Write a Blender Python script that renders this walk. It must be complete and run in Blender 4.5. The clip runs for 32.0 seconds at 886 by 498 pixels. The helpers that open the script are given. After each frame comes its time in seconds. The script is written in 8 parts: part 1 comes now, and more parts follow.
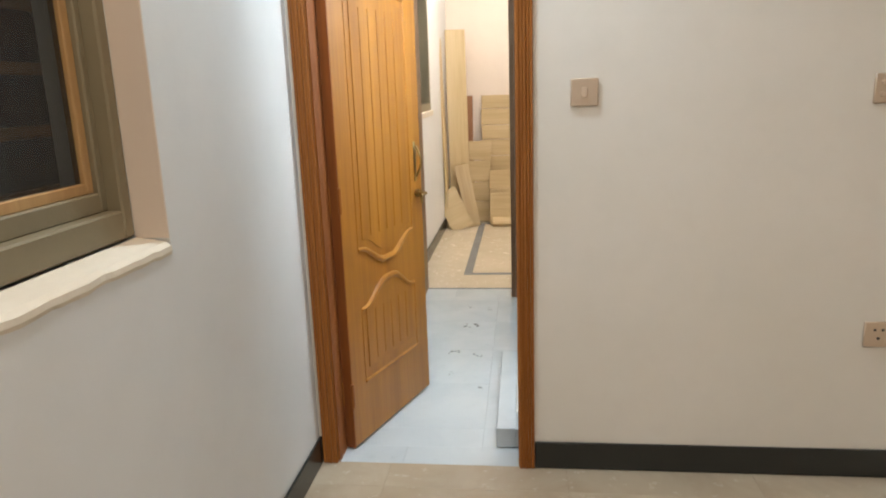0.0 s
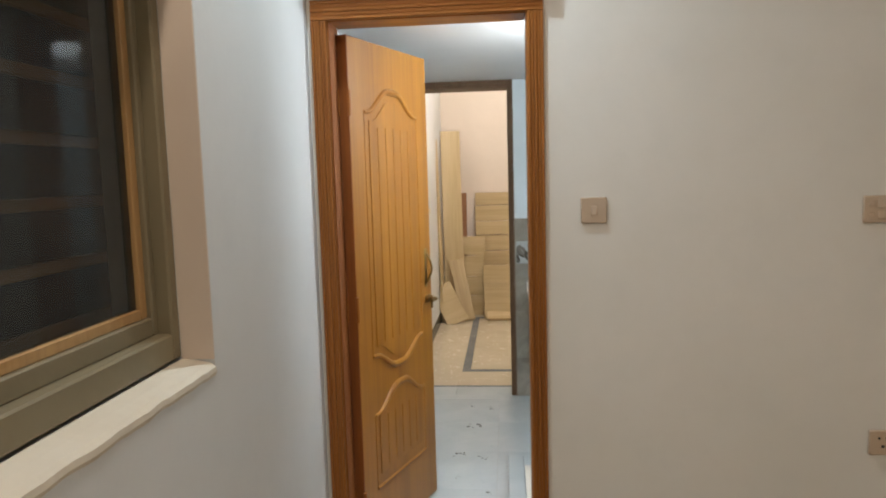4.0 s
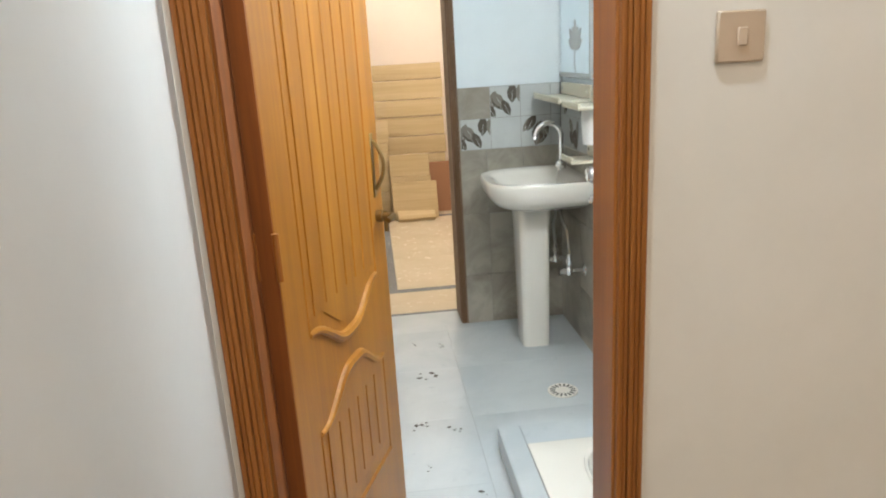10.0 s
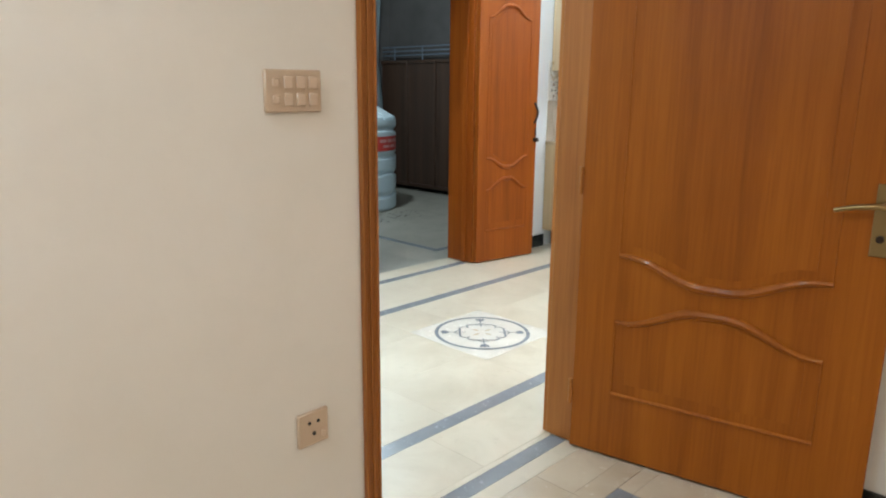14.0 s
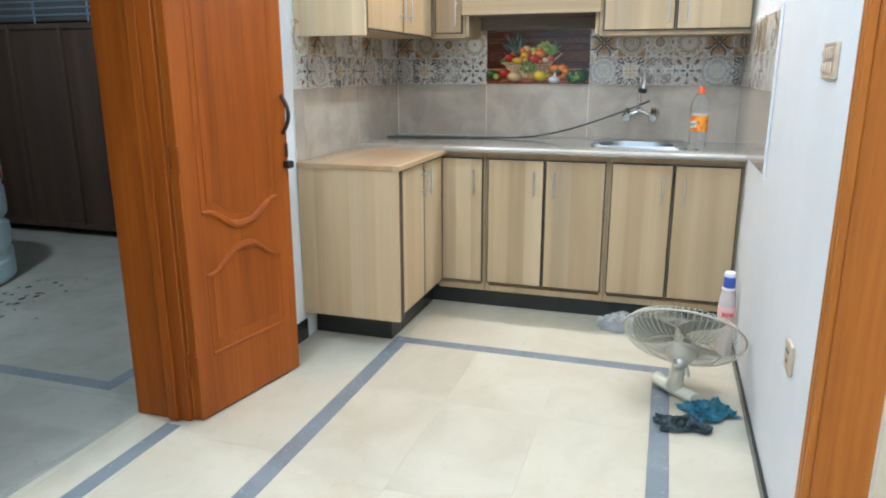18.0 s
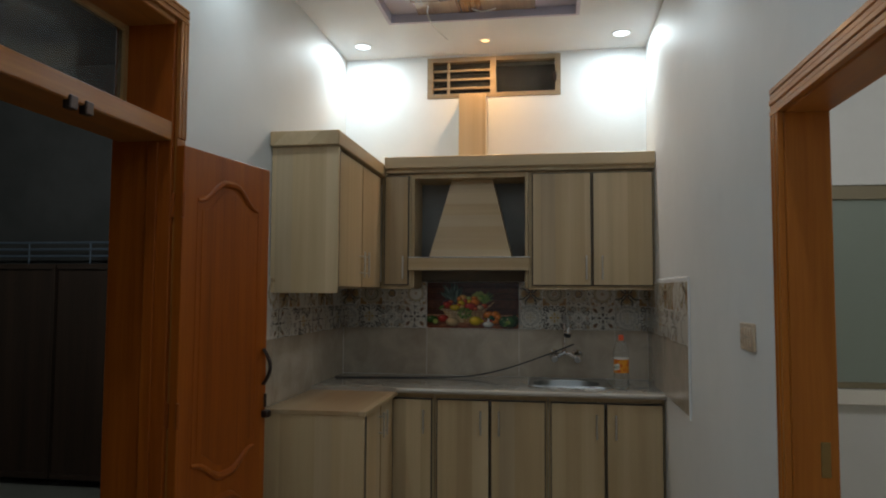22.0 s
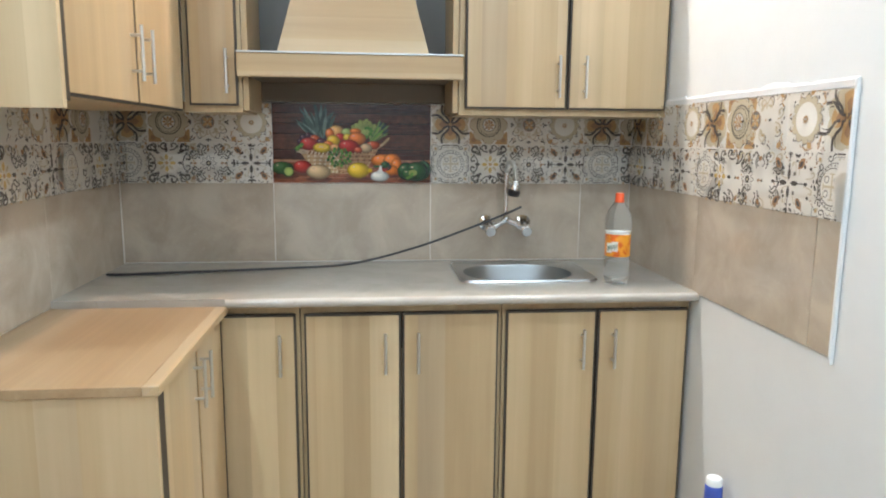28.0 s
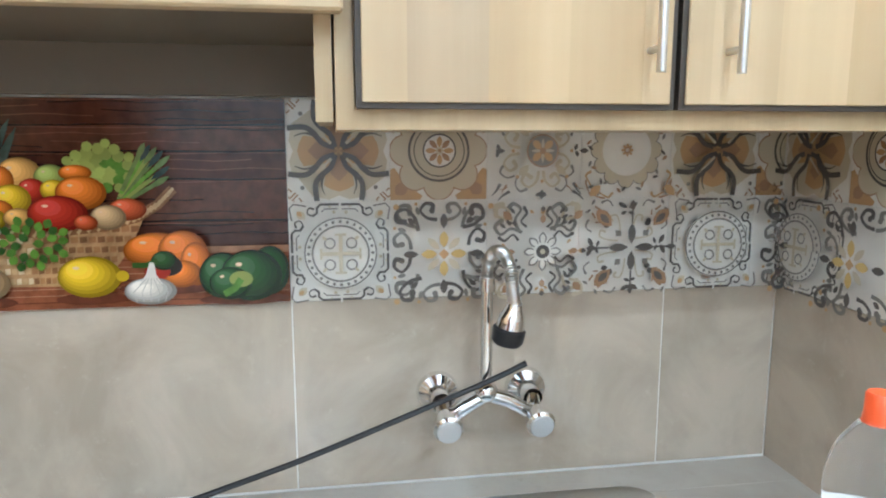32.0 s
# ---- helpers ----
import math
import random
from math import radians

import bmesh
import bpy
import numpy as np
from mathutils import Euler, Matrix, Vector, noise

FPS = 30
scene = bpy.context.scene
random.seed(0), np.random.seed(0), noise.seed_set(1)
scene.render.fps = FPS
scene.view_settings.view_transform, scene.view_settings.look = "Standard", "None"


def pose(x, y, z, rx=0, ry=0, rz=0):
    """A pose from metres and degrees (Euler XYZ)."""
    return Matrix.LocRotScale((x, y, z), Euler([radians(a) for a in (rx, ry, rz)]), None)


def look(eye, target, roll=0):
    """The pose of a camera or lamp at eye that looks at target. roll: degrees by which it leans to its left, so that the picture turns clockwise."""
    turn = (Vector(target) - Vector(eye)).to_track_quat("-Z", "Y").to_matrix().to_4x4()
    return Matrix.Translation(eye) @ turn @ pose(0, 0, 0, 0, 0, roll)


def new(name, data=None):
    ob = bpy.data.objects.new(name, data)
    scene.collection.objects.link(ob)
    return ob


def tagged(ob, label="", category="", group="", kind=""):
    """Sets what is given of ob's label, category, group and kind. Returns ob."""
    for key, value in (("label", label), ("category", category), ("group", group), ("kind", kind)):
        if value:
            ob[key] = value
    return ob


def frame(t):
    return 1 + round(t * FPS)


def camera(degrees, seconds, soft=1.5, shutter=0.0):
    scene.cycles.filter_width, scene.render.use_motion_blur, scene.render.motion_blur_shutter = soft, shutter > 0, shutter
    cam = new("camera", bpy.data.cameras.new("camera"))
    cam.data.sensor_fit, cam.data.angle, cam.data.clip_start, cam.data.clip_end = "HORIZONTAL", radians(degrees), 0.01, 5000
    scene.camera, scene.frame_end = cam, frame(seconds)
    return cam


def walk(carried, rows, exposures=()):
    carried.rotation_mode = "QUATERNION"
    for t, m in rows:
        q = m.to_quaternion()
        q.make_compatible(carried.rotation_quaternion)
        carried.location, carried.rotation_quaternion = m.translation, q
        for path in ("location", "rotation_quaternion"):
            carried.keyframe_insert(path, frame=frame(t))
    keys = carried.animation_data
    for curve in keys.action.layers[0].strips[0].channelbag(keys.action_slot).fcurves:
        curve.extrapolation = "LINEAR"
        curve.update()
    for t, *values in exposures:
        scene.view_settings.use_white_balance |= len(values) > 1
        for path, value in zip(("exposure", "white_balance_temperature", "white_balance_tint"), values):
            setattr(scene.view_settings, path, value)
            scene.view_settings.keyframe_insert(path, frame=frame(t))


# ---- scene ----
cam = camera(65.0, 32.0, 2.0)
PATH = [
    (0, (0.139, -0.076, 1.314), (-0.092, 1.858, 0.859), -2.0),
    (0.5, (0.072, -0.174, 1.386), (-0.116, 1.805, 1.166), -0.9),
    (1, (0.041, -0.203, 1.45), (-0.085, 1.793, 1.435), -1.4),
    (1.5, (0.041, -0.222, 1.476), (-0.086, 1.766, 1.656), -0.2),
    (2, (0.037, -0.254, 1.507), (-0.142, 1.71, 1.837), -0.9),
    (2.5, (0.057, -0.271, 1.512), (-0.125, 1.689, 1.863), -0.6),
    (3, (0.043, -0.237, 1.486), (-0.125, 1.756, 1.53), -2.0),
    (3.5, (0.043, -0.204, 1.451), (-0.14, 1.786, 1.369), -2.1),
    (4, (0.04, -0.16, 1.413), (-0.141, 1.82, 1.199), -1.6),
    (4.5, (-0.007, -0.045, 1.365), (-0.194, 1.909, 0.981), -1.2),
    (6.5, (-0.267, 0.843, 1.289), (-0.18, 2.767, 0.747), -0.1),
    (7, (-0.32, 1.071, 1.293), (-0.124, 2.982, 0.736), -1.7),
    (7.5, (-0.356, 1.185, 1.276), (-0.123, 3.072, 0.657), -0.6),
    (8, (-0.367, 1.235, 1.277), (-0.115, 3.122, 0.665), -0.9),
    (8.5, (-0.371, 1.231, 1.244), (-0.15, 3.105, 0.58), -0.4),
    (9, (-0.356, 1.197, 1.235), (-0.176, 3.069, 0.556), -1.4),
    (9.5, (-0.337, 1.12, 1.257), (-0.141, 3.015, 0.647), -2.4),
    (10, (-0.296, 0.988, 1.283), (-0.124, 2.906, 0.742), -3.4),
    (10.5, (-0.219, 0.792, 1.293), (-0.115, 2.721, 0.776), -2.0),
    (11, (-0.137, 0.679, 1.285), (0.229, 2.59, 0.822), -0.1),
    (11.5, (-0.1, 0.547, 1.282), (0.593, 2.374, 0.857), 2.1),
    (12, (-0.032, 0.407, 1.274), (0.948, 2.092, 0.826), 0.9),
    (12.5, (0.02, 0.433, 1.266), (1.122, 2.045, 0.833), -0.1),
    (13, (0.12, 0.586, 1.277), (1.339, 2.114, 0.858), -0.9),
    (13.5, (0.229, 0.677, 1.289), (1.534, 2.136, 0.877), 0.8),
    (14, (0.403, 0.892, 1.274), (1.793, 2.258, 0.824), 0.5),
    (14.5, (0.624, 1.183, 1.296), (2.126, 2.424, 0.843), -0.7),
    (16.5, (1.682, 2.154, 1.231), (3.209, 3.347, 0.735), 0.8),
    (17, (1.988, 2.326, 1.258), (3.473, 3.496, 0.608), 0.1),
    (17.5, (2.168, 2.478, 1.241), (3.837, 3.394, 0.628), 0.5),
    (18, (2.199, 2.682, 1.268), (4.045, 3.269, 0.771), -0.1),
    (18.5, (2.117, 2.764, 1.309), (4.038, 3.219, 0.99), 0.9),
    (19, (1.998, 2.799, 1.344), (3.947, 3.221, 1.191), -0.3),
    (19.5, (1.902, 2.833, 1.396), (3.864, 3.219, 1.424), 0.3),
    (20, (1.846, 2.856, 1.442), (3.811, 3.14, 1.679), 1.2),
    (20.5, (1.826, 2.891, 1.457), (3.778, 3.183, 1.778), 1.7),
    (21, (1.823, 2.916, 1.463), (3.776, 3.187, 1.797), 1.9),
    (21.5, (1.796, 2.941, 1.46), (3.745, 3.265, 1.768), 1.7),
    (22, (1.824, 2.935, 1.425), (3.798, 3.234, 1.548), 0.3),
    (22.5, (1.863, 2.935, 1.412), (3.842, 3.217, 1.452), 0.4),
    (23, (1.896, 2.954, 1.4), (3.875, 3.244, 1.367), 0.6),
    (23.5, (1.959, 2.997, 1.376), (3.933, 3.29, 1.253), 0.4),
    (24, (2.045, 3.073, 1.371), (4.031, 3.274, 1.253), -0.3),
    (24.5, (2.175, 3.1, 1.364), (4.148, 3.372, 1.184), 0.6),
    (25, (2.367, 3.142, 1.37), (4.341, 3.373, 1.146), -0.0),
    (25.5, (2.546, 3.173, 1.351), (4.505, 3.151, 0.948), 1.6),
    (26, (2.749, 3.222, 1.357), (4.714, 3.115, 0.996), -0.1),
    (26.5, (2.949, 3.347, 1.403), (4.922, 3.217, 1.102), -1.1),
    (28.5, (3.86, 3.344, 1.358), (5.822, 3.135, 1.036), 0.7),
    (29, (4.118, 3.316, 1.364), (6.083, 3.144, 1.034), 0.4),
    (29.5, (4.449, 3.256, 1.374), (6.413, 3.039, 1.062), 1.4),
    (30, (4.699, 3.213, 1.384), (6.648, 2.963, 1.014), 1.6),
    (30.5, (4.998, 3.217, 1.34), (6.913, 2.862, 0.883), 0.8),
    (31, (5.142, 3.165, 1.377), (7.063, 2.791, 0.966), -0.1),
    (31.5, (5.243, 3.1, 1.418), (7.186, 2.752, 1.097), -0.3),
    (32, (5.281, 3.055, 1.433), (7.233, 2.749, 1.119), -0.0),
]
walk(cam, [(t, look(eye, target, roll)) for t, eye, target, roll in PATH], exposures=[(0, 0.26, 6500, 10), (1, -0.15, 6500, 10), (2, -0.85, 6500, 10), (3, -0.98, 6600, 10), (4, -0.25, 6600, 10), (7, 0.15, 6700, 10), (8, 0.3, 6700, 10), (9, 0.3, 6700, 10), (10, 0.35, 6700, 10), (11, 0.25, 6600, 10), (12, 0.25, 6700, 10), (13, 0.4, 6600, 10), (14, 0.5, 6500, 10), (17, 0.22, 6100, 10), (18, 0.62, 6000, 10), (19, 0.25, 5800, 10), (20, -1.3, 5650, 10), (21, -1.95, 6100, 10), (22, -1.95, 7050, 10), (23, -1.45, 7200, 10), (24, -0.93, 6950, 10), (25, -0.4, 6700, 10), (26, 0.3, 6600, 10), (29, 0.55, 6300, 10), (30, 0.68, 6130, 10), (31, 0.87, 6230, 10), (32, 1.0, 6080, 10)])

# ---- world and light ----
world = bpy.data.worlds.new("night")
scene.world = world
world.use_nodes = True
world.node_tree.nodes["Background"].inputs[0].default_value = (0.02, 0.025, 0.035, 1)
world.node_tree.nodes["Background"].inputs[1].default_value = 0.25


def lamp(name, kind, place, watts, colour, size=0.1, aim=None, cone=120, blend=0.6):
    data = bpy.data.lights.new(name, kind)
    data.energy, data.color = watts, colour
    if kind == "AREA":
        data.shape, data.size = "DISK", size
    else:
        data.shadow_soft_size = size
    if kind == "SPOT":
        data.spot_size, data.spot_blend = radians(cone), blend
    ob = new(name, data)
    ob.matrix_basis = look(place, aim or (place[0], place[1], place[2] - 1)) if aim else Matrix.Translation(place)
    return ob


COOL, WARM, AMBER = (0.70, 0.875, 1.0), (1.0, 0.86, 0.72), (1.0, 0.58, 0.25)
ZC, ZS = 2.74, 3.0          # bedroom ceiling, lounge soffit
# bedroom downlights: one cool beside the loft cupboard, the rest warm
# the last two are out of view, added as general fill light
for place, w, c in (((-0.28, 1.72, ZC - 0.02), 15, COOL), ((-0.40, 0.75, ZC - 0.02), 10, WARM), ((2.2, -1.0, ZC - 0.02), 6, WARM), ((0.9, -0.9, ZC - 0.02), 14, WARM)):
    lamp("bedroom_downlight_lamp", "AREA", (place[0], place[1], place[2] + 0.012), w, c, 0.085)
# lounge and kitchen downlights
# those at x 2.9 and 1.5 are out of view, added to fill the room
for place, w, c in (((6.09, 4.11, ZS - 0.02), 22, COOL), ((6.07, 2.49, ZS - 0.02), 22, COOL), ((6.08, 3.32, ZS - 0.02), 16, AMBER),
                    ((4.46, 4.11, ZS - 0.02), 11, COOL), ((4.46, 2.49, ZS - 0.02), 10, COOL),
                    ((2.9, 4.11, ZS - 0.02), 16, COOL), ((2.9, 2.49, ZS - 0.02), 16, COOL), ((1.5, 3.3, ZS - 0.02), 20, COOL)):
    lamp("lounge_downlight_lamp", "AREA", (place[0], place[1], place[2] + 0.012), w, c, 0.05 if c == AMBER else 0.09)
lamp("bathroom_lamp", "POINT", (0.40, 2.45, 1.80), 21, (0.86, 0.95, 1.0), 0.06)
lamp("store_lamp", "POINT", (0.2, 5.4, 2.65), 50, (1.0, 0.92, 0.82), 0.06)
# no fitting is seen: added over the porch to brighten the tank
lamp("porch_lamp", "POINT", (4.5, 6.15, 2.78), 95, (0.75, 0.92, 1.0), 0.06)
lamp("side_room_lamp", "POINT", (4.6, 0.6, 2.8), 88, (0.92, 0.97, 1.0), 0.08)


# ---- materials ----
def mat(name, base, rough=0.5, metal=0.0, **kw):
    m = bpy.data.materials.new(name)
    m.use_nodes = True
    b = m.node_tree.nodes["Principled BSDF"]
    b.inputs["Base Color"].default_value = (*base, 1)
    b.inputs["Roughness"].default_value, b.inputs["Metallic"].default_value = rough, metal
    for key, value in kw.items():
        b.inputs[key.replace("_", " ")].default_value = value
    return m


class Nodes:
    """Short hand for building a node material."""

    def __init__(self, m):
        self.t = m.node_tree
        self.b = self.t.nodes["Principled BSDF"]

    def add(self, kind, inputs=(), **props):
        n = self.t.nodes.new(kind)
        for key, value in props.items():
            if key == "ramp":
                e = n.color_ramp.elements
                while len(e) < len(value):
                    e.new(0.5)
                for el, (pos, col) in zip(e, value):
                    el.position, el.color = pos, (*col, 1) if len(col) == 3 else col
            elif key == "blend":
                n.blend_type = value
            elif key == "op":
                n.operation = value
            elif key == "dtype":
                n.data_type = value
        for key, value in dict(inputs).items():
            if hasattr(value, "links"):
                self.t.links.new(value, n.inputs[key])
            else:
                n.inputs[key].default_value = value
        return n

    def coords(self, scale=(1, 1, 1), which="Object", shift=None):
        c = self.add("ShaderNodeTexCoord").outputs[which]
        if shift is not None:
            c = self.add("ShaderNodeVectorMath", {0: c, 1: shift}, op="ADD").outputs[0]
        return self.add("ShaderNodeMapping", {"Vector": c, "Scale": scale}).outputs[0]

    def world(self, scale=(1, 1, 1)):
        c = self.add("ShaderNodeNewGeometry").outputs["Position"]
        return self.add("ShaderNodeMapping", {"Vector": c, "Scale": scale}).outputs[0]

    def noise(self, vec, scale, detail=4, rough=0.55, dist=0.0):
        return self.add("ShaderNodeTexNoise", {"Vector": vec, "Scale": scale, "Detail": detail, "Roughness": rough, "Distortion": dist}).outputs["Fac"]

    def ramp(self, fac, stops):
        return self.add("ShaderNodeValToRGB", {"Fac": fac}, ramp=stops).outputs["Color"]

    def mix(self, a, b, fac, blend="MIX"):
        n = self.t.nodes.new("ShaderNodeMix")
        n.data_type, n.blend_type = "RGBA", blend
        for key, value in ((0, fac), (6, a), (7, b)):
            if hasattr(value, "links"):
                self.t.links.new(value, n.inputs[key])
            else:
                n.inputs[key].default_value = value if key == 0 else (*value, 1)
        return n.outputs[2]

    def colour(self, out):
        self.t.links.new(out, self.b.inputs["Base Color"])

    def rough(self, fac, lo, hi):
        r = self.add("ShaderNodeMapRange", {"Value": fac, "To Min": lo, "To Max": hi}).outputs[0]
        self.t.links.new(r, self.b.inputs["Roughness"])

    def bump(self, fac, strength, dist=0.002):
        n = self.add("ShaderNodeBump", {"Height": fac, "Strength": strength, "Distance": dist})
        self.t.links.new(n.outputs[0], self.b.inputs["Normal"])

    def rnd(self):
        return self.add("ShaderNodeObjectInfo").outputs["Random"]


def paint(name, a, b, rough=0.55):
    m = mat(name, a, rough)
    n = Nodes(m)
    v = n.world()
    big, fine = n.noise(v, 1.3, 3), n.noise(v, 60, 4)
    c = n.mix(a, b, n.ramp(big, ((0.35, (0, 0, 0)), (0.7, (1, 1, 1)))))
    n.colour(n.mix(c, tuple(k * 0.93 for k in b), n.ramp(n.noise(v, 7.0, 5, 0.65), ((0.45, (0, 0, 0)), (0.75, (0.28, 0.28, 0.28))))))
    n.bump(fine, 0.25, 0.0015)
    n.rough(fine, rough - 0.08, rough + 0.1)
    return m


def wood(name, dark, mid, light, axis="Z", rough=0.28, scale=1.0, coat=0.0, band=1.0, staves=None, grain=0.32):
    """Grain that runs along one axis of the piece, shifted by piece."""
    m = mat(name, mid, rough, Coat_Weight=coat, Coat_Roughness=0.12)
    n = Nodes(m)
    stretch = {"X": (0.35, 9, 9), "Y": (9, 0.35, 9), "Z": (9, 9, 0.35)}[axis]
    r = n.add("ShaderNodeVectorMath", {0: n.rnd(), 1: (7.0, 13.0, 3.0)}, op="MULTIPLY").outputs[0]
    v = n.coords(tuple(s * scale for s in stretch), shift=r)
    wide = n.noise(v, 1.1 * band, 3, 0.5, 0.4)
    fine = n.noise(n.coords(tuple(s * scale * 6 for s in stretch), shift=r), 1.6, 4, 0.6, 0.2)
    c = n.ramp(wide, ((0.28, dark), (0.5, mid), (0.74, light)))
    c = n.mix(c, n.ramp(fine, ((0.3, dark), (0.65, light))), grain)
    if staves:
        # boards glued side by side, each with a tone of its own
        s = n.add("ShaderNodeSeparateXYZ", {0: n.add("ShaderNodeVectorMath", {0: n.add("ShaderNodeTexCoord").outputs["Object"], 1: r}, op="ADD").outputs[0]})
        two = {"X": ("Y", "Z"), "Y": ("X", "Z"), "Z": ("X", "Y")}[axis]
        u = n.add("ShaderNodeMath", {0: s.outputs[two[0]], 1: s.outputs[two[1]]}, op="ADD").outputs[0]
        u = n.add("ShaderNodeMath", {0: n.add("ShaderNodeMath", {0: u, 1: 1.0 / staves[0]}, op="MULTIPLY").outputs[0], 1: n.add("ShaderNodeMath", {0: wide, 1: 0.25}, op="MULTIPLY").outputs[0]}, op="ADD").outputs[0]
        k = n.add("ShaderNodeTexWhiteNoise", {"Vector": n.add("ShaderNodeMath", {0: u}, op="FLOOR").outputs[0]})
        c = n.mix(c, n.ramp(k.outputs["Value"], ((0.0, staves[1]), (0.45, mid), (0.7, tuple(0.62 * c + 0.10 for c in mid)), (1.0, staves[2]))), 0.4)
    n.colour(c)
    n.bump(fine, 0.12, 0.0008)
    n.rough(fine, rough - 0.05, rough + 0.12)
    return m


M = {}
M["wall"] = paint("wall_paint", (0.80, 0.77, 0.72), (0.75, 0.72, 0.66))
M["wall_white"] = paint("lounge_wall_paint", (0.74, 0.75, 0.75), (0.69, 0.70, 0.70))
M["wall_pink"] = paint("store_wall_paint", (0.84, 0.72, 0.62), (0.78, 0.67, 0.57))
M["bath_paint"] = paint("bath_paint", (0.74, 0.82, 0.86), (0.70, 0.78, 0.82))
M["ceiling"] = paint("ceiling_paint", (0.80, 0.80, 0.80), (0.76, 0.76, 0.77), 0.6)
M["recess"] = paint("recess_paint", (0.58, 0.53, 0.62), (0.52, 0.48, 0.56), 0.5)
M["reveal"] = paint("reveal_plaster", (0.68, 0.57, 0.47), (0.75, 0.65, 0.56), 0.7)
# near-black colour stands in for the night darkness outside
M["night_backdrop"] = paint("night_backdrop", (0.10, 0.09, 0.085), (0.06, 0.055, 0.05), 0.8)
M["door"] = wood("varnished_door_wood", (0.29, 0.080, 0.012), (0.41, 0.130, 0.020), (0.52, 0.185, 0.032), "Z", 0.36, 1.0, 0.12)
M["door_bath"] = wood("bathroom_door_wood", (0.26, 0.090, 0.010), (0.37, 0.145, 0.016), (0.47, 0.203, 0.026), "Z", 0.36, 1.0, 0.12)
M["door_x"] = wood("varnished_door_wood_level", (0.29, 0.080, 0.012), (0.41, 0.130, 0.020), (0.52, 0.185, 0.032), "X", 0.36, 1.0, 0.12)
M["door_bed"] = wood("bedroom_door_wood", (0.20, 0.050, 0.0035), (0.295, 0.083, 0.0055), (0.38, 0.116, 0.009), "Z", 0.40, 1.0, 0.06)
M["door_dark"] = wood("varnished_main_door_wood", (0.175, 0.034, 0.003), (0.275, 0.060, 0.0045), (0.37, 0.093, 0.008), "Z", 0.42, 1.0, 0.05)
M["casing"] = wood("varnished_casing_wood", (0.21, 0.069, 0.015), (0.335, 0.120, 0.025), (0.46, 0.179, 0.043), "Z", 0.36, 1.0, 0.1)
M["casing_x"] = wood("varnished_casing_wood_level", (0.21, 0.069, 0.015), (0.335, 0.120, 0.025), (0.46, 0.179, 0.043), "X", 0.36, 1.0, 0.1)
for key in ("door", "door_bed", "door_dark", "casing", "casing_x"):
    M[key].node_tree.nodes["Principled BSDF"].inputs["Specular IOR Level"].default_value = 0.22
M["lam"] = wood("wood_laminate", (0.34, 0.225, 0.115), (0.53, 0.38, 0.215), (0.72, 0.555, 0.35), "Z", 0.36, 0.5, 0.0, 1.2, (0.085, (0.37, 0.25, 0.13), (0.71, 0.545, 0.335)), 0.16)
M["lam_x"] = wood("wood_laminate_level", (0.34, 0.225, 0.115), (0.53, 0.38, 0.215), (0.72, 0.555, 0.35), "Y", 0.36, 0.5, 0.0, 1.2, (0.085, (0.37, 0.25, 0.13), (0.71, 0.545, 0.335)), 0.16)
M["lam_xx"] = wood("wood_laminate_along", (0.34, 0.225, 0.115), (0.53, 0.38, 0.215), (0.72, 0.555, 0.35), "X", 0.3, 0.5, 0.0, 1.2, (0.085, (0.37, 0.25, 0.13), (0.71, 0.545, 0.335)), 0.16)
M["lam_frame"] = wood("wood_laminate_frame", (0.36, 0.25, 0.13), (0.46, 0.33, 0.185), (0.55, 0.41, 0.245), "Z", 0.4, 0.7)
M["lam_inside"] = mat("cabinet_lining", (0.22, 0.22, 0.22), 0.6)
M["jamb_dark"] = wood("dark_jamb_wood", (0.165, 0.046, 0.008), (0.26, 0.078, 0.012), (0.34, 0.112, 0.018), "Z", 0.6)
M["frame_brown"] = wood("brown_frame_wood", (0.13, 0.07, 0.035), (0.20, 0.115, 0.06), (0.27, 0.16, 0.09), "Z", 0.5)
M["vent_wood"] = wood("weathered_window_wood", (0.20, 0.145, 0.09), (0.28, 0.21, 0.135), (0.34, 0.26, 0.17), "Y", 0.5)
M["hood_under"] = mat("hood_under_brown", (0.15, 0.118, 0.088), 0.6)
M["sill_plaster"] = paint("sill_plaster", (0.75, 0.69, 0.58), (0.66, 0.58, 0.46), 0.7)
M["plaster_grey"] = paint("grey_plaster", (0.52, 0.51, 0.50), (0.62, 0.61, 0.60), 0.8)
M["grout_white"] = mat("white_grout", (0.82, 0.80, 0.75), 0.7)
M["edge"] = mat("dark_edge_band", (0.055, 0.042, 0.032), 0.5)
M["gold_wood"] = wood("window_wood", (0.30, 0.16, 0.06), (0.42, 0.25, 0.10), (0.5, 0.32, 0.14), "Z", 0.4)
M["win_paint"] = paint("window_frame_paint", (0.24, 0.20, 0.125), (0.20, 0.165, 0.10), 0.5)
M["black"] = mat("black_skirting", (0.02, 0.022, 0.02), 0.25)
M["steel"] = mat("brushed_steel", (0.62, 0.62, 0.61), 0.28, 1.0)
M["chrome"] = mat("chrome", (0.82, 0.83, 0.84), 0.07, 1.0)
M["brass"] = mat("aged_brass", (0.34, 0.24, 0.11), 0.35, 1.0)
M["iron"] = mat("dark_iron", (0.05, 0.035, 0.03), 0.4, 0.8)
M["ceramic"] = mat("ceramic", (0.84, 0.82, 0.76), 0.1, Coat_Weight=0.4)
M["plastic_cream"] = mat("cream_plastic", (0.72, 0.68, 0.55), 0.35)
M["switch"] = mat("beige_switch_plastic", (0.55, 0.42, 0.305), 0.28)
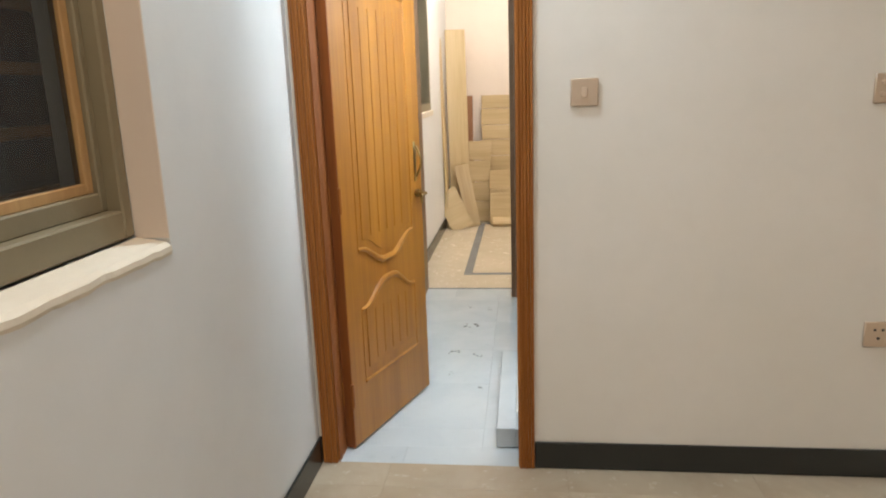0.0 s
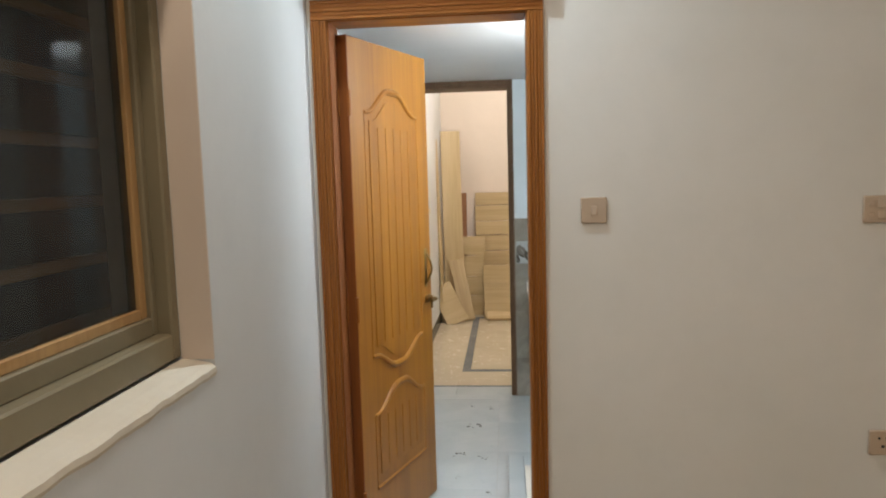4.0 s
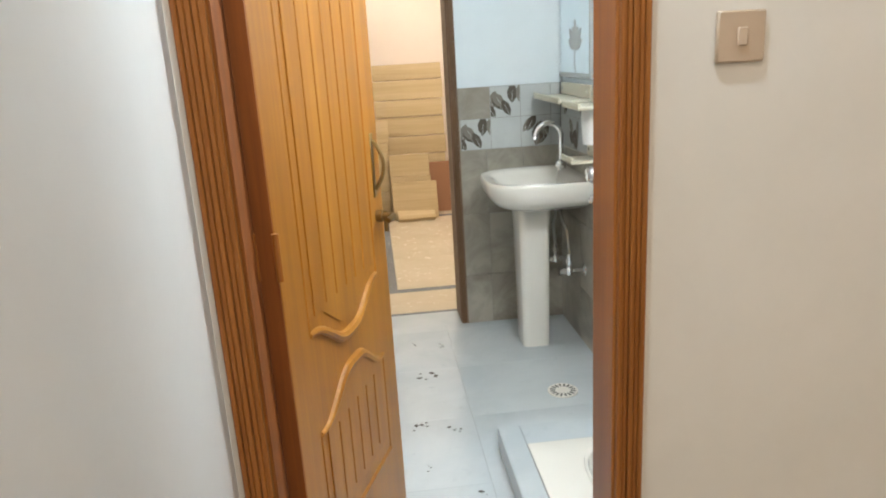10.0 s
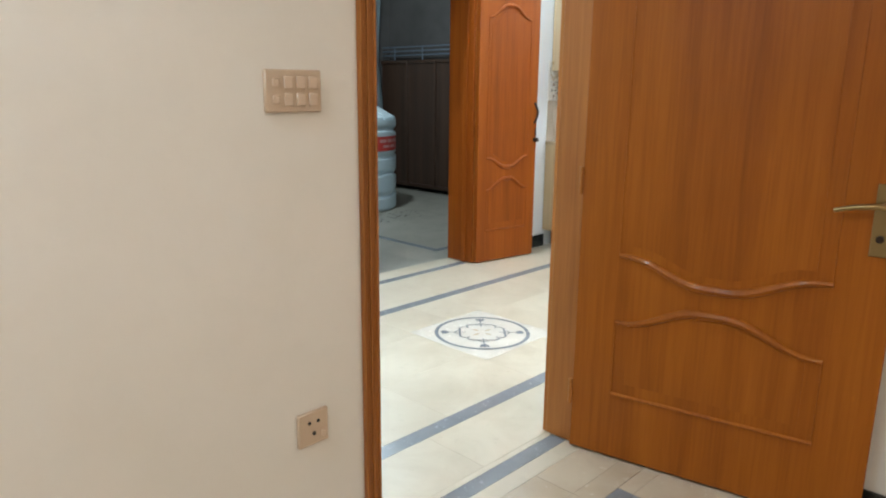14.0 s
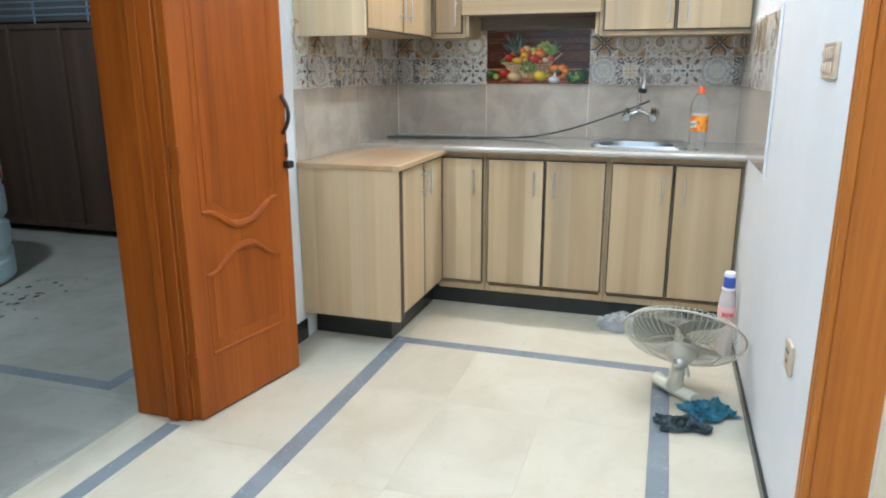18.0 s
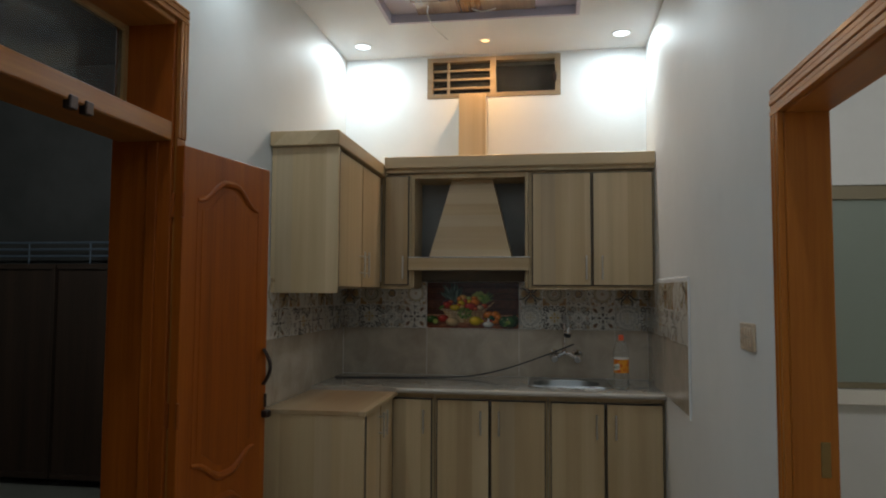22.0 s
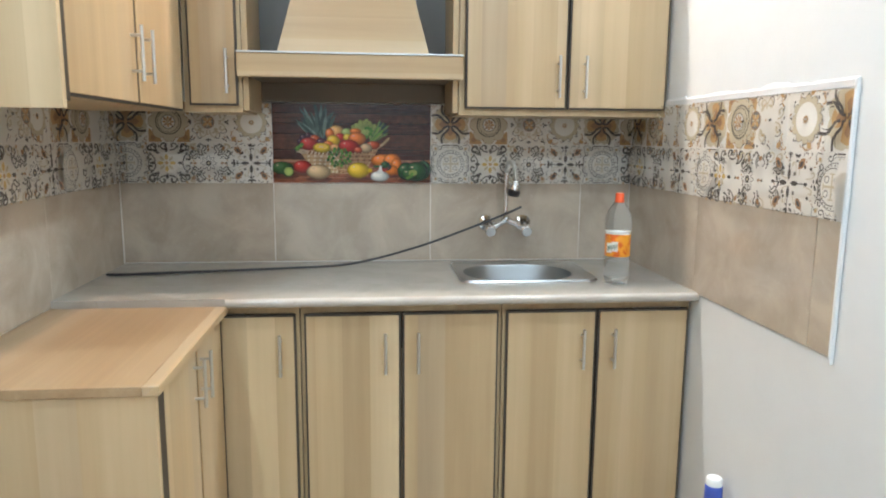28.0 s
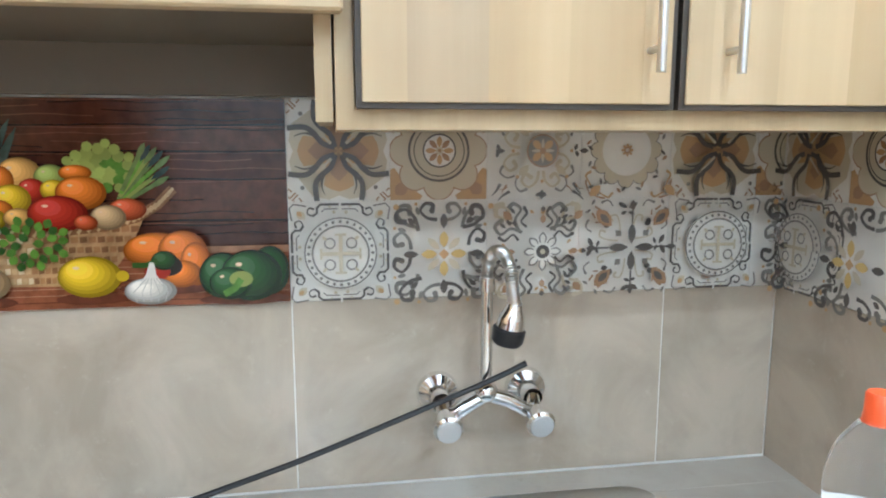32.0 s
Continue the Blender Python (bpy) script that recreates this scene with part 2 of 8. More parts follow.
M["switch_key"] = mat("switch_key_plastic", (0.62, 0.48, 0.36), 0.22)
M["black_rubber"] = mat("black_rubber", (0.02, 0.02, 0.022), 0.45)
M["acrylic"] = mat("pale_acrylic", (0.48, 0.48, 0.47), 0.15, Coat_Weight=0.5)
M["white_plastic"] = mat("white_plastic", (0.8, 0.8, 0.78), 0.35)
M["night_glass"] = mat("window_glass", (0.55, 0.58, 0.58), 0.03, Transmission_Weight=0.95, IOR=1.28)
M["dark_glass"] = mat("dark_window_glass", (0.45, 0.47, 0.47), 0.04, Transmission_Weight=0.95, IOR=1.17)
M["dusty_cream"] = paint("dusty_cream_plastic", (0.55, 0.52, 0.42), (0.44, 0.41, 0.33), 0.45)
M["mirror"] = mat("mirror_glass", (0.85, 0.92, 0.95), 0.02, 1.0)


def emitter(name, colour, strength):
    m = bpy.data.materials.new(name)
    m.use_nodes = True
    t = m.node_tree
    t.nodes.clear()
    e, o = t.nodes.new("ShaderNodeEmission"), t.nodes.new("ShaderNodeOutputMaterial")
    e.inputs[0].default_value, e.inputs[1].default_value = (*colour, 1), strength
    t.links.new(e.outputs[0], o.inputs[0])
    return m


M["glow_cool"] = emitter("downlight_glow_cool", COOL, 14)
M["glow_warm"] = emitter("downlight_glow_warm", AMBER, 10)


def marble(name, a, b, vein, scale=1.0, rough=0.22):
    m = mat(name, a, rough)
    n = Nodes(m)
    r = n.add("ShaderNodeVectorMath", {0: n.rnd(), 1: (5.0, 9.0, 2.0)}, op="MULTIPLY").outputs[0]
    p = n.add("ShaderNodeVectorMath", {0: n.add("ShaderNodeNewGeometry").outputs["Position"], 1: r}, op="ADD").outputs[0]
    v = n.add("ShaderNodeMapping", {"Vector": p, "Scale": (1, 1, 1)}).outputs[0]
    cloud, fine = n.noise(v, 3.2 * scale, 5, 0.6, 0.6), n.noise(v, 26 * scale, 5, 0.65)
    c = n.mix(a, b, n.ramp(cloud, ((0.38, (0, 0, 0)), (0.66, (1, 1, 1)))))
    c = n.mix(c, vein, n.ramp(fine, ((0.60, (0, 0, 0)), (0.80, (0.55, 0.55, 0.55)))))
    shade = n.add("ShaderNodeMapRange", {"Value": n.rnd(), "To Min": 0.0, "To Max": 0.16}).outputs[0]
    c = n.mix(c, vein, shade)
    n.colour(c)
    n.rough(fine, rough - 0.06, rough + 0.12)
    return m


M["floor"] = marble("beige_marble", (0.56, 0.50, 0.385), (0.48, 0.415, 0.305), (0.36, 0.31, 0.225), 1.0, 0.32)
M["floor_bed"] = marble("bedroom_marble", (0.52, 0.44, 0.33), (0.44, 0.36, 0.26), (0.34, 0.27, 0.19))
M["floor_store"] = marble("store_marble", (0.66, 0.57, 0.43), (0.60, 0.51, 0.37), (0.48, 0.4, 0.29))
M["floor_porch"] = marble("porch_marble", (0.37, 0.345, 0.29), (0.29, 0.27, 0.22), (0.18, 0.165, 0.13), 1, 0.4)
M["inlay"] = marble("grey_inlay", (0.185, 0.20, 0.215), (0.235, 0.25, 0.265), (0.14, 0.15, 0.16), 1.5)
M["inlay_white"] = marble("white_inlay", (0.64, 0.60, 0.52), (0.58, 0.54, 0.46), (0.46, 0.42, 0.36), 1.5)
M["bath_floor"] = marble("bath_marble", (0.58, 0.635, 0.66), (0.51, 0.57, 0.605), (0.40, 0.46, 0.505), 1.0, 0.13)
M["granite"] = marble("counter_granite", (0.48, 0.44, 0.39), (0.42, 0.38, 0.33), (0.32, 0.28, 0.235), 2.0, 0.12)
M["tile_grey"] = marble("taupe_tile", (0.51, 0.425, 0.335), (0.37, 0.30, 0.23), (0.59, 0.505, 0.41), 1.7, 0.12)
for key in ("granite", "tile_grey"):
    b = M[key].node_tree.nodes["Principled BSDF"]
    b.inputs["Coat Weight"].default_value, b.inputs["Coat Roughness"].default_value = 0.35, 0.03
M["tile_white"] = marble("decor_tile_white", (0.80, 0.76, 0.70), (0.74, 0.70, 0.64), (0.66, 0.62, 0.56), 2.0, 0.16)
M["bath_tile"] = marble("bath_grey_tile", (0.46, 0.43, 0.365), (0.25, 0.222, 0.18), (0.39, 0.37, 0.33), 1.5, 0.28)
M["bath_tile_light"] = marble("bath_light_tile", (0.58, 0.61, 0.61), (0.52, 0.55, 0.55), (0.42, 0.43, 0.43), 1.5, 0.2)
M["grout"] = mat("pale_grout", (0.52, 0.47, 0.38), 0.8)
M["grout_dark"] = mat("grey_grout", (0.26, 0.25, 0.23), 0.8)


# ---- building helpers ----
def box(bm, x0, x1, y0, y1, z0, z1, bev=0.0, seg=1):
    b2 = bmesh.new() if bev else bm
    vs = [b2.verts.new(p) for p in ((x0, y0, z0), (x1, y0, z0), (x1, y1, z0), (x0, y1, z0), (x0, y0, z1), (x1, y0, z1), (x1, y1, z1), (x0, y1, z1))]
    for f in ((3, 2, 1, 0), (4, 5, 6, 7), (0, 1, 5, 4), (1, 2, 6, 5), (2, 3, 7, 6), (3, 0, 4, 7)):
        b2.faces.new([vs[i] for i in f])
    if bev:
        bmesh.ops.bevel(b2, geom=b2.edges[:], offset=bev, segments=seg, affect="EDGES", profile=0.5)
        join(bm, b2)
    return bm


def join(bm, other, m=None):
    me = bpy.data.meshes.new("tmp")
    other.to_mesh(me)
    if m is not None:
        me.transform(m)
    bm.from_mesh(me)
    bpy.data.meshes.remove(me)
    other.free()


def cyl(bm, r, depth, m=None, seg=24, r2=None):
    b2 = bmesh.new()
    bmesh.ops.create_cone(b2, cap_ends=True, segments=seg, radius1=r, radius2=r if r2 is None else r2, depth=depth)
    join(bm, b2, m)


def ball(bm, r, m=None, u=20, v=12):
    b2 = bmesh.new()
    bmesh.ops.create_uvsphere(b2, u_segments=u, v_segments=v, radius=r)
    join(bm, b2, m)


def rod(bm, a, b, r, seg=12):
    a, b = Vector(a), Vector(b)
    q = (b - a).to_track_quat("Z", "Y").to_matrix().to_4x4()
    cyl(bm, r, (b - a).length, Matrix.Translation((a + b) / 2) @ q, seg)


def tube(bm, pts, r, seg=10, closed=False, flat=1.0):
    """A round bar along a run of points."""
    pts = [Vector(p) for p in pts]
    n, rings, up = len(pts), [], None
    for i, p in enumerate(pts):
        a = pts[(i - 1) % n] if closed or i else pts[0]
        b = pts[(i + 1) % n] if closed or i < n - 1 else pts[-1]
        d = (b - a).normalized()
        if up is None:
            up = d.orthogonal().normalized()
        up = (up - d * up.dot(d)).normalized()
        side = d.cross(up)
        rr = r(i / max(1, n - 1)) if callable(r) else r
        rings.append([bm.verts.new(p + (up * math.cos(2 * math.pi * k / seg) + side * math.sin(2 * math.pi * k / seg) * flat) * rr) for k in range(seg)])
    for i in range(n if closed else n - 1):
        r0, r1 = rings[i], rings[(i + 1) % n]
        for k in range(seg):
            bm.faces.new((r0[k], r0[(k + 1) % seg], r1[(k + 1) % seg], r1[k]))
    if not closed:
        bm.faces.new(rings[0][::-1])
        bm.faces.new(rings[-1])


def lathe(bm, prof, m=None, seg=28, squash=1.0):
    """A turned shape from (radius, height) pairs."""
    m = m or Matrix.Identity(4)
    rings = []
    for r, z in prof:
        if r < 1e-5:
            rings.append([bm.verts.new(m @ Vector((0, 0, z)))])
        else:
            rings.append([bm.verts.new(m @ Vector((r * math.cos(2 * math.pi * k / seg), r * squash * math.sin(2 * math.pi * k / seg), z))) for k in range(seg)])
    for a, b in zip(rings, rings[1:]):
        for k in range(seg):
            p, q = k % len(a), (k + 1) % len(a)
            s, t = k % len(b), (k + 1) % len(b)
            if len(a) == 1 and len(b) > 1:
                bm.faces.new((a[0], b[t], b[s]))
            elif len(b) == 1 and len(a) > 1:
                bm.faces.new((a[p], a[q], b[0]))
            elif len(a) > 1:
                bm.faces.new((a[p], a[q], b[t], b[s]))


def prism(bm, pts, h0, h1, m=None):
    """A flat outline in xy, drawn up from h0 to h1."""
    m = m or Matrix.Identity(4)
    lo = [bm.verts.new(m @ Vector((x, y, h0))) for x, y in pts]
    hi = [bm.verts.new(m @ Vector((x, y, h1))) for x, y in pts]
    bm.faces.new(lo[::-1])
    bm.faces.new(hi)
    for i in range(len(pts)):
        j = (i + 1) % len(pts)
        bm.faces.new((lo[i], lo[j], hi[j], hi[i]))


def sheet(bm, pts, h, m=None):
    m = m or Matrix.Identity(4)
    bm.faces.new([bm.verts.new(m @ Vector((x, y, h))) for x, y in pts])


def thing(name, place, label, category, group="", kind=""):
    ob = new(name)
    ob.empty_display_size = 0.1
    ob.matrix_basis = place if isinstance(place, Matrix) else Matrix.Translation(place)
    return tagged(ob, label, category, group, kind)


def root_of(ob):
    while ob.parent:
        ob = ob.parent
    return ob


def part(name, bm, material, parent=None, label="", world=False, smooth=False):
    me = bpy.data.meshes.new(name)
    bmesh.ops.recalc_face_normals(bm, faces=bm.faces[:])
    bm.to_mesh(me)
    bm.free()
    if world and parent:
        me.transform(root_of(parent).matrix_basis.inverted())
    for m in material if isinstance(material, (list, tuple)) else [material]:
        me.materials.append(m)
    if smooth:
        for p in me.polygons:
            p.use_smooth = True
        me.set_sharp_from_angle(angle=radians(40))
    ob = new(name, me)
    if parent:
        ob.parent = parent
    if label:
        ob["label"] = label
    return ob


def setting(name, bm, material, label, smooth=False):
    return tagged(part(name, bm, material, smooth=smooth), label, kind="structure")


def boxes(rows, bev=0.0):
    bm = bmesh.new()
    for r in rows:
        box(bm, *r, bev=bev)
    return bm


# ---- the structure ----
XW, YW, YL, YN, XE = -0.60, 2.15, 2.31, 4.29, 6.34
YLB = 2.272   # bathroom face of the door wall
# bedroom left wall, door wall's two faces, lounge north wall, kitchen back wall
D1 = (-0.565, 0.15, 1.955)        # bathroom door: rough opening
D2 = (1.42, 2.452, 2.00)        # bedroom door to the lounge
D3 = (2.98, 3.795, 1.94)         # side room door
MD = (3.045, 4.185, 2.44)        # main door with its transom
WIN = (-0.45, 1.28, 1.0, 1.98)  # bedroom window

setting("wall_south", boxes([
    (-0.83, D1[0], YW, YLB, 0, 3.0), (D1[0], D1[1], YW, YLB, D1[2], 3.0), (D1[1], 0.72, YW, YLB, 0, 3.0), (0.72, D2[0], YW, YL, 0, 3.0), (D2[0], D2[1], YW, YL, D2[2], 3.0),
    (D2[1], D3[0], YW, YL, 0, 3.0), (D3[0], D3[1] + 0.1, YW, YL, D3[2], 3.0), (D3[1] + 0.1, 6.56, YW, YL, 0, 3.0), (D3[1], D3[1] + 0.1, 2.2, YL, 0, D3[2])]), M["wall"], "cream painted plaster wall with three door openings")
setting("wall_west", boxes([
    (-0.83, XW, -1.7, WIN[0], 0, 3.0), (-0.83, XW, WIN[0], WIN[1], 0, WIN[2]), (-0.83, XW, WIN[0], WIN[1], WIN[3], 3.0), (-0.83, XW, WIN[1], YW, 0, 3.0),
    (-0.83, XW, YLB, 4.70, 0, 3.0), (-0.83, XW, 4.70, 5.62, 0, 1.13), (-0.83, XW, 4.70, 5.62, 2.05, 3.0), (-0.83, XW, 5.62, 6.98, 0, 3.0)]), M["wall_white"], "white painted wall with a deep window opening")
setting("wall_bedroom_back", boxes([(-0.83, 2.80, -1.85, -1.7, 0, 3.0)]), M["wall"], "cream painted plaster wall")
setting("wall_bedroom_east", boxes([(2.66, 2.80, -1.7, YW, 0, 3.0)]), M["wall"], "cream painted plaster wall")
setting("wall_bath_far", boxes([(XW, -0.52, 4.17, 4.36, 0, 3.0), (-0.52, 0.085, 4.17, 4.36, 1.955, 3.0), (0.085, 0.72, 4.17, 4.36, 0, 3.0)]), M["bath_paint"], "pale blue painted wall with a door opening")
setting("wall_bath_east", boxes([(0.58, 0.72, YLB, 4.17, 0, 3.0)]), M["bath_paint"], "pale blue painted bathroom wall")
setting("wall_store_back", boxes([(-0.83, 1.6, 6.98, 7.13, 0, 3.0)]), M["wall_pink"], "peach painted store room wall")
setting("wall_store_east", boxes([(1.45, 1.6, 4.36, 6.98, 0, 3.0)]), M["wall_pink"], "peach painted store room wall")
setting("wall_lounge_west", boxes([(0.72, 1.0, YL, YN, 0, 3.2)]), M["wall_white"], "white painted lounge wall")
setting("wall_north", boxes([(0.72, MD[0], YN, 4.53, 0, 3.2), (MD[0], MD[1], YN, 4.53, MD[2], 3.2), (MD[1], 6.56, YN, 4.53, 0, 3.2)]), M["wall_white"], "white painted wall with the main door opening")
VENT = (2.85, 3.73, 2.71, 2.985)
setting("wall_east", boxes([(XE, 6.56, YL, VENT[0], 0, 3.2), (XE, 6.56, VENT[0], VENT[1], 0, VENT[2]), (XE, 6.56, VENT[0], VENT[1], VENT[3], 3.2), (XE, 6.56, VENT[1], YN, 0, 3.2)]), M["wall_white"], "white painted kitchen wall with a small high window")
SWIN = (-0.6, 1.62, 0.83, 2.118)
setting("wall_side_room_east", boxes([(6.56, 6.76, -1.7, SWIN[0], 0, 3.0), (6.56, 6.76, SWIN[0], SWIN[1], 0, SWIN[2]), (6.56, 6.76, SWIN[0], SWIN[1], SWIN[3], 3.0), (6.56, 6.76, SWIN[1], 2.31, 0, 3.0)]), M["wall_white"], "white painted wall with a wide window")
setting("wall_side_room_back", boxes([(2.80, 6.76, -1.85, -1.7, 0, 3.0)]), M["wall_white"], "white painted plaster wall")
# lounge skin on the south wall, facing the lounge, is white
setting("wall_lounge_south", boxes([(1.0, D2[0], YL, YL + 0.004, 0, 3.0), (D2[0], D2[1], YL, YL + 0.004, D2[2], 3.0), (D2[1], D3[0], YL, YL + 0.004, 0, 3.0), (D3[0], D3[1], YL, YL + 0.004, D3[2], 3.0), (D3[1], XE, YL, YL + 0.004, 0, 3.0)]), M["wall_white"], "white painted lounge wall")

# ceilings
setting("ceiling_bedroom", boxes([(-0.83, 2.80, -1.85, YW, ZC, ZC + 0.12)]), M["ceiling"], "white plaster ceiling")
setting("ceiling_bathroom", boxes([(XW, 0.72, YLB, 4.17, 1.972, 2.05)]), M["ceiling"], "white plaster ceiling")
setting("ceiling_store", boxes([(-0.83, 1.6, 4.36, 7.13, 2.9, 3.0)]), M["ceiling"], "white plaster ceiling")
setting("ceiling_side_room", boxes([(2.80, 6.76, -1.85, YW, 3.0, 3.1)]), M["ceiling"], "white plaster ceiling")
RC = (1.7, 5.75, 2.755, 3.86)     # recess in the lounge ceiling
setting("ceiling_lounge", boxes([(1.0, RC[0], YL, YN, ZS, ZS + 0.12), (RC[1], XE, YL, YN, ZS, ZS + 0.12), (RC[0], RC[1], YL, RC[2], ZS, ZS + 0.12), (RC[0], RC[1], RC[3], YN, ZS, ZS + 0.12)]), M["ceiling"], "white false ceiling border with a recess")
setting("ceiling_recess", boxes([(RC[0], RC[1], RC[2], RC[3], ZS + 0.05, ZS + 0.12)]), M["recess"], "lilac painted recessed ceiling panel")
# no roof is known here: an added near-black slab stands for dark sky
setting("ceiling_porch", boxes([(0.72, 6.9, 4.53, 8.3, 3.2, 3.3)]), M["night_backdrop"], "near-black slab added over the porch for the night dark")

# floors: a bed of grout under the slabs
setting("floor", boxes([(-0.83, 6.76, -1.85, 4.53, -0.12, -0.006)]), M["grout"], "grout bed under the marble floor")
setting("floor_store", boxes([(-0.83, 1.6, 4.53, 7.13, -0.12, -0.006)]), M["grout"], "grout bed under the store room floor")
ground = setting("ground", boxes([(0.72, 6.9, 4.53, 8.3, -0.16, -0.037)]), M["grout_dark"], "grey grout bed of the porch floor")
setting("wall_porch_west", boxes([(1.6, 1.8, 4.53, 8.3, -0.1, 3.2)]), M["night_backdrop"], "near-black backdrop wall added around the porch for the night dark")
setting("wall_porch_far", boxes([(1.8, 6.9, 8.15, 8.3, -0.1, 3.2)]), M["night_backdrop"], "near-black backdrop wall added around the porch for the night dark")


# ---- frames and casings ----
def casing_run(bm, a0, a1, z0, z1, y, out, width_axis):
    """One fluted casing board on a wall face at y; out is +1 or -1 along y."""
    n = 5
    w = (a1 - a0) if width_axis == "x" else (z1 - z0)
    for i in range(n):
        lo, hi = i / n, (i + 1) / n
        d = (0.017, 0.0145, 0.0175, 0.0145, 0.016)[i]
        ys = sorted((y, y + out * d))
        if width_axis == "x":
            box(bm, a0 + w * lo, a0 + w * hi - 0.0006, *ys, z0, z1, bev=0.002)
        else:
            box(bm, a0, a1, *ys, z0 + w * lo, z0 + w * hi - 0.0006, bev=0.002)


def door_frame(name, x0, x1, top, faces, wall, label, cw=0.07, jamb=0.035, mats=None, sill=False):
    """Jambs in the opening and casings on the faces given as (y, out)."""
    up, lev = mats or (M["casing"], M["casing_x"])
    f = thing(name, ((x0 + x1) / 2, (wall[0] + wall[1]) / 2, 0), label, "door frame", kind="structure")
    for a, b in ((x0, x0 + jamb), (x1 - jamb, x1)):
        part("jamb", boxes([(a, b, wall[0], wall[1], 0.001, top)], 0.003), up, f, world=True)
    part("head", boxes([(x0 + jamb + 0.001, x1 - jamb - 0.001, wall[0], wall[1], top - jamb, top)], 0.003), lev, f, world=True)
    for y, out in faces:
        for a, b in ((x0 + jamb - 0.004 - cw, x0 + jamb - 0.004), (x1 - jamb + 0.004, x1 - jamb + 0.004 + cw)):
            bm = bmesh.new()
            casing_run(bm, a, b, 0.001, top - jamb + 0.003, y, out, "x")
            part("casing", bm, up, f, world=True)
        bm = bmesh.new()
        casing_run(bm, x0 + jamb - 0.004 - cw, x1 - jamb + 0.004 + cw, top - jamb + 0.004, top - jamb + 0.004 + cw + 0.012, y, out, "z")
        part("head_casing", bm, lev, f, world=True)
    return f


door_frame("door_1_frame", D1[0], D1[1], D1[2], ((YW, -1),), (YW, YLB), "reddish varnished wooden frame of the bathroom door", 0.052)
door_frame("door_2_frame", D2[0], D2[1], D2[2], ((YW, -1), (YL + 0.004, 1)), (YW, YL + 0.004), "reddish varnished wooden frame of the bedroom door", 0.048)
door_frame("door_3_frame", D3[0], D3[1], D3[2], ((YL + 0.004, 1),), (2.2, YL + 0.004), "orange varnished wooden frame of the side room door", 0.066, mats=(M["door"], M["door_x"]))
door_frame("door_4_frame", -0.52, 0.085, 1.955, ((4.17, -1),), (4.17, 4.36), "brown wooden frame of the store room door", 0.03, 0.025, (M["frame_brown"], M["frame_brown"]))
part("strike_plate", boxes([(D3[1] - 0.0365, D3[1] - 0.0352, 2.222, 2.246, 0.955, 1.045)], 0.0004), M["brass"], bpy.data.objects["door_3_frame"], "worn metal strike plate", world=True)


# ---- panelled door leaves ----
def ogee(x0, x1, z, rise, n=24):
    """An arch with flat shoulders between x0 and x1."""
    out = []
    for i in range(n + 1):
        u = i / n
        k = min(u, 1 - u) * 2
        s = max(0.0, (k - 0.08) / 0.92)
        out.append((x0 + (x1 - x0) * u, z + rise * (0.5 - 0.5 * math.cos(math.pi * min(1.0, s * 1.15)))))
    return out


def panel_shapes(w, h, rail=0.10, crown=0.26):
    a, b = rail, w - rail
    k = h / 1.95
    top = ogee(a, b, h - crown * k, 0.085)
    up = 0.04 if crown < 0.25 else 0.03 if rail < 0.11 else 0.0
    low = [(x, 2 * (0.737 * k + up) - z) for x, z in ogee(a, b, 0.737 * k + up, 0.07)]
    upper = top + low[::-1]
    mid = ogee(a, b, 0.505 * k + up, 0.078)
    lower = mid + [(b, 0.245 * k), (a, 0.245 * k)]
    return [upper, lower]


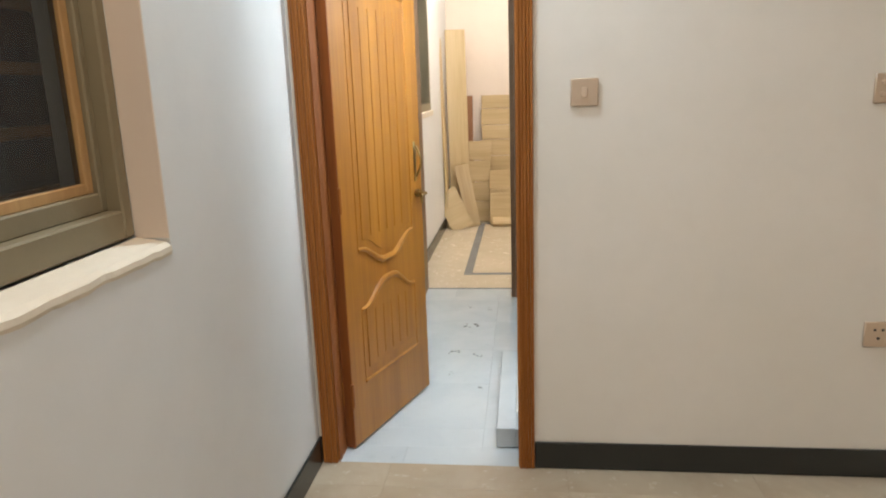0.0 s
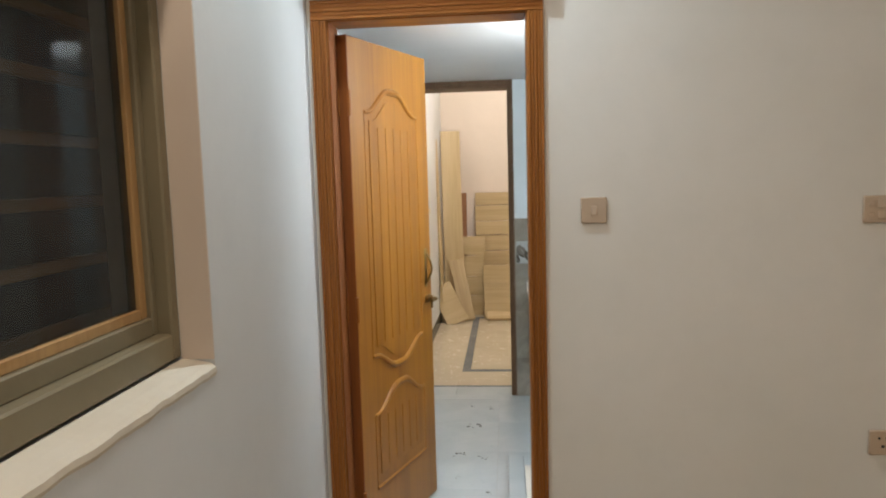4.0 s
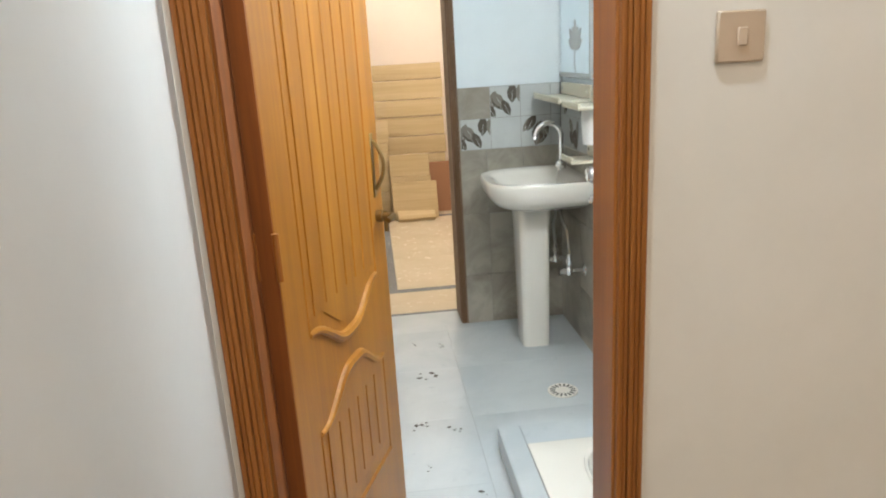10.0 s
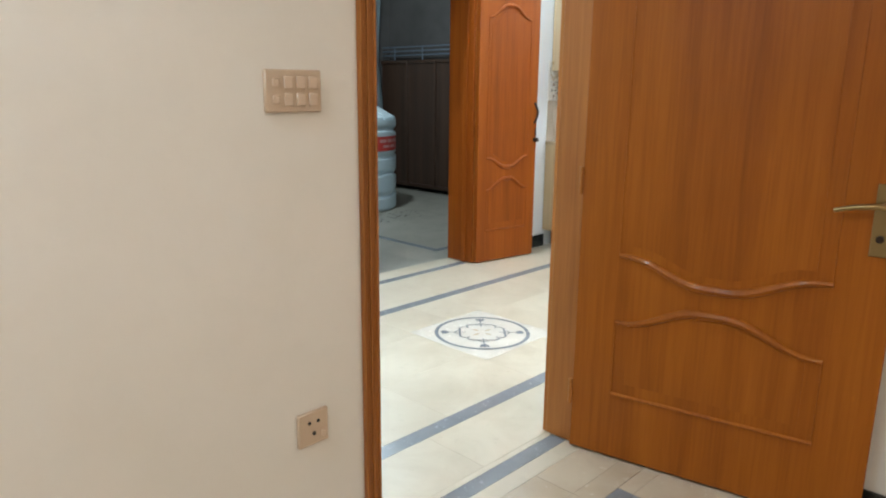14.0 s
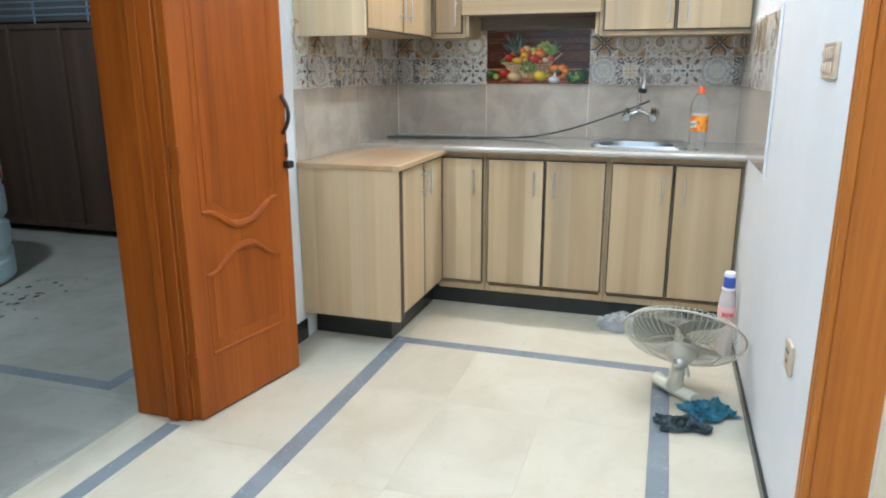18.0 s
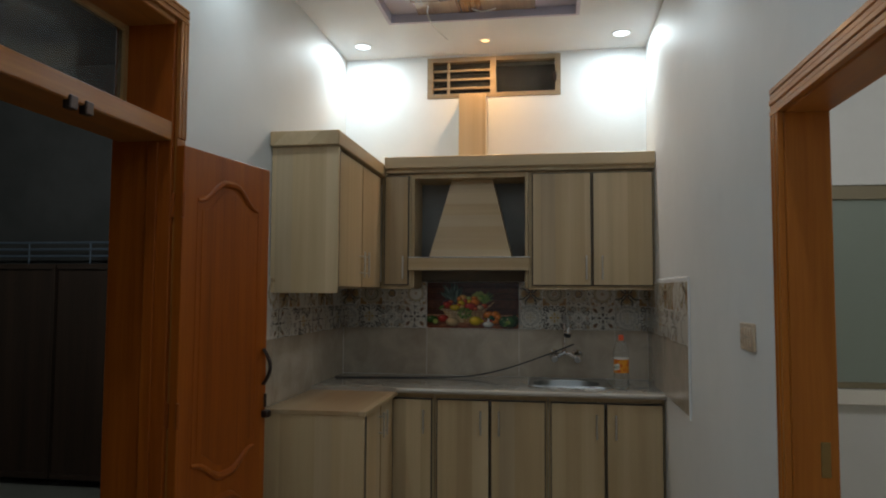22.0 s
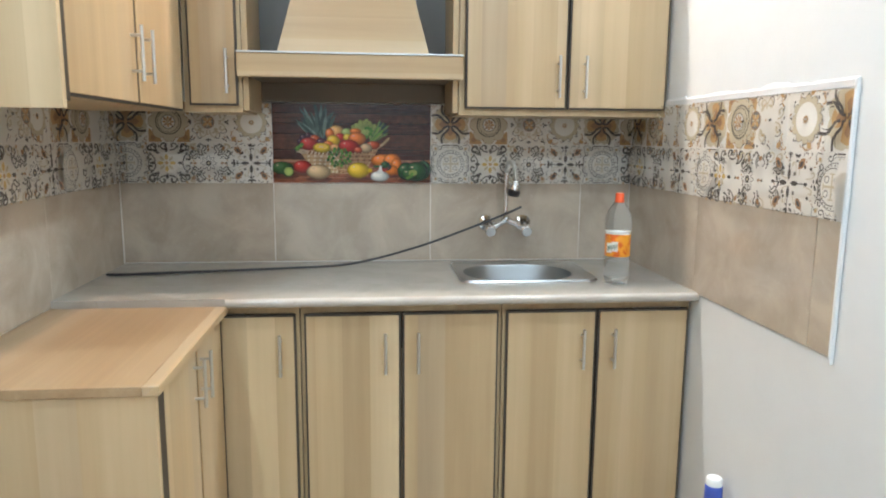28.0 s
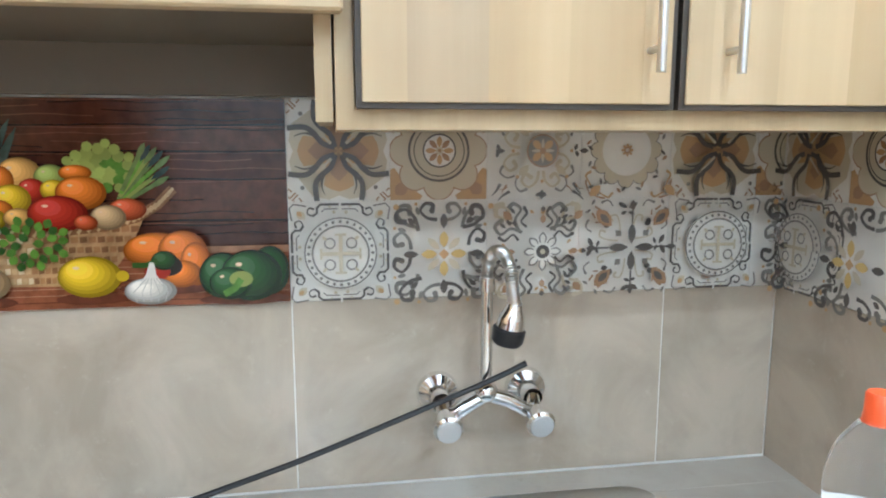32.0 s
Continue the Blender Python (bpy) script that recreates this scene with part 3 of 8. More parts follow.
def leaf(name, place, w, h, material, label, flutes=0, handle_side=1, fittings="lever", th=0.038, rail=0.10, crown=0.26, proud=0.005):
    """A leaf in its own axes: hinge along z at the origin, x towards the lock, y through its thickness."""
    d = thing(name, place, label, "door")
    part("slab", boxes([(0.004, w, -th / 2, th / 2, 0.008, h)], 0.003), material, d)
    for pts in panel_shapes(w, h, rail, crown):
        cx, cz = sum(p[0] for p in pts) / len(pts), sum(p[1] for p in pts) / len(pts)
        for side in (-1, 1):
            bm = bmesh.new()
            n = 25
            crown_run, foot_run = pts[:n], pts[n:]
            tube(bm, [(x, side * (th / 2), z) for x, z in crown_run], lambda u: 0.007 + (0.007 if flutes else 0.009) * math.sin(math.pi * u), 8, False, 0.9)
            part("moulding", bm, material, d, smooth=True)
            bm = bmesh.new()
            fat = 0 if len(foot_run) <= 5 else 0.007 if flutes else 0.010
            tube(bm, [(x, side * (th / 2), z) for x, z in foot_run], lambda u: 0.007 + fat * math.sin(math.pi * u), 8, False, 0.9)
            part("moulding", bm, material, d, smooth=True)
            for a, b in ((crown_run[-1], foot_run[0]), (foot_run[-1], crown_run[0])):
                bm = bmesh.new(); rod(bm, (a[0], side * (th / 2), a[1]), (b[0], side * (th / 2), b[1]), 0.0026 if flutes else 0.0017, 8); part("bead", bm, material, d, smooth=True)
            bm = bmesh.new()
            inner = [(cx + (x - cx) * 0.86, cz + (z - cz) * (0.93 if cz > 0.9 else 0.84)) for x, z in pts]
            m = Matrix(((1, 0, 0, 0), (0, 0, side, 0), (0, 1, 0, 0), (0, 0, 0, 1)))
            prism(bm, inner, th / 2 - 0.002, th / 2 + proud, m)
            panel = part("raised_panel", bm, material, d)
            if flutes:
                lo, hi = min(p[0] for p in inner), max(p[0] for p in inner)
                z0, z1 = min(p[1] for p in inner), max(p[1] for p in inner)
                bm = bmesh.new()
                for i in range(1, flutes):
                    x = lo + (hi - lo) * i / flutes
                    e = 0.10 if cz > 0.9 else 0.085
                    rod(bm, (x, side * (th / 2 + 0.004), z0 + (0.075 if cz > 0.9 else 0.02)), (x, side * (th / 2 + 0.004), z1 - e), 0.0019, 6)
                part("flutes", bm, material, panel)
    return d


def bow_handle(bm, x, y, z, out, length=0.14, r=0.006, swell=0.034):
    pts = [(x, y + out * (0.006 + swell * math.sin(math.pi * i / 10)), z + length * (i / 10 - 0.5)) for i in range(11)]
    tube(bm, pts, r, 8)


def lever(bm, x, y, z, out, back):
    rod(bm, (x, y, z), (x, y + out * 0.045, z), 0.008, 10)
    tube(bm, [(x, y + out * 0.045, z), (x + back * 0.03, y + out * 0.048, z), (x + back * 0.075, y + out * 0.042, z - 0.004)], 0.0075, 8)


def hinges(d, h, material, th=0.038):
    for z in (0.22, h * 0.5, h - 0.22):
        bm = bmesh.new()
        cyl(bm, 0.007, 0.09, Matrix.Translation((0, th / 2 + 0.004, z)), 10)
        cyl(bm, 0.007, 0.09, Matrix.Translation((0, -th / 2 - 0.004, z)), 10)
        part("hinge", bm, material, d)


def at_hinge(x, y, tx, ty):
    return pose(x, y, 0, 0, 0, math.degrees(math.atan2(ty - y, tx - x)))


bath_door = leaf("bathroom_door", at_hinge(-0.509, 2.236, -0.303, 2.818), 0.612, 1.895, M["door_bath"], "half-open orange varnished wooden door with fluted panels", flutes=6, proud=0.0035)
bm = bmesh.new(); bow_handle(bm, 0.559, -0.019, 1.02, -1, 0.125, 0.005, 0.024); box(bm, 0.550, 0.568, -0.0225, -0.0185, 0.938, 1.10, bev=0.001); part("pull_handle", bm, M["brass"], bath_door, "aged brass bow handle", smooth=True)
bm = bmesh.new(); lever(bm, 0.562, -0.019, 0.888, -1, -0.5); cyl(bm, 0.016, 0.02, Matrix.Translation((0.562, -0.025, 0.888)) @ pose(0, 0, 0, 90), 14); rod(bm, (0.57, -0.04, 0.845), (0.57, -0.04, 0.90), 0.006, 8)
part("lock", bm, M["brass"], bath_door, "aged brass bolt and lock knob", smooth=True)
hinges(bath_door, 1.885, M["casing"])
# thin dark strips added over the leaf's hinge edge and the hinge jamb
part("hinge_edge", boxes([(0.0005, 0.0038, -0.0195, 0.0185, 0.008, 1.895)]), M["jamb_dark"], bath_door, "dark strip added over the hinge edge")
part("jamb_lining", boxes([(D1[0] + 0.035, D1[0] + 0.0375, YW - 0.004, YLB - 0.002, 0.001, D1[2] - 0.036)]), M["jamb_dark"], bpy.data.objects["door_1_frame"], "dark strip added over the hinge jamb", world=True)
bedroom_door = leaf("bedroom_door", at_hinge(2.407, 2.196, 2.577, 1.325), 0.92, 1.955, M["door_bed"], "open orange varnished wooden door with raised panels", rail=0.148, proud=0.002)
bm = bmesh.new(); box(bm, 0.845, 0.889, -0.0235, -0.0185, 0.835, 1.035, bev=0.002); part("handle_plate", bm, M["brass"], bedroom_door, "tall aged brass backplate")
bm = bmesh.new(); rod(bm, (0.867, -0.02, 0.975), (0.867, -0.062, 0.975), 0.010, 14)
tube(bm, [(0.867, -0.060, 0.975), (0.845, -0.066, 0.978), (0.80, -0.064, 0.972), (0.765, -0.058, 0.962), (0.752, -0.052, 0.958)], lambda u: 0.009 - 0.003 * u, 10); part("lever_handle", bm, M["brass"], bedroom_door, "aged brass lever handle", smooth=True)
bm = bmesh.new(); cyl(bm, 0.010, 0.012, Matrix.Translation((0.867, -0.028, 0.885)) @ pose(0, 0, 0, 90), 14); part("key_cylinder", bm, M["iron"], bedroom_door, "dark key cylinder", smooth=True)
hinges(bedroom_door, 1.955, M["casing"])


# ---- kitchen cabinets ----
XF, XU = 5.74, 6.02      # fronts of the base and the wall units
ZB, ZT = 0.115, 0.845    # base doors' band
YKR, YKL = 2.315, 4.285  # kitchen side walls


def bar_handle(parent, p, axis_len, out, upright=True, r=0.005):
    bm = bmesh.new()
    o = Vector(out)
    ax = Vector((0, 0, 1)) if upright else Vector((0, 1, 0))
    c = Vector(p)
    rod(bm, c + o * 0.028 - ax * axis_len / 2, c + o * 0.028 + ax * axis_len / 2, r, 10)
    for s in (-1, 1):
        rod(bm, c + ax * s * axis_len * 0.32, c + o * 0.028 + ax * s * axis_len * 0.32, r * 0.8, 8)
    return part("handle", bm, M["steel"], parent, "brushed steel bar handle", world=True, smooth=True)


def front_x(parent, x, y0, y1, z0, z1, handle_y=None, handle_z=None, length=0.13, facing=-1):
    """A door leaf that lies in a plane of constant x, with its dark edge band and handle."""
    b = part("door_edge", boxes([(x, x + 0.014, y0, y1, z0, z1)]), M["edge"], parent, world=True)
    d = part("door", boxes([(x - 0.004, x - 0.0005, y0 + 0.006, y1 - 0.006, z0 + 0.006, z1 - 0.006)], 0.001), M["lam"], parent, world=True)
    if handle_y is not None:
        bar_handle(d, (x - 0.004, handle_y, handle_z), length, (-1, 0, 0))
    return d


def front_y(parent, y, x0, x1, z0, z1, handle_x=None, handle_z=None, length=0.13):
    part("door_edge", boxes([(x0, x1, y, y + 0.014, z0, z1)]), M["edge"], parent, world=True)
    d = part("door", boxes([(x0 + 0.006, x1 - 0.006, y - 0.004, y - 0.0005, z0 + 0.006, z1 - 0.006)], 0.001), M["lam"], parent, world=True)
    if handle_x is not None:
        bar_handle(d, (handle_x, y - 0.004, handle_z), length, (0, -1, 0))
    return d


def base_unit(y0, y1, doors, label):
    u = thing("base_cabinet", (6.03, (y0 + y1) / 2, 0), label, "cabinet", "kitchen base cabinets")
    part("body", boxes([(XF + 0.034, 6.32, y0 + 0.001, y1 - 0.001, ZB - 0.02, 0.70)]), M["lam_frame"], u, world=True)
    part("face_frame", boxes([(XF + 0.015, XF + 0.033, y0 + 0.001, y1 - 0.001, ZB - 0.02, ZB + 0.012), (XF + 0.015, XF + 0.033, y0 + 0.001, y1 - 0.001, ZT - 0.02, 0.853),
                              (XF + 0.015, XF + 0.033, y0 + 0.001, y0 + 0.022, ZB + 0.012, ZT - 0.02), (XF + 0.015, XF + 0.033, y1 - 0.022, y1 - 0.001, ZB + 0.012, ZT - 0.02)]), M["lam_frame"], u, world=True)
    for a, b, hy in doors:
        front_x(u, XF, a, b, ZB + 0.03, ZT - 0.022, hy, 0.70)
    return u


base_unit(2.316, 2.938, ((2.632, 2.926, 2.679), (2.325, 2.626, 2.577)), "two-door base cabinet in streaked oak laminate")
# handles sit on the meeting edges of each pair
base_unit(2.94, 3.572, ((3.262, 3.560, 3.31), (2.952, 3.256, 3.208)), "two-door base cabinet in streaked oak laminate")
base_unit(3.574, 3.835, ((3.586, 3.815, 3.632),), "narrow one-door base cabinet in streaked oak laminate")

EX, EY = 5.03, 3.793       # end panel and front of the return unit
M["lam_top"] = wood("striped_laminate_top", (0.26, 0.155, 0.075), (0.41, 0.275, 0.15), (0.55, 0.41, 0.255), "X", 0.3, 0.7, 0.0, 1.3, (0.07, (0.31, 0.175, 0.08), (0.60, 0.46, 0.30)))
ret = thing("corner_cabinet", (5.4, 4.05, 0), "short return base cabinet with an oak laminate top", "cabinet", "kitchen base cabinets")
part("end_panel", boxes([(EX, EX + 0.018, EY - 0.002, YKL, 0.138, 0.84)], 0.001), M["lam"], ret, world=True)
part("body", boxes([(EX + 0.019, XF + 0.02, EY + 0.035, YKL, 0.138, 0.84)]), M["lam_frame"], ret, world=True)
part("top_board", boxes([(EX - 0.006, XF - 0.02, EY + 0.022, YKL, 0.841, 0.862)], 0.001), M["lam_top"], ret, "striped orange-brown laminate top board", world=True)
part("top_edge", boxes([(EX - 0.006, XF - 0.02, EY - 0.012, EY + 0.0215, 0.841, 0.862)], 0.001), M["lam_xx"], ret, "pale edge strip of the top board", world=True)
part("edge_strip", boxes([(EX + 0.019, EX + 0.070, EY + 0.002, EY + 0.034, 0.138, 0.84)]), M["edge"], ret, world=True)
front_y(ret, EY + 0.018, EX + 0.072, EX + 0.397, 0.142, 0.832, EX + 0.362, 0.735, 0.13)
front_y(ret, EY + 0.018, EX + 0.399, XF - 0.02, 0.142, 0.832, EX + 0.434, 0.735, 0.13)

kick = thing("kick_board", (5.83, 3.05, 0), "black kick board under the base cabinets", "kick board", kind="structure")
part("board", boxes([(XF + 0.045, XF + 0.06, YKR, EY + 0.099, 0.001, ZB - 0.021)]), M["black"], kick, world=True)
part("board", boxes([(EX + 0.136, XF + 0.044, EY + 0.088, EY + 0.10, 0.001, 0.136)]), M["black"], kick, world=True)
part("board", boxes([(EX + 0.12, EX + 0.135, EY + 0.088, YKL, 0.001, 0.136)]), M["black"], kick, world=True)

# countertop with the sink cut out
SK = (5.88, 6.25, 2.577, 3.055)   # sink rim
CT0, CT1, CTF = 0.856, 0.885, 5.70
top = thing("countertop", (6.0, 3.3, CT0), "polished beige granite countertop along the wall", "countertop")
for x0, x1, y0, y1 in ((CTF, SK[0] + 0.012, YKR, YKL), (SK[1] - 0.012, 6.325, YKR, YKL), (SK[0] + 0.0125, SK[1] - 0.0125, YKR, SK[2] + 0.012), (SK[0] + 0.0125, SK[1] - 0.0125, SK[3] - 0.012, YKL)):
    part("slab", boxes([(x0, x1, y0, y1, CT0, CT1)]), M["granite"], top, world=True)
bm = bmesh.new()
rod(bm, (CTF, YKR + 0.002, (CT0 + CT1) / 2), (CTF, YKL - 0.5, (CT0 + CT1) / 2), (CT1 - CT0) / 2 - 0.0005, 16)
part("bullnose", bm, M["granite"], top, world=True, smooth=True)


def rounded(x0, x1, y0, y1, r, n=10):
    out = []
    for cx, cy, a in ((x1 - r, y1 - r, 0), (x0 + r, y1 - r, 90), (x0 + r, y0 + r, 180), (x1 - r, y0 + r, 270)):
        for i in range(n + 1):
            t = radians(a + 90 * i / n)
            out.append((cx + r * math.cos(t), cy + r * math.sin(t)))
    return out


M["sink_steel"] = mat("sink_steel", (0.36, 0.38, 0.385), 0.46, 1.0)
sink = thing("kitchen_sink", (6.07, 2.81, CT1), "pressed stainless steel sink let into the counter", "sink")
# same steel as the bowl; the rim's brighter look is put into its colour
M["sink_rim"] = mat("sink_steel_lit", (0.50, 0.51, 0.51), 0.3, 1.0)
SINK = ((SK[0], SK[1], SK[2], SK[3], 0.045, CT1 + 0.001), (SK[0] + 0.003, SK[1] - 0.003, SK[2] + 0.003, SK[3] - 0.003, 0.044, CT1 + 0.008), (SK[0] + 0.010, SK[1] - 0.010, SK[2] + 0.010, SK[3] - 0.010, 0.04, CT1 + 0.004),
                               (SK[0] + 0.013, SK[1] - 0.052, SK[2] + 0.061, SK[3] - 0.030, 0.145, CT1 + 0.004), (SK[0] + 0.018, SK[1] - 0.057, SK[2] + 0.062, SK[3] - 0.036, 0.143, CT1 - 0.006),
                               (SK[0] + 0.028, SK[1] - 0.067, SK[2] + 0.074, SK[3] - 0.048, 0.134, CT1 - 0.10), (SK[0] + 0.045, SK[1] - 0.082, SK[2] + 0.090, SK[3] - 0.064, 0.118, CT1 - 0.135), (SK[0] + 0.085, SK[1] - 0.12, SK[2] + 0.125, SK[3] - 0.105, 0.08, CT1 - 0.15))


def sink_skin(name, rows, material, closed, label=""):
    bm = bmesh.new()
    loops = []
    for i0, i1, j0, j1, rad, z in rows:
        loops.append([bm.verts.new((x, y, z)) for x, y in rounded(i0, i1, j0, j1, rad)])
    for a, b in zip(loops, loops[1:]):
        for k in range(len(a)):
            j = (k + 1) % len(a)
            bm.faces.new((a[k], a[j], b[j], b[k]))
    if closed:
        bm.faces.new(loops[-1])
    part(name, bm, material, sink, label, world=True, smooth=True)


sink_skin("rim", SINK[:4], M["sink_rim"], False, "raised rim of the bowl's steel, its brightness put into the colour")
sink_skin("bowl", SINK[3:], M["sink_steel"], True, "dull brushed steel bowl")
bm = bmesh.new(); cyl(bm, 0.03, 0.004, Matrix.Translation((6.06, 2.81, CT1 - 0.146)), 20); part("drain", bm, M["chrome"], sink, world=True)

# wall units
UZ0, UZ1 = 1.442, 2.155


def wall_unit(y0, y1, doors, label):
    u = thing("wall_cabinet", (6.17, (y0 + y1) / 2, UZ0), label, "cabinet", "kitchen wall cabinets")
    part("body", boxes([(XU + 0.03, 6.324, y0 + 0.001, y1 - 0.001, UZ0, UZ1)]), M["lam_frame"], u, world=True)
    part("face_frame", boxes([(XU + 0.015, XU + 0.029, y0 + 0.001, y1 - 0.001, UZ0, UZ0 + 0.025), (XU + 0.015, XU + 0.029, y0 + 0.001, y1 - 0.001, UZ1 - 0.025, UZ1),
                              (XU + 0.015, XU + 0.029, y0 + 0.001, y0 + 0.02, UZ0 + 0.025, UZ1 - 0.025), (XU + 0.015, XU + 0.029, y1 - 0.02, y1 - 0.001, UZ0 + 0.025, UZ1 - 0.025)]), M["lam_frame"], u, world=True)
    for a, b, hy in doors:
        front_x(u, XU, a, b, UZ0 + 0.022, UZ1 - 0.012, hy, UZ0 + 0.13, 0.14)
    return u


wall_unit(2.316, 3.052, ((2.680, 3.030, 2.712), (2.325, 2.674, 2.62)), "two-door wall cabinet in streaked oak laminate")
wall_unit(3.772, 3.96, ((3.785, 3.940, 3.815),), "narrow wall cabinet in streaked oak laminate")
UEX, UEY = 5.07, 3.945
uret = thing("wall_cabinet", (5.5, 4.1, UZ0), "deep wall cabinet with a plain laminate end panel", "cabinet", "kitchen wall cabinets")
part("end_panel", boxes([(UEX, UEX + 0.018, UEY - 0.002, YKL, UZ0 - 0.026, UZ1 - 0.019)], 0.001), M["lam"], uret, world=True)
part("body", boxes([(UEX + 0.019, XU + 0.014, UEY + 0.033, YKL, UZ0, UZ1 - 0.019)]), M["lam_frame"], uret, world=True)
part("edge_strip", boxes([(UEX + 0.019, UEX + 0.05, UEY + 0.004, UEY + 0.032, UZ0 - 0.01, UZ1 - 0.019)]), M["edge"], uret, world=True)
front_y(uret, UEY + 0.016, UEX + 0.052, UEX + 0.50, UZ0 + 0.002, UZ1 - 0.024, UEX + 0.46, UZ0 + 0.13, 0.14)
front_y(uret, UEY + 0.016, UEX + 0.505, XU - 0.012, UZ0 + 0.002, UZ1 - 0.024, UEX + 0.55, UZ0 + 0.13, 0.14)

cornice = thing("cabinet_cornice", (6.0, 3.3, UZ1), "pale wooden cornice board over the wall cabinets", "cornice")
part("back_run", boxes([(XU - 0.05, 6.325, YKR, UEY - 0.014, UZ1 + 0.026, UZ1 + 0.098)], 0.004), M["lam_x"], cornice, world=True)
part("side_run", boxes([(UEX - 0.03, 6.325, UEY - 0.012, YKL, UZ1 - 0.018, UZ1 + 0.054)], 0.004), M["lam_xx"], cornice, world=True)
part("underside_strip", boxes([(XU - 0.02, XU + 0.014, YKR, UEY - 0.014, UZ1 + 0.003, UZ1 + 0.0255)]), M["lam_frame"], cornice, world=True)

# hood in its niche
HY0, HY1 = 3.054, 3.770
hood = thing("cooker_hood", (6.17, 3.41, 1.53), "oak laminate cooker hood with a tapered chimney", "cooker hood")
part("niche_back", boxes([(6.30, 6.324, HY0, HY1, 1.634, UZ1)]), M["lam_inside"], hood, "grey niche lining", world=True)
# added board covers the gap over the tiles in the shelf's dark brown
part("under_board", boxes([(6.30, 6.324, HY0, HY1, 1.492, 1.633)]), M["hood_under"], hood, "dark brown board added under the hood", world=True)
part("niche_side", boxes([(XU + 0.014, 6.30, HY0, HY0 + 0.018, 1.45, UZ1)]), M["lam_frame"], hood, world=True)
part("niche_side", boxes([(XU + 0.014, 6.30, HY1 - 0.018, HY1, 1.45, UZ1)]), M["lam_frame"], hood, world=True)
part("niche_head", boxes([(XU + 0.014, 6.30, HY0 + 0.018, HY1 - 0.018, UZ1 - 0.03, UZ1)]), M["lam_frame"], hood, world=True)
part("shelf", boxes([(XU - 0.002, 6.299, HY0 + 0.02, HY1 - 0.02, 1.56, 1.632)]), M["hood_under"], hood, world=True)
part("front_band", boxes([(XU - 0.03, XU - 0.003, HY0 - 0.012, HY1 + 0.012, 1.556, 1.632)], 0.003), M["lam_x"], hood, "level laminate front band", world=True)
part("worktop_edge", boxes([(XU - 0.032, 6.2, HY0 - 0.012, HY1 + 0.012, 1.633, 1.638)]), M["steel"], hood, world=True)
bm = bmesh.new()
lo = [(XU + 0.0, 3.655), (XU + 0.0, 3.155), (6.29, 3.155), (6.29, 3.655)]
hi = [(XU + 0.09, 3.53), (XU + 0.09, 3.275), (6.29, 3.275), (6.29, 3.53)]
a = [bm.verts.new((x, y, 1.640)) for x, y in lo]
b = [bm.verts.new((x, y, UZ1 - 0.032)) for x, y in hi]
bm.faces.new(a[::-1]); bm.faces.new(b)
for i in range(4):
    bm.faces.new((a[i], a[(i + 1) % 4], b[(i + 1) % 4], b[i]))
part("chimney", bm, M["lam_x"], hood, "tapered chimney with level grain", world=True)
part("duct_board", boxes([(6.2, 6.335, 3.325, 3.50, UZ1 + 0.099, 2.70)], 0.002), M["lam"], hood, "laminate duct cover up to the window", world=True)


# ---- kitchen wall tiles ----
M["ink_dark"] = mat("print_dark", (0.10, 0.088, 0.08), 0.18)
M["ink_brown"] = mat("print_brown", (0.36, 0.21, 0.12), 0.18)
M["ink_ochre"] = mat("print_ochre", (0.50, 0.31, 0.15), 0.18)
M["ink_tan"] = mat("print_tan", (0.56, 0.48, 0.35), 0.18)
M["ink_grey"] = mat("print_grey", (0.21, 0.19, 0.17), 0.18)
M["ink_yellow"] = mat("print_yellow", (0.58, 0.40, 0.15), 0.18)
INK = [M["tile_white"], M["ink_dark"], M["ink_brown"], M["ink_ochre"], M["ink_tan"], M["ink_grey"], M["ink_yellow"]]
DARK, BROWN, OCHRE, TAN, GREY, YELLOW, PALE = 1, 2, 3, 4, 5, 6, 0


def arc(cx, cy, r, a0, a1, n=14, ry=None):
    return [(cx + r * math.cos(radians(a0 + (a1 - a0) * i / n)), cy + (ry or r) * math.sin(radians(a0 + (a1 - a0) * i / n))) for i in range(n + 1)]


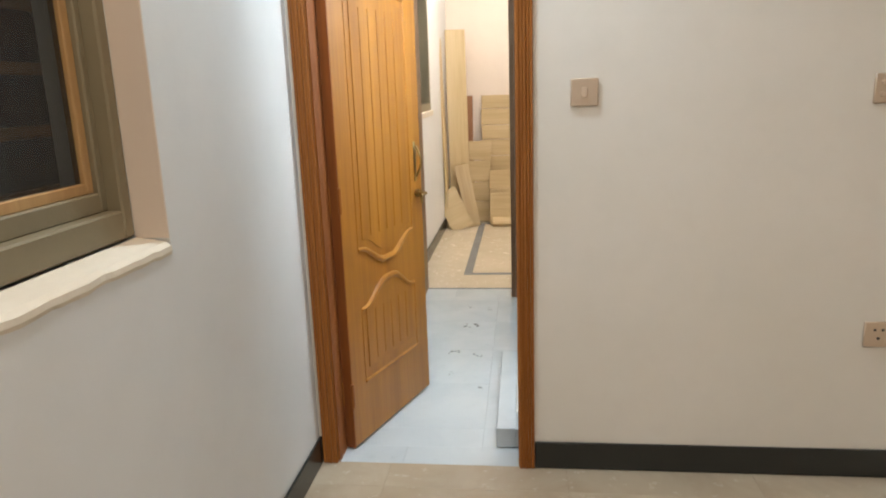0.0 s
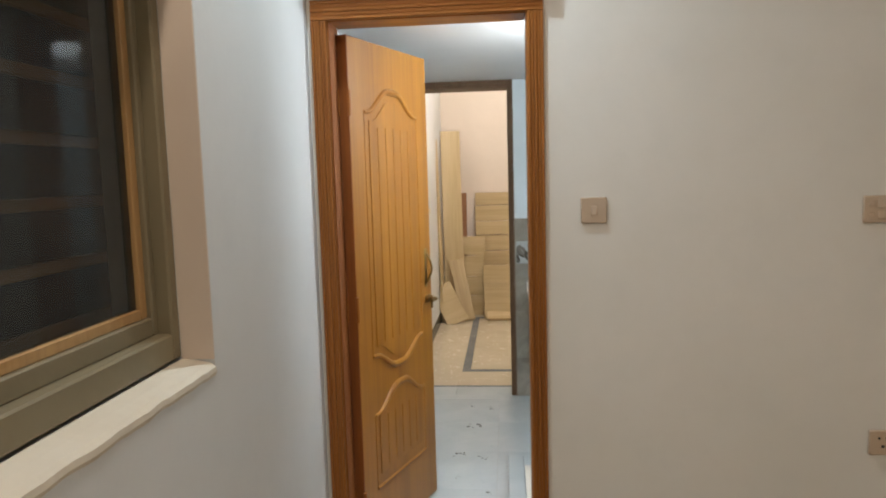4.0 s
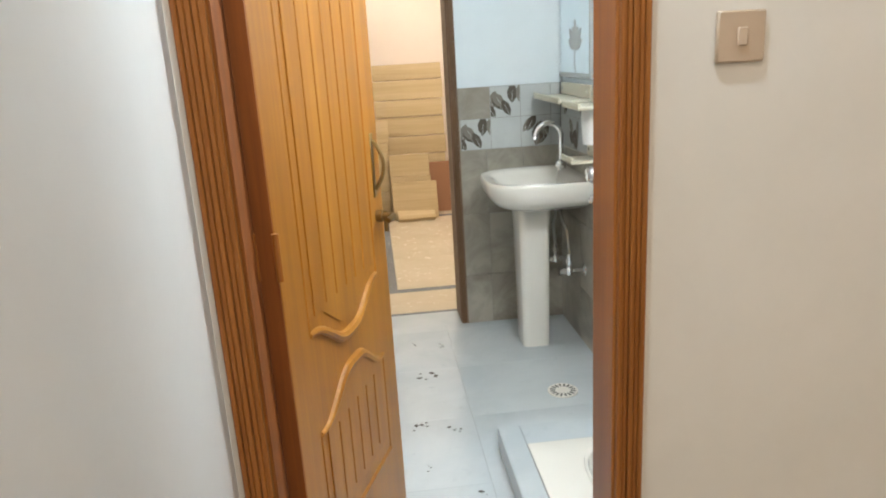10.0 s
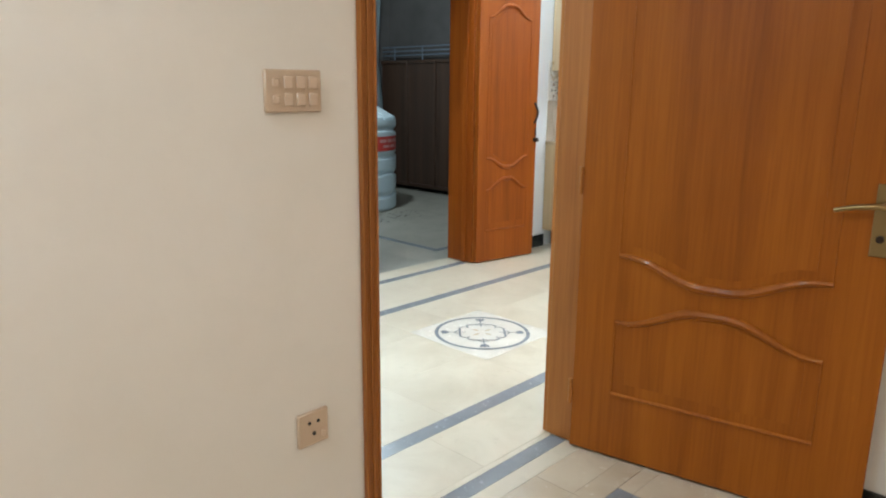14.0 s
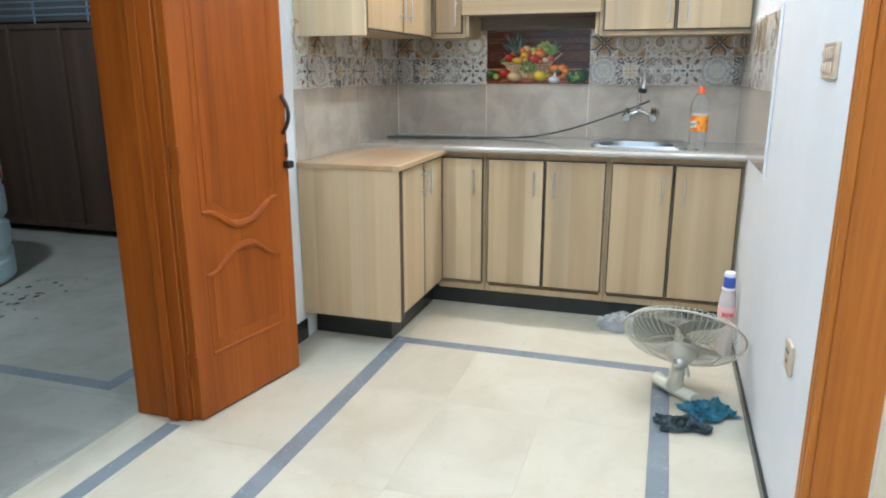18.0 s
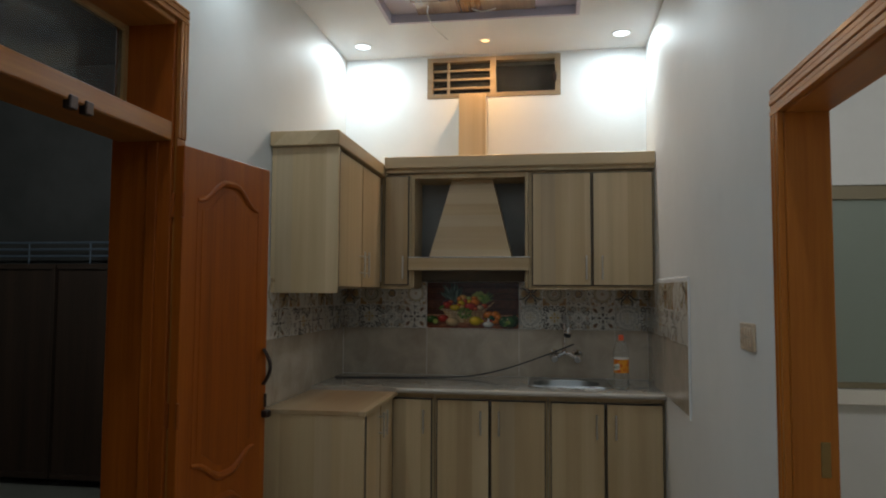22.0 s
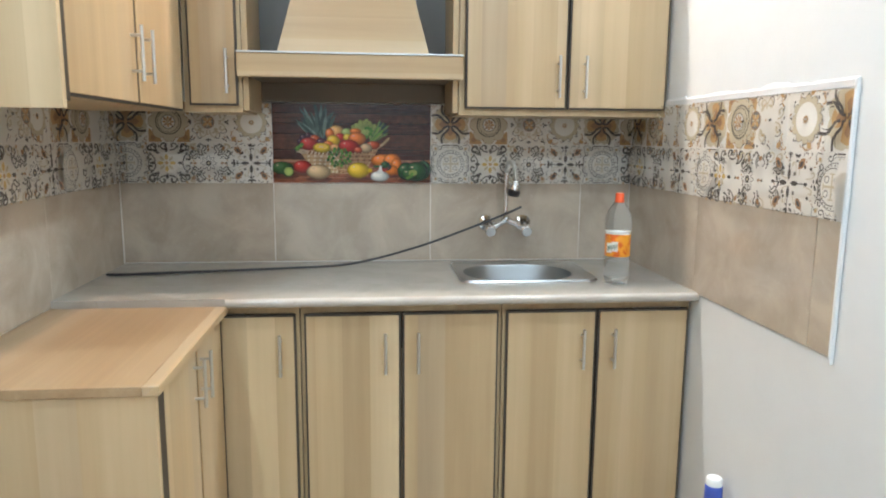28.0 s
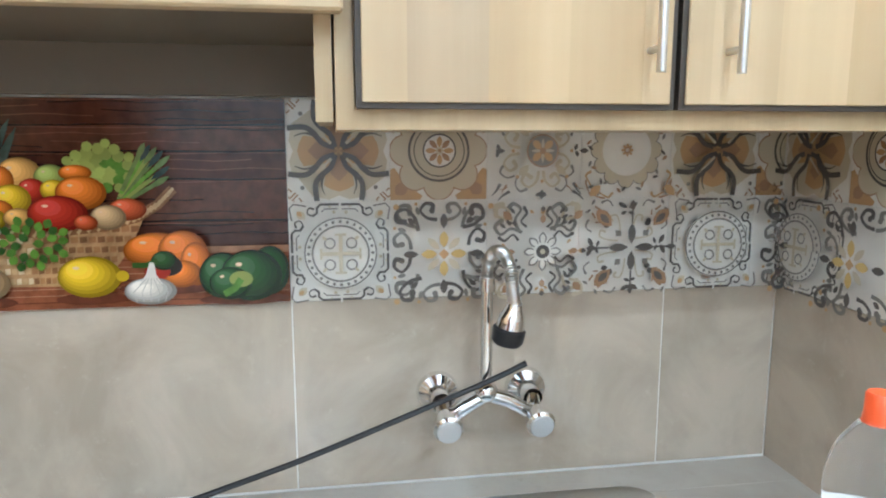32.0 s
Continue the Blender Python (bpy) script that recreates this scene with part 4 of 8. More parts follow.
class Print:
    """Flat shapes on a square of side 1 about the origin, each layer a hair above the last."""

    def __init__(self):
        self.shapes = []

    def poly(self, pts, ink):
        self.shapes.append((pts, ink))

    def disc(self, x, y, r, ink, n=24, ry=None):
        self.poly(arc(x, y, r, 0, 360 - 360 / n, n - 1, ry), ink)

    def stroke(self, pts, w, ink, taper=False):
        left, right = [], []
        for i, (x, y) in enumerate(pts):
            x0, y0 = pts[max(0, i - 1)]
            x1, y1 = pts[min(len(pts) - 1, i + 1)]
            d = math.hypot(x1 - x0, y1 - y0) or 1
            nx, ny = -(y1 - y0) / d, (x1 - x0) / d
            k = w / 2 * ((1.0 - 0.8 * i / (len(pts) - 1)) if taper else 1.0)
            left.append((x + nx * k, y + ny * k))
            right.append((x - nx * k, y - ny * k))
        for i in range(len(pts) - 1):
            self.poly([left[i], left[i + 1], right[i + 1], right[i]], ink)

    def ring(self, x, y, r, w, ink, n=32):
        self.stroke(arc(x, y, r, 0, 360, n), w, ink)

    def petal(self, x, y, ang, length, width, ink):
        c, s = math.cos(radians(ang)), math.sin(radians(ang))
        pts = [(0, 0), (0.3, 0.42), (0.62, 0.5), (0.86, 0.28), (1, 0), (0.86, -0.28), (0.62, -0.5), (0.3, -0.42)]
        self.poly([(x + u * length * c - v * width * s, y + u * length * s + v * width * c) for u, v in pts], ink)

    def curl(self, x, y, r, a0, turn, w, ink):
        """A scroll that winds inwards."""
        n = 18
        self.stroke([(x + r * (1 - 0.72 * i / n) * math.cos(radians(a0 + turn * i / n)), y + r * (1 - 0.72 * i / n) * math.sin(radians(a0 + turn * i / n))) for i in range(n + 1)], w, ink, True)
        self.disc(x + r * 0.28 * math.cos(radians(a0 + turn)), y + r * 0.28 * math.sin(radians(a0 + turn)), w * 0.7, ink, 10)


def turn2(p, a):
    c, s = math.cos(radians(a)), math.sin(radians(a))
    return p[0] * c - p[1] * s, p[0] * s + p[1] * c


def all8(fn):
    """Run fn with a map for each of the eight turned and mirrored copies."""
    for a in (0, 90, 180, 270):
        for s in (1, -1):
            fn(lambda q, a=a, s=s: turn2((q[0], q[1] * s), a), a, s)


def scroll(p, f, pts, w, ink, knob=True):
    """A tapering bent stroke with a round knob at its thin end, placed by the map f."""
    q = [f(x) for x in bend(pts)]
    p.stroke(q[::-1], w, ink, True)
    p.stroke(q, w * 0.75, ink, True)
    if knob:
        p.disc(*q[-1], w * 0.55, ink, 10)


def bend(pts, n=5):
    out = []
    for i in range(len(pts) - 1):
        p0, p1, p2, p3 = pts[max(0, i - 1)], pts[i], pts[i + 1], pts[min(len(pts) - 1, i + 2)]
        for k in range(n):
            t = k / n
            out.append(tuple(0.5 * (2 * b + (c - a) * t + (2 * a - 5 * b + 4 * c - d) * t * t + (3 * b - a - 3 * c + d) * t ** 3) for a, b, c, d in zip(p0, p1, p2, p3)))
    return out + [tuple(pts[-1])]


def motif_cross_scrolls():
    p = Print()
    p.poly([turn2(q, a) for a in (0, 90, 180, 270) for q in ((0.26, -0.40), (0.45, -0.26), (0.48, -0.10), (0.44, 0.0), (0.48, 0.10), (0.45, 0.26))], TAN)
    p.poly([turn2(q, a) for a in (0, 90, 180, 270) for q in ((0.12, -0.12), (0.34, -0.15), (0.38, -0.075), (0.40, 0.0), (0.38, 0.075), (0.34, 0.15))], OCHRE)
    for a in (0, 90, 180, 270):
        p.poly([turn2(q, a) for q in ((0, 0), (0.22, -0.085), (0.30, 0.0), (0.22, 0.085))], BROWN)

    def arm(f, a, s):
        d = turn2((1, 0), 45)
        q = lambda u, v: f((u * d[0] - v * d[1], u * d[1] + v * d[0]))
        p.stroke([q(*x) for x in bend(((0.05, 0.0), (0.16, 0.055), (0.30, 0.045), (0.40, 0.075), (0.50, 0.19)))], 0.052, DARK)
        p.stroke([q(*x) for x in bend(((0.16, 0.055), (0.28, 0.065), (0.36, 0.12), (0.40, 0.20)))], 0.034, DARK, True)
        p.stroke([q(*x) for x in ((0.58, 0.015), (0.66, 0.015), (0.66, 0.085), (0.60, 0.085), (0.60, 0.045))], 0.018, BROWN)
    all8(arm)
    for a in (45, 135, 225, 315):
        p.stroke([turn2(q, a) for q in ((0.10, 0), (0.24, 0), (0.34, 0))], 0.03, TAN, True)
        p.disc(*turn2((0.50, 0), a), 0.022, GREY, 8)
    return p


def motif_rings():
    p = Print()
    for a in (45, 135, 225, 315):
        p.poly([turn2(q, a) for q in ((0.44, -0.20), (0.50, -0.22), (0.71, -0.02), (0.71, 0.02), (0.50, 0.22), (0.44, 0.20), (0.47, 0.0))], OCHRE)
        p.petal(*turn2((0.46, 0), a), a, 0.16, 0.13, BROWN)
    for k in range(8):
        x, y = turn2((0.34, 0), 45 * k)
        p.disc(x, y, 0.165, BROWN, 18)
    for k in range(8):
        x, y = turn2((0.34, 0), 45 * k)
        p.disc(x, y, 0.152, TAN, 18)
    p.disc(0, 0, 0.36, TAN, 32)
    p.ring(0, 0, 0.302, 0.024, DARK, 40)
    p.ring(0, 0, 0.255, 0.012, DARK, 40)
    p.disc(0, 0, 0.165, PALE, 28)
    p.ring(0, 0, 0.162, 0.016, DARK, 32)
    for k in range(8):
        p.petal(*turn2((0.03, 0), 45 * k), 45 * k, 0.115, 0.055, BROWN if k % 2 else OCHRE)
    p.disc(0, 0, 0.04, TAN, 10)
    p.disc(0, 0, 0.018, BROWN, 8)
    return p


def motif_grey_rosette():
    p = Print()

    def side(f, a, s):
        scroll(p, f, ((0.20, 0.03), (0.30, 0.05), (0.36, 0.13), (0.30, 0.20), (0.23, 0.16), (0.26, 0.11)), 0.042, TAN)
        scroll(p, f, ((0.25, 0.25), (0.33, 0.27), (0.40, 0.22), (0.38, 0.16)), 0.028, GREY)
        p.petal(*f((0.42, 0.0)), a + s * 70, 0.07, 0.04, DARK)
        p.stroke([f(x) for x in ((0.40, 0.33), (0.44, 0.40), (0.49, 0.45))], 0.035, DARK, True)
        p.stroke([f(x) for x in ((0.33, 0.36), (0.38, 0.40), (0.38, 0.45))], 0.018, BROWN, True)
    all8(side)
    for a in (0, 90, 180, 270):
        p.petal(*turn2((0.38, 0), a), a, 0.10, 0.05, DARK)
        p.disc(*turn2((0.30, 0), a), 0.018, OCHRE, 8)
    for a in (45, 135, 225, 315):
        p.petal(*turn2((0.20, 0), a), a, 0.14, 0.08, TAN)
        p.disc(*turn2((0.36, 0), a), 0.02, OCHRE, 8)
    p.disc(0, 0, 0.165, BROWN, 24)
    p.disc(0, 0, 0.15, GREY, 24)
    for k in range(4):
        p.petal(*turn2((0.02, 0), 90 * k + 45), 90 * k + 45, 0.12, 0.075, OCHRE)
        p.petal(0, 0, 90 * k, 0.12, 0.03, TAN)
    p.disc(0, 0, 0.032, BROWN, 10)
    return p


def motif_fringe():
    p = Print()
    for k in range(12):
        x, y = turn2((0.31, 0), 30 * k)
        p.disc(x, y, 0.092, GREY, 14)
    for k in range(12):
        x, y = turn2((0.31, 0), 30 * k)
        p.disc(x, y, 0.082, TAN, 14)
    p.disc(0, 0, 0.33, TAN, 28)
    p.disc(0, 0, 0.27, PALE, 28)
    for k in range(24):
        x, y = turn2((0.375 + 0.03 * (k % 2), 0), 15 * k)
        p.petal(x, y, 15 * k + (55 if k % 2 else -40), 0.075, 0.03, (DARK, GREY, BROWN)[k % 3])
    for k in range(8):
        p.petal(*turn2((0.015, 0), 45 * k), 45 * k, 0.055, 0.03, OCHRE)
    p.ring(0, 0, 0.028, 0.012, BROWN, 12)

    def corner(f, a, s):
        scroll(p, f, ((0.40, 0.42), (0.44, 0.34), (0.48, 0.26), (0.44, 0.22)), 0.03, OCHRE)
        scroll(p, f, ((0.44, 0.45), (0.47, 0.38), (0.49, 0.30)), 0.025, BROWN, False)
        p.petal(*f((0.40, 0.36)), a + s * 20, 0.07, 0.03, GREY)
    all8(corner)
    for a in (45, 135, 225, 315):
        p.petal(*turn2((0.66, 0), a), a + 180, 0.16, 0.09, OCHRE)
    return p


def motif_octagon():
    p = Print()

    def frame_half(f, a, s):
        p.stroke([f(x) for x in ((0.475, 0.0), (0.475, 0.19), (0.44, 0.225), (0.39, 0.225), (0.36, 0.27))], 0.024, DARK)
        p.stroke([f(x) for x in ((0.43, 0.02), (0.43, 0.15), (0.40, 0.18))], 0.012, GREY)
        scroll(p, f, ((0.36, 0.27), (0.39, 0.32), (0.44, 0.30), (0.43, 0.26)), 0.022, DARK)
        p.disc(*f((0.455, 0.10)), 0.012, TAN, 6)
        p.disc(*f((0.40, 0.06)), 0.018, TAN, 8)
    all8(frame_half)
    for a in (45, 135, 225, 315):
        p.petal(*turn2((0.48, 0), a), a, 0.11, 0.08, TAN)
        p.petal(*turn2((0.52, 0), a), a, 0.07, 0.045, OCHRE)
        p.stroke([turn2(q, a) for q in ((0.56, -0.10), (0.66, -0.03), (0.66, 0.03), (0.56, 0.10))], 0.016, GREY)
    for a in (0, 90, 180, 270):
        p.stroke([turn2(q, a) for q in ((0.50, 0), (0.38, 0))], 0.02, PALE)
    p.disc(0, 0, 0.355, PALE, 32)
    p.ring(0, 0, 0.35, 0.014, GREY, 40)
    for k in range(28):
        p.disc(*turn2((0.315, 0), 360 / 28 * k), 0.017, GREY, 6)
    p.ring(0, 0, 0.275, 0.018, GREY, 36)
    for a in (0, 90, 180, 270):
        p.stroke([(0, 0), turn2((0.19, 0), a)], 0.036, TAN)
        p.stroke([turn2(q, a) for q in ((0.19, -0.055), (0.19, 0.055))], 0.022, TAN)
    for a in (45, 135, 225, 315):
        p.ring(*turn2((0.15, 0), a), 0.05, 0.016, GREY, 12)
        p.petal(*turn2((0.19, 0), a), a, 0.06, 0.03, TAN)
    return p


def motif_curls_flower():
    p = Print()

    def side(f, a, s):
        scroll(p, f, ((0.31, 0.03), (0.33, 0.13), (0.40, 0.20), (0.475, 0.15), (0.46, 0.075), (0.40, 0.085)), 0.052, DARK if s > 0 else GREY)
        scroll(p, f, ((0.24, 0.22), (0.27, 0.34), (0.36, 0.43), (0.45, 0.40), (0.45, 0.32), (0.38, 0.31)), 0.055, GREY if s > 0 else DARK)
        p.petal(*f((0.28, 0.26)), a + s * 55, 0.09, 0.05, DARK)
        p.petal(*f((0.36, 0.22)), a + s * 15, 0.09, 0.045, GREY)
        p.disc(*f((0.475, 0.25)), 0.018, OCHRE, 8)
    all8(side)
    for a in (0, 90, 180, 270):
        p.petal(*turn2((0.25, 0), a), a, 0.15, 0.075, DARK)
    for a in (45, 135, 225, 315):
        p.disc(*turn2((0.66, 0), a), 0.03, OCHRE, 8)
    for k in range(8):
        p.petal(*turn2((0.06, 0), 45 * k), 45 * k, 0.165, 0.09 if k % 2 == 0 else 0.07, YELLOW if k % 2 == 0 else TAN)
    p.disc(0, 0, 0.07, PALE, 14)
    p.poly([(0.055, 0), (0, 0.055), (-0.055, 0), (0, -0.055)], OCHRE)
    return p


def motif_gear():
    p = Print()

    def side(f, a, s):
        scroll(p, f, ((0.18, 0.18), (0.30, 0.22), (0.40, 0.16), (0.46, 0.24), (0.40, 0.30)), 0.05, GREY)
        scroll(p, f, ((0.22, 0.10), (0.28, 0.16), (0.36, 0.10), (0.42, 0.13)), 0.036, DARK)
        scroll(p, f, ((0.30, 0.30), (0.34, 0.42), (0.44, 0.44), (0.46, 0.36)), 0.045, TAN)
        for x, y, g in ((0.26, 0.24, 80), (0.31, 0.25, 60), (0.36, 0.23, 40)):
            p.petal(*f((x, y)), a + s * g, 0.08, 0.035, DARK)
        p.petal(*f((0.36, 0.03)), a + s * 50, 0.06, 0.03, OCHRE)
    all8(side)
    for a in (0, 90, 180, 270):
        p.petal(*turn2((0.28, 0), a), a, 0.09, 0.06, BROWN)
        p.petal(*turn2((0.37, 0), a), a, 0.08, 0.05, OCHRE)
        p.petal(*turn2((0.46, 0), a), a + 180, 0.06, 0.05, DARK)
    for a in (45, 135, 225, 315):
        p.petal(*turn2((0.58, 0), a), a + 180, 0.12, 0.08, BROWN)
    for k in range(8):
        p.petal(*turn2((0.06, 0), 45 * k), 45 * k, 0.14, 0.085, GREY)
        p.petal(*turn2((0.07, 0), 45 * k), 45 * k, 0.11, 0.055, PALE)
    p.disc(0, 0, 0.095, PALE, 16)
    p.disc(0, 0, 0.07, DARK, 14)
    p.disc(0, 0, 0.028, TAN, 8)
    return p


def motif_leaf_cross():
    p = Print()

    def side(f, a, s):
        scroll(p, f, ((0.12, 0.06), (0.24, 0.075), (0.32, 0.11), (0.31, 0.17), (0.27, 0.16)), 0.026, TAN)
        scroll(p, f, ((0.42, 0.16), (0.48, 0.21), (0.46, 0.28)), 0.026, GREY)
        p.petal(*f((0.40, 0.0)), a + s * 62, 0.115, 0.05, DARK)
        p.petal(*f((0.36, 0.0)), a + s * 110, 0.075, 0.035, DARK)
        p.petal(*f((0.22, 0.22)), a + s * 12, 0.075, 0.06, DARK)
        p.stroke([f(x) for x in ((0.38, 0.30), (0.42, 0.36))], 0.02, BROWN)
        p.stroke([f(x) for x in ((0.32, 0.26), (0.38, 0.26))], 0.016, BROWN)
        p.petal(*f((0.495, 0.36)), a + 180 - s * 30, 0.07, 0.03, GREY)
    all8(side)
    for a in (0, 90, 180, 270):
        p.petal(*turn2((0.035, 0), a), a, 0.215, 0.085, DARK)
        p.stroke([turn2(q, a) for q in ((0.25, 0), (0.42, 0))], 0.02, DARK)
        p.petal(*turn2((0.38, 0), a), a, 0.115, 0.06, DARK)
    for a in (45, 135, 225, 315):
        p.poly([turn2(q, a) for q in ((0.17, 0), (0.21, -0.04), (0.26, 0), (0.21, 0.04))], GREY)
        p.petal(*turn2((0.32, 0), a), a, 0.24, 0.14, BROWN)
        p.petal(*turn2((0.36, 0), a), a, 0.14, 0.07, DARK)
    return p


def clip_to(pts, x0, x1, y0, y1):
    for axis, lim, sign in ((0, x0, 1), (0, x1, -1), (1, y0, 1), (1, y1, -1)):
        out = []
        for i, q in enumerate(pts):
            r = pts[(i + 1) % len(pts)]
            iq, ir = sign * (q[axis] - lim) >= 0, sign * (r[axis] - lim) >= 0
            if iq:
                out.append(q)
            if iq != ir:
                t = (lim - q[axis]) / (r[axis] - q[axis])
                out.append((q[0] + t * (r[0] - q[0]), q[1] + t * (r[1] - q[1])))
        pts = out
        if len(pts) < 3:
            return []
    return pts


def motif_mesh(name, pr, side, cut=(-0.5, 0.5, -0.5, 0.5)):
    """One printed tile: a slab that lies in xy with its print on top."""
    x0, x1, y0, y1 = (c * side for c in cut)
    g = 0.0004
    bm = bmesh.new()
    box(bm, x0 + g, x1 - g, y0 + g, y1 - g, -0.008, 0)
    for k, (pts, ink) in enumerate(pr.shapes):
        q = clip_to([(x * side, y * side) for x, y in pts], x0 + g * 2, x1 - g * 2, y0 + g * 2, y1 - g * 2)
        if len(q) >= 3:
            try:
                f = bm.faces.new([bm.verts.new((x, y, 0.00006 * (k + 1))) for x, y in q])
            except ValueError:
                continue
            f.material_index = ink
            f.normal_update()
            if f.normal.z < 0:
                f.normal_flip()
    me = bpy.data.meshes.new(name)
    bm.to_mesh(me)
    bm.free()
    for m in INK:
        me.materials.append(m)
    return me


UPPER = [motif_cross_scrolls, motif_rings, motif_grey_rosette, motif_fringe]
LOWER = [motif_octagon, motif_curls_flower, motif_gear, motif_leaf_cross]
MESH_KEEP = {}


def motif_tile(parent, kind, frame_m, u, v, cut=(-0.5, 0.5, -0.5, 0.5)):
    key = ((UPPER + LOWER).index(kind), tuple(round(c, 3) for c in cut))
    if key not in MESH_KEEP:
        MESH_KEEP[key] = motif_mesh("tile", kind(), 0.15, cut)
    ob = new("tile", MESH_KEEP[key])
    ob.parent = parent
    ob.matrix_basis = root_of(parent).matrix_basis.inverted() @ frame_m @ Matrix.Translation((u, v, 0))
    return ob


def slab_tile(parent, frame_m, u0, u1, v0, v1, material, name="tile", th=0.008, gap=0.0011, top=0.0):
    key = (name, material.name, round(u1 - u0, 3), round(v1 - v0, 3), th, top)
    if key not in MESH_KEEP:
        bm = bmesh.new()
        w, h = (u1 - u0) / 2 - gap, (v1 - v0) / 2 - gap
        box(bm, -w, w, -h, h, -th, top, bev=0.0004)
        me = bpy.data.meshes.new(name)
        bm.to_mesh(me)
        bm.free()
        me.materials.append(material)
        MESH_KEEP[key] = me
    ob = new(name, MESH_KEEP[key])
    ob.parent = parent
    ob.matrix_basis = root_of(parent).matrix_basis.inverted() @ frame_m @ Matrix.Translation(((u0 + u1) / 2, (v0 + v1) / 2, 0))
    return ob


def wall_frame(origin, right, normal):
    r, n = Vector(right), Vector(normal)
    u = n.cross(r)
    m = Matrix.Identity(4)
    for i in range(3):
        m[i][0], m[i][1], m[i][2], m[i][3] = r[i], u[i], n[i], origin[i]
    return m


ZG0, ZG1 = CT1, 1.190     # grey course, then two rows of motifs
BACK = wall_frame((6.331, YKL, 0), (0, -1, 0), (-1, 0, 0))      # u runs from the left corner
RIGHT = wall_frame((6.331, YKR + 0.006, 0), (-1, 0, 0), (0, 1, 0))    # u from the right corner
LEFT = wall_frame((5.03, YKL - 0.004, 0), (1, 0, 0), (0, -1, 0))        # u from the left end

splash = thing("backsplash", (6.335, 3.3, ZG0), "taupe wall tiles with two rows of patterned tiles above the counter", "wall tiles", kind="structure")
part("grout", boxes([(6.3325, 6.3395, YKR + 0.001, YKL, ZG0 - 0.02, 1.495), (5.05, 6.332, YKR - 0.0005, YKR + 0.0035, 0.88, 1.50), (5.03, 6.332, YKL - 0.002, YKL + 0.004, 0.865, 1.495)]), M["grout_white"], splash, world=True)
UP0 = YKL - 3.722          # where the picture tile begins, along the back wall
for u0, u1 in ((0.0, UP0), (UP0, UP0 + 0.6), (UP0 + 0.6, UP0 + 1.2), (UP0 + 1.2, YKL - YKR - 0.006)):
    slab_tile(splash, BACK, u0, u1, ZG0, ZG1, M["tile_grey"])
for row, (kinds, v) in enumerate(((LOWER, ZG1 + 0.075), (UPPER, ZG1 + 0.225))):
    for k in range(4):
        lo = UP0 - 0.15 * (4 - k)
        cut = (-0.5, 0.5, -0.5, 0.5) if lo >= 0 else (-0.5 - lo / 0.15, 0.5, -0.5, 0.5)
        motif_tile(splash, kinds[k], BACK, lo + 0.075, v, cut)
    for k in range(6):
        lo = UP0 + 0.6 + 0.15 * k
        hi = min(lo + 0.15, YKL - YKR - 0.007)
        if hi > lo + 0.01:
            motif_tile(splash, kinds[k % 4], BACK, lo + 0.075, v, (-0.5, (hi - lo) / 0.15 - 0.5, -0.5, 0.5))
    for k in range(9):
        lo, hi = 0.15 * k, min(0.15 * k + 0.15, 1.285)
        if hi > lo + 0.01:
            top_cut = 0.5 if row == 0 else 0.42
            motif_tile(splash, kinds[k % 4], RIGHT, lo + 0.075, v, (-0.5, (hi - lo) / 0.15 - 0.5, -0.5, top_cut))
            motif_tile(splash, kinds[(k + 3) % 4], LEFT, lo + 0.075, v, (-0.5, (hi - lo) / 0.15 - 0.5, -0.5, 0.5))
for u0, u1 in ((0.0, 0.6), (0.6, 1.2), (1.2, 1.285)):
    slab_tile(splash, RIGHT, u0, u1, ZG0 - 0.005, ZG1, M["tile_grey"])
for u0, u1 in ((0.0, 0.085), (0.085, 0.685), (0.685, 1.285)):
    slab_tile(splash, LEFT, u0, u1, ZG0 - 0.022, ZG1, M["tile_grey"])
# ragged plaster along the top of the field on the right wall, and its upright edge
bm = bmesh.new()
rows = []
for k in range(65):
    x = 5.05 + 1.27 * k / 64
    top_z = 1.502 + 0.016 * max(0.0, noise.noise(Vector((x * 7, 3.0, 0)))) + 0.007 * noise.noise(Vector((x * 31, 1.0, 0)))
    rows.append([bm.verts.new(p) for p in ((x, YKR, 1.480), (x, YKR + 0.0075, 1.480), (x, YKR + 0.006, 1.496), (x, YKR + 0.0005, top_z))])
for a, b in zip(rows, rows[1:]):
    for q in range(4):
        bm.faces.new((a[q], a[(q + 1) % 4], b[(q + 1) % 4], b[q]))
bmesh.ops.recalc_face_normals(bm, faces=bm.faces[:])
part("plaster_edge", bm, M["plaster_grey"], splash, "ragged grey plaster over the tiles", world=True)
bm = bmesh.new()
box(bm, 5.036, 5.046, YKR, YKR + 0.010, 0.865, 1.50, bev=0.002)
part("plaster_edge", bm, M["wall_white"], splash, world=True)

# ---- the printed picture tile ----
PIC = {}
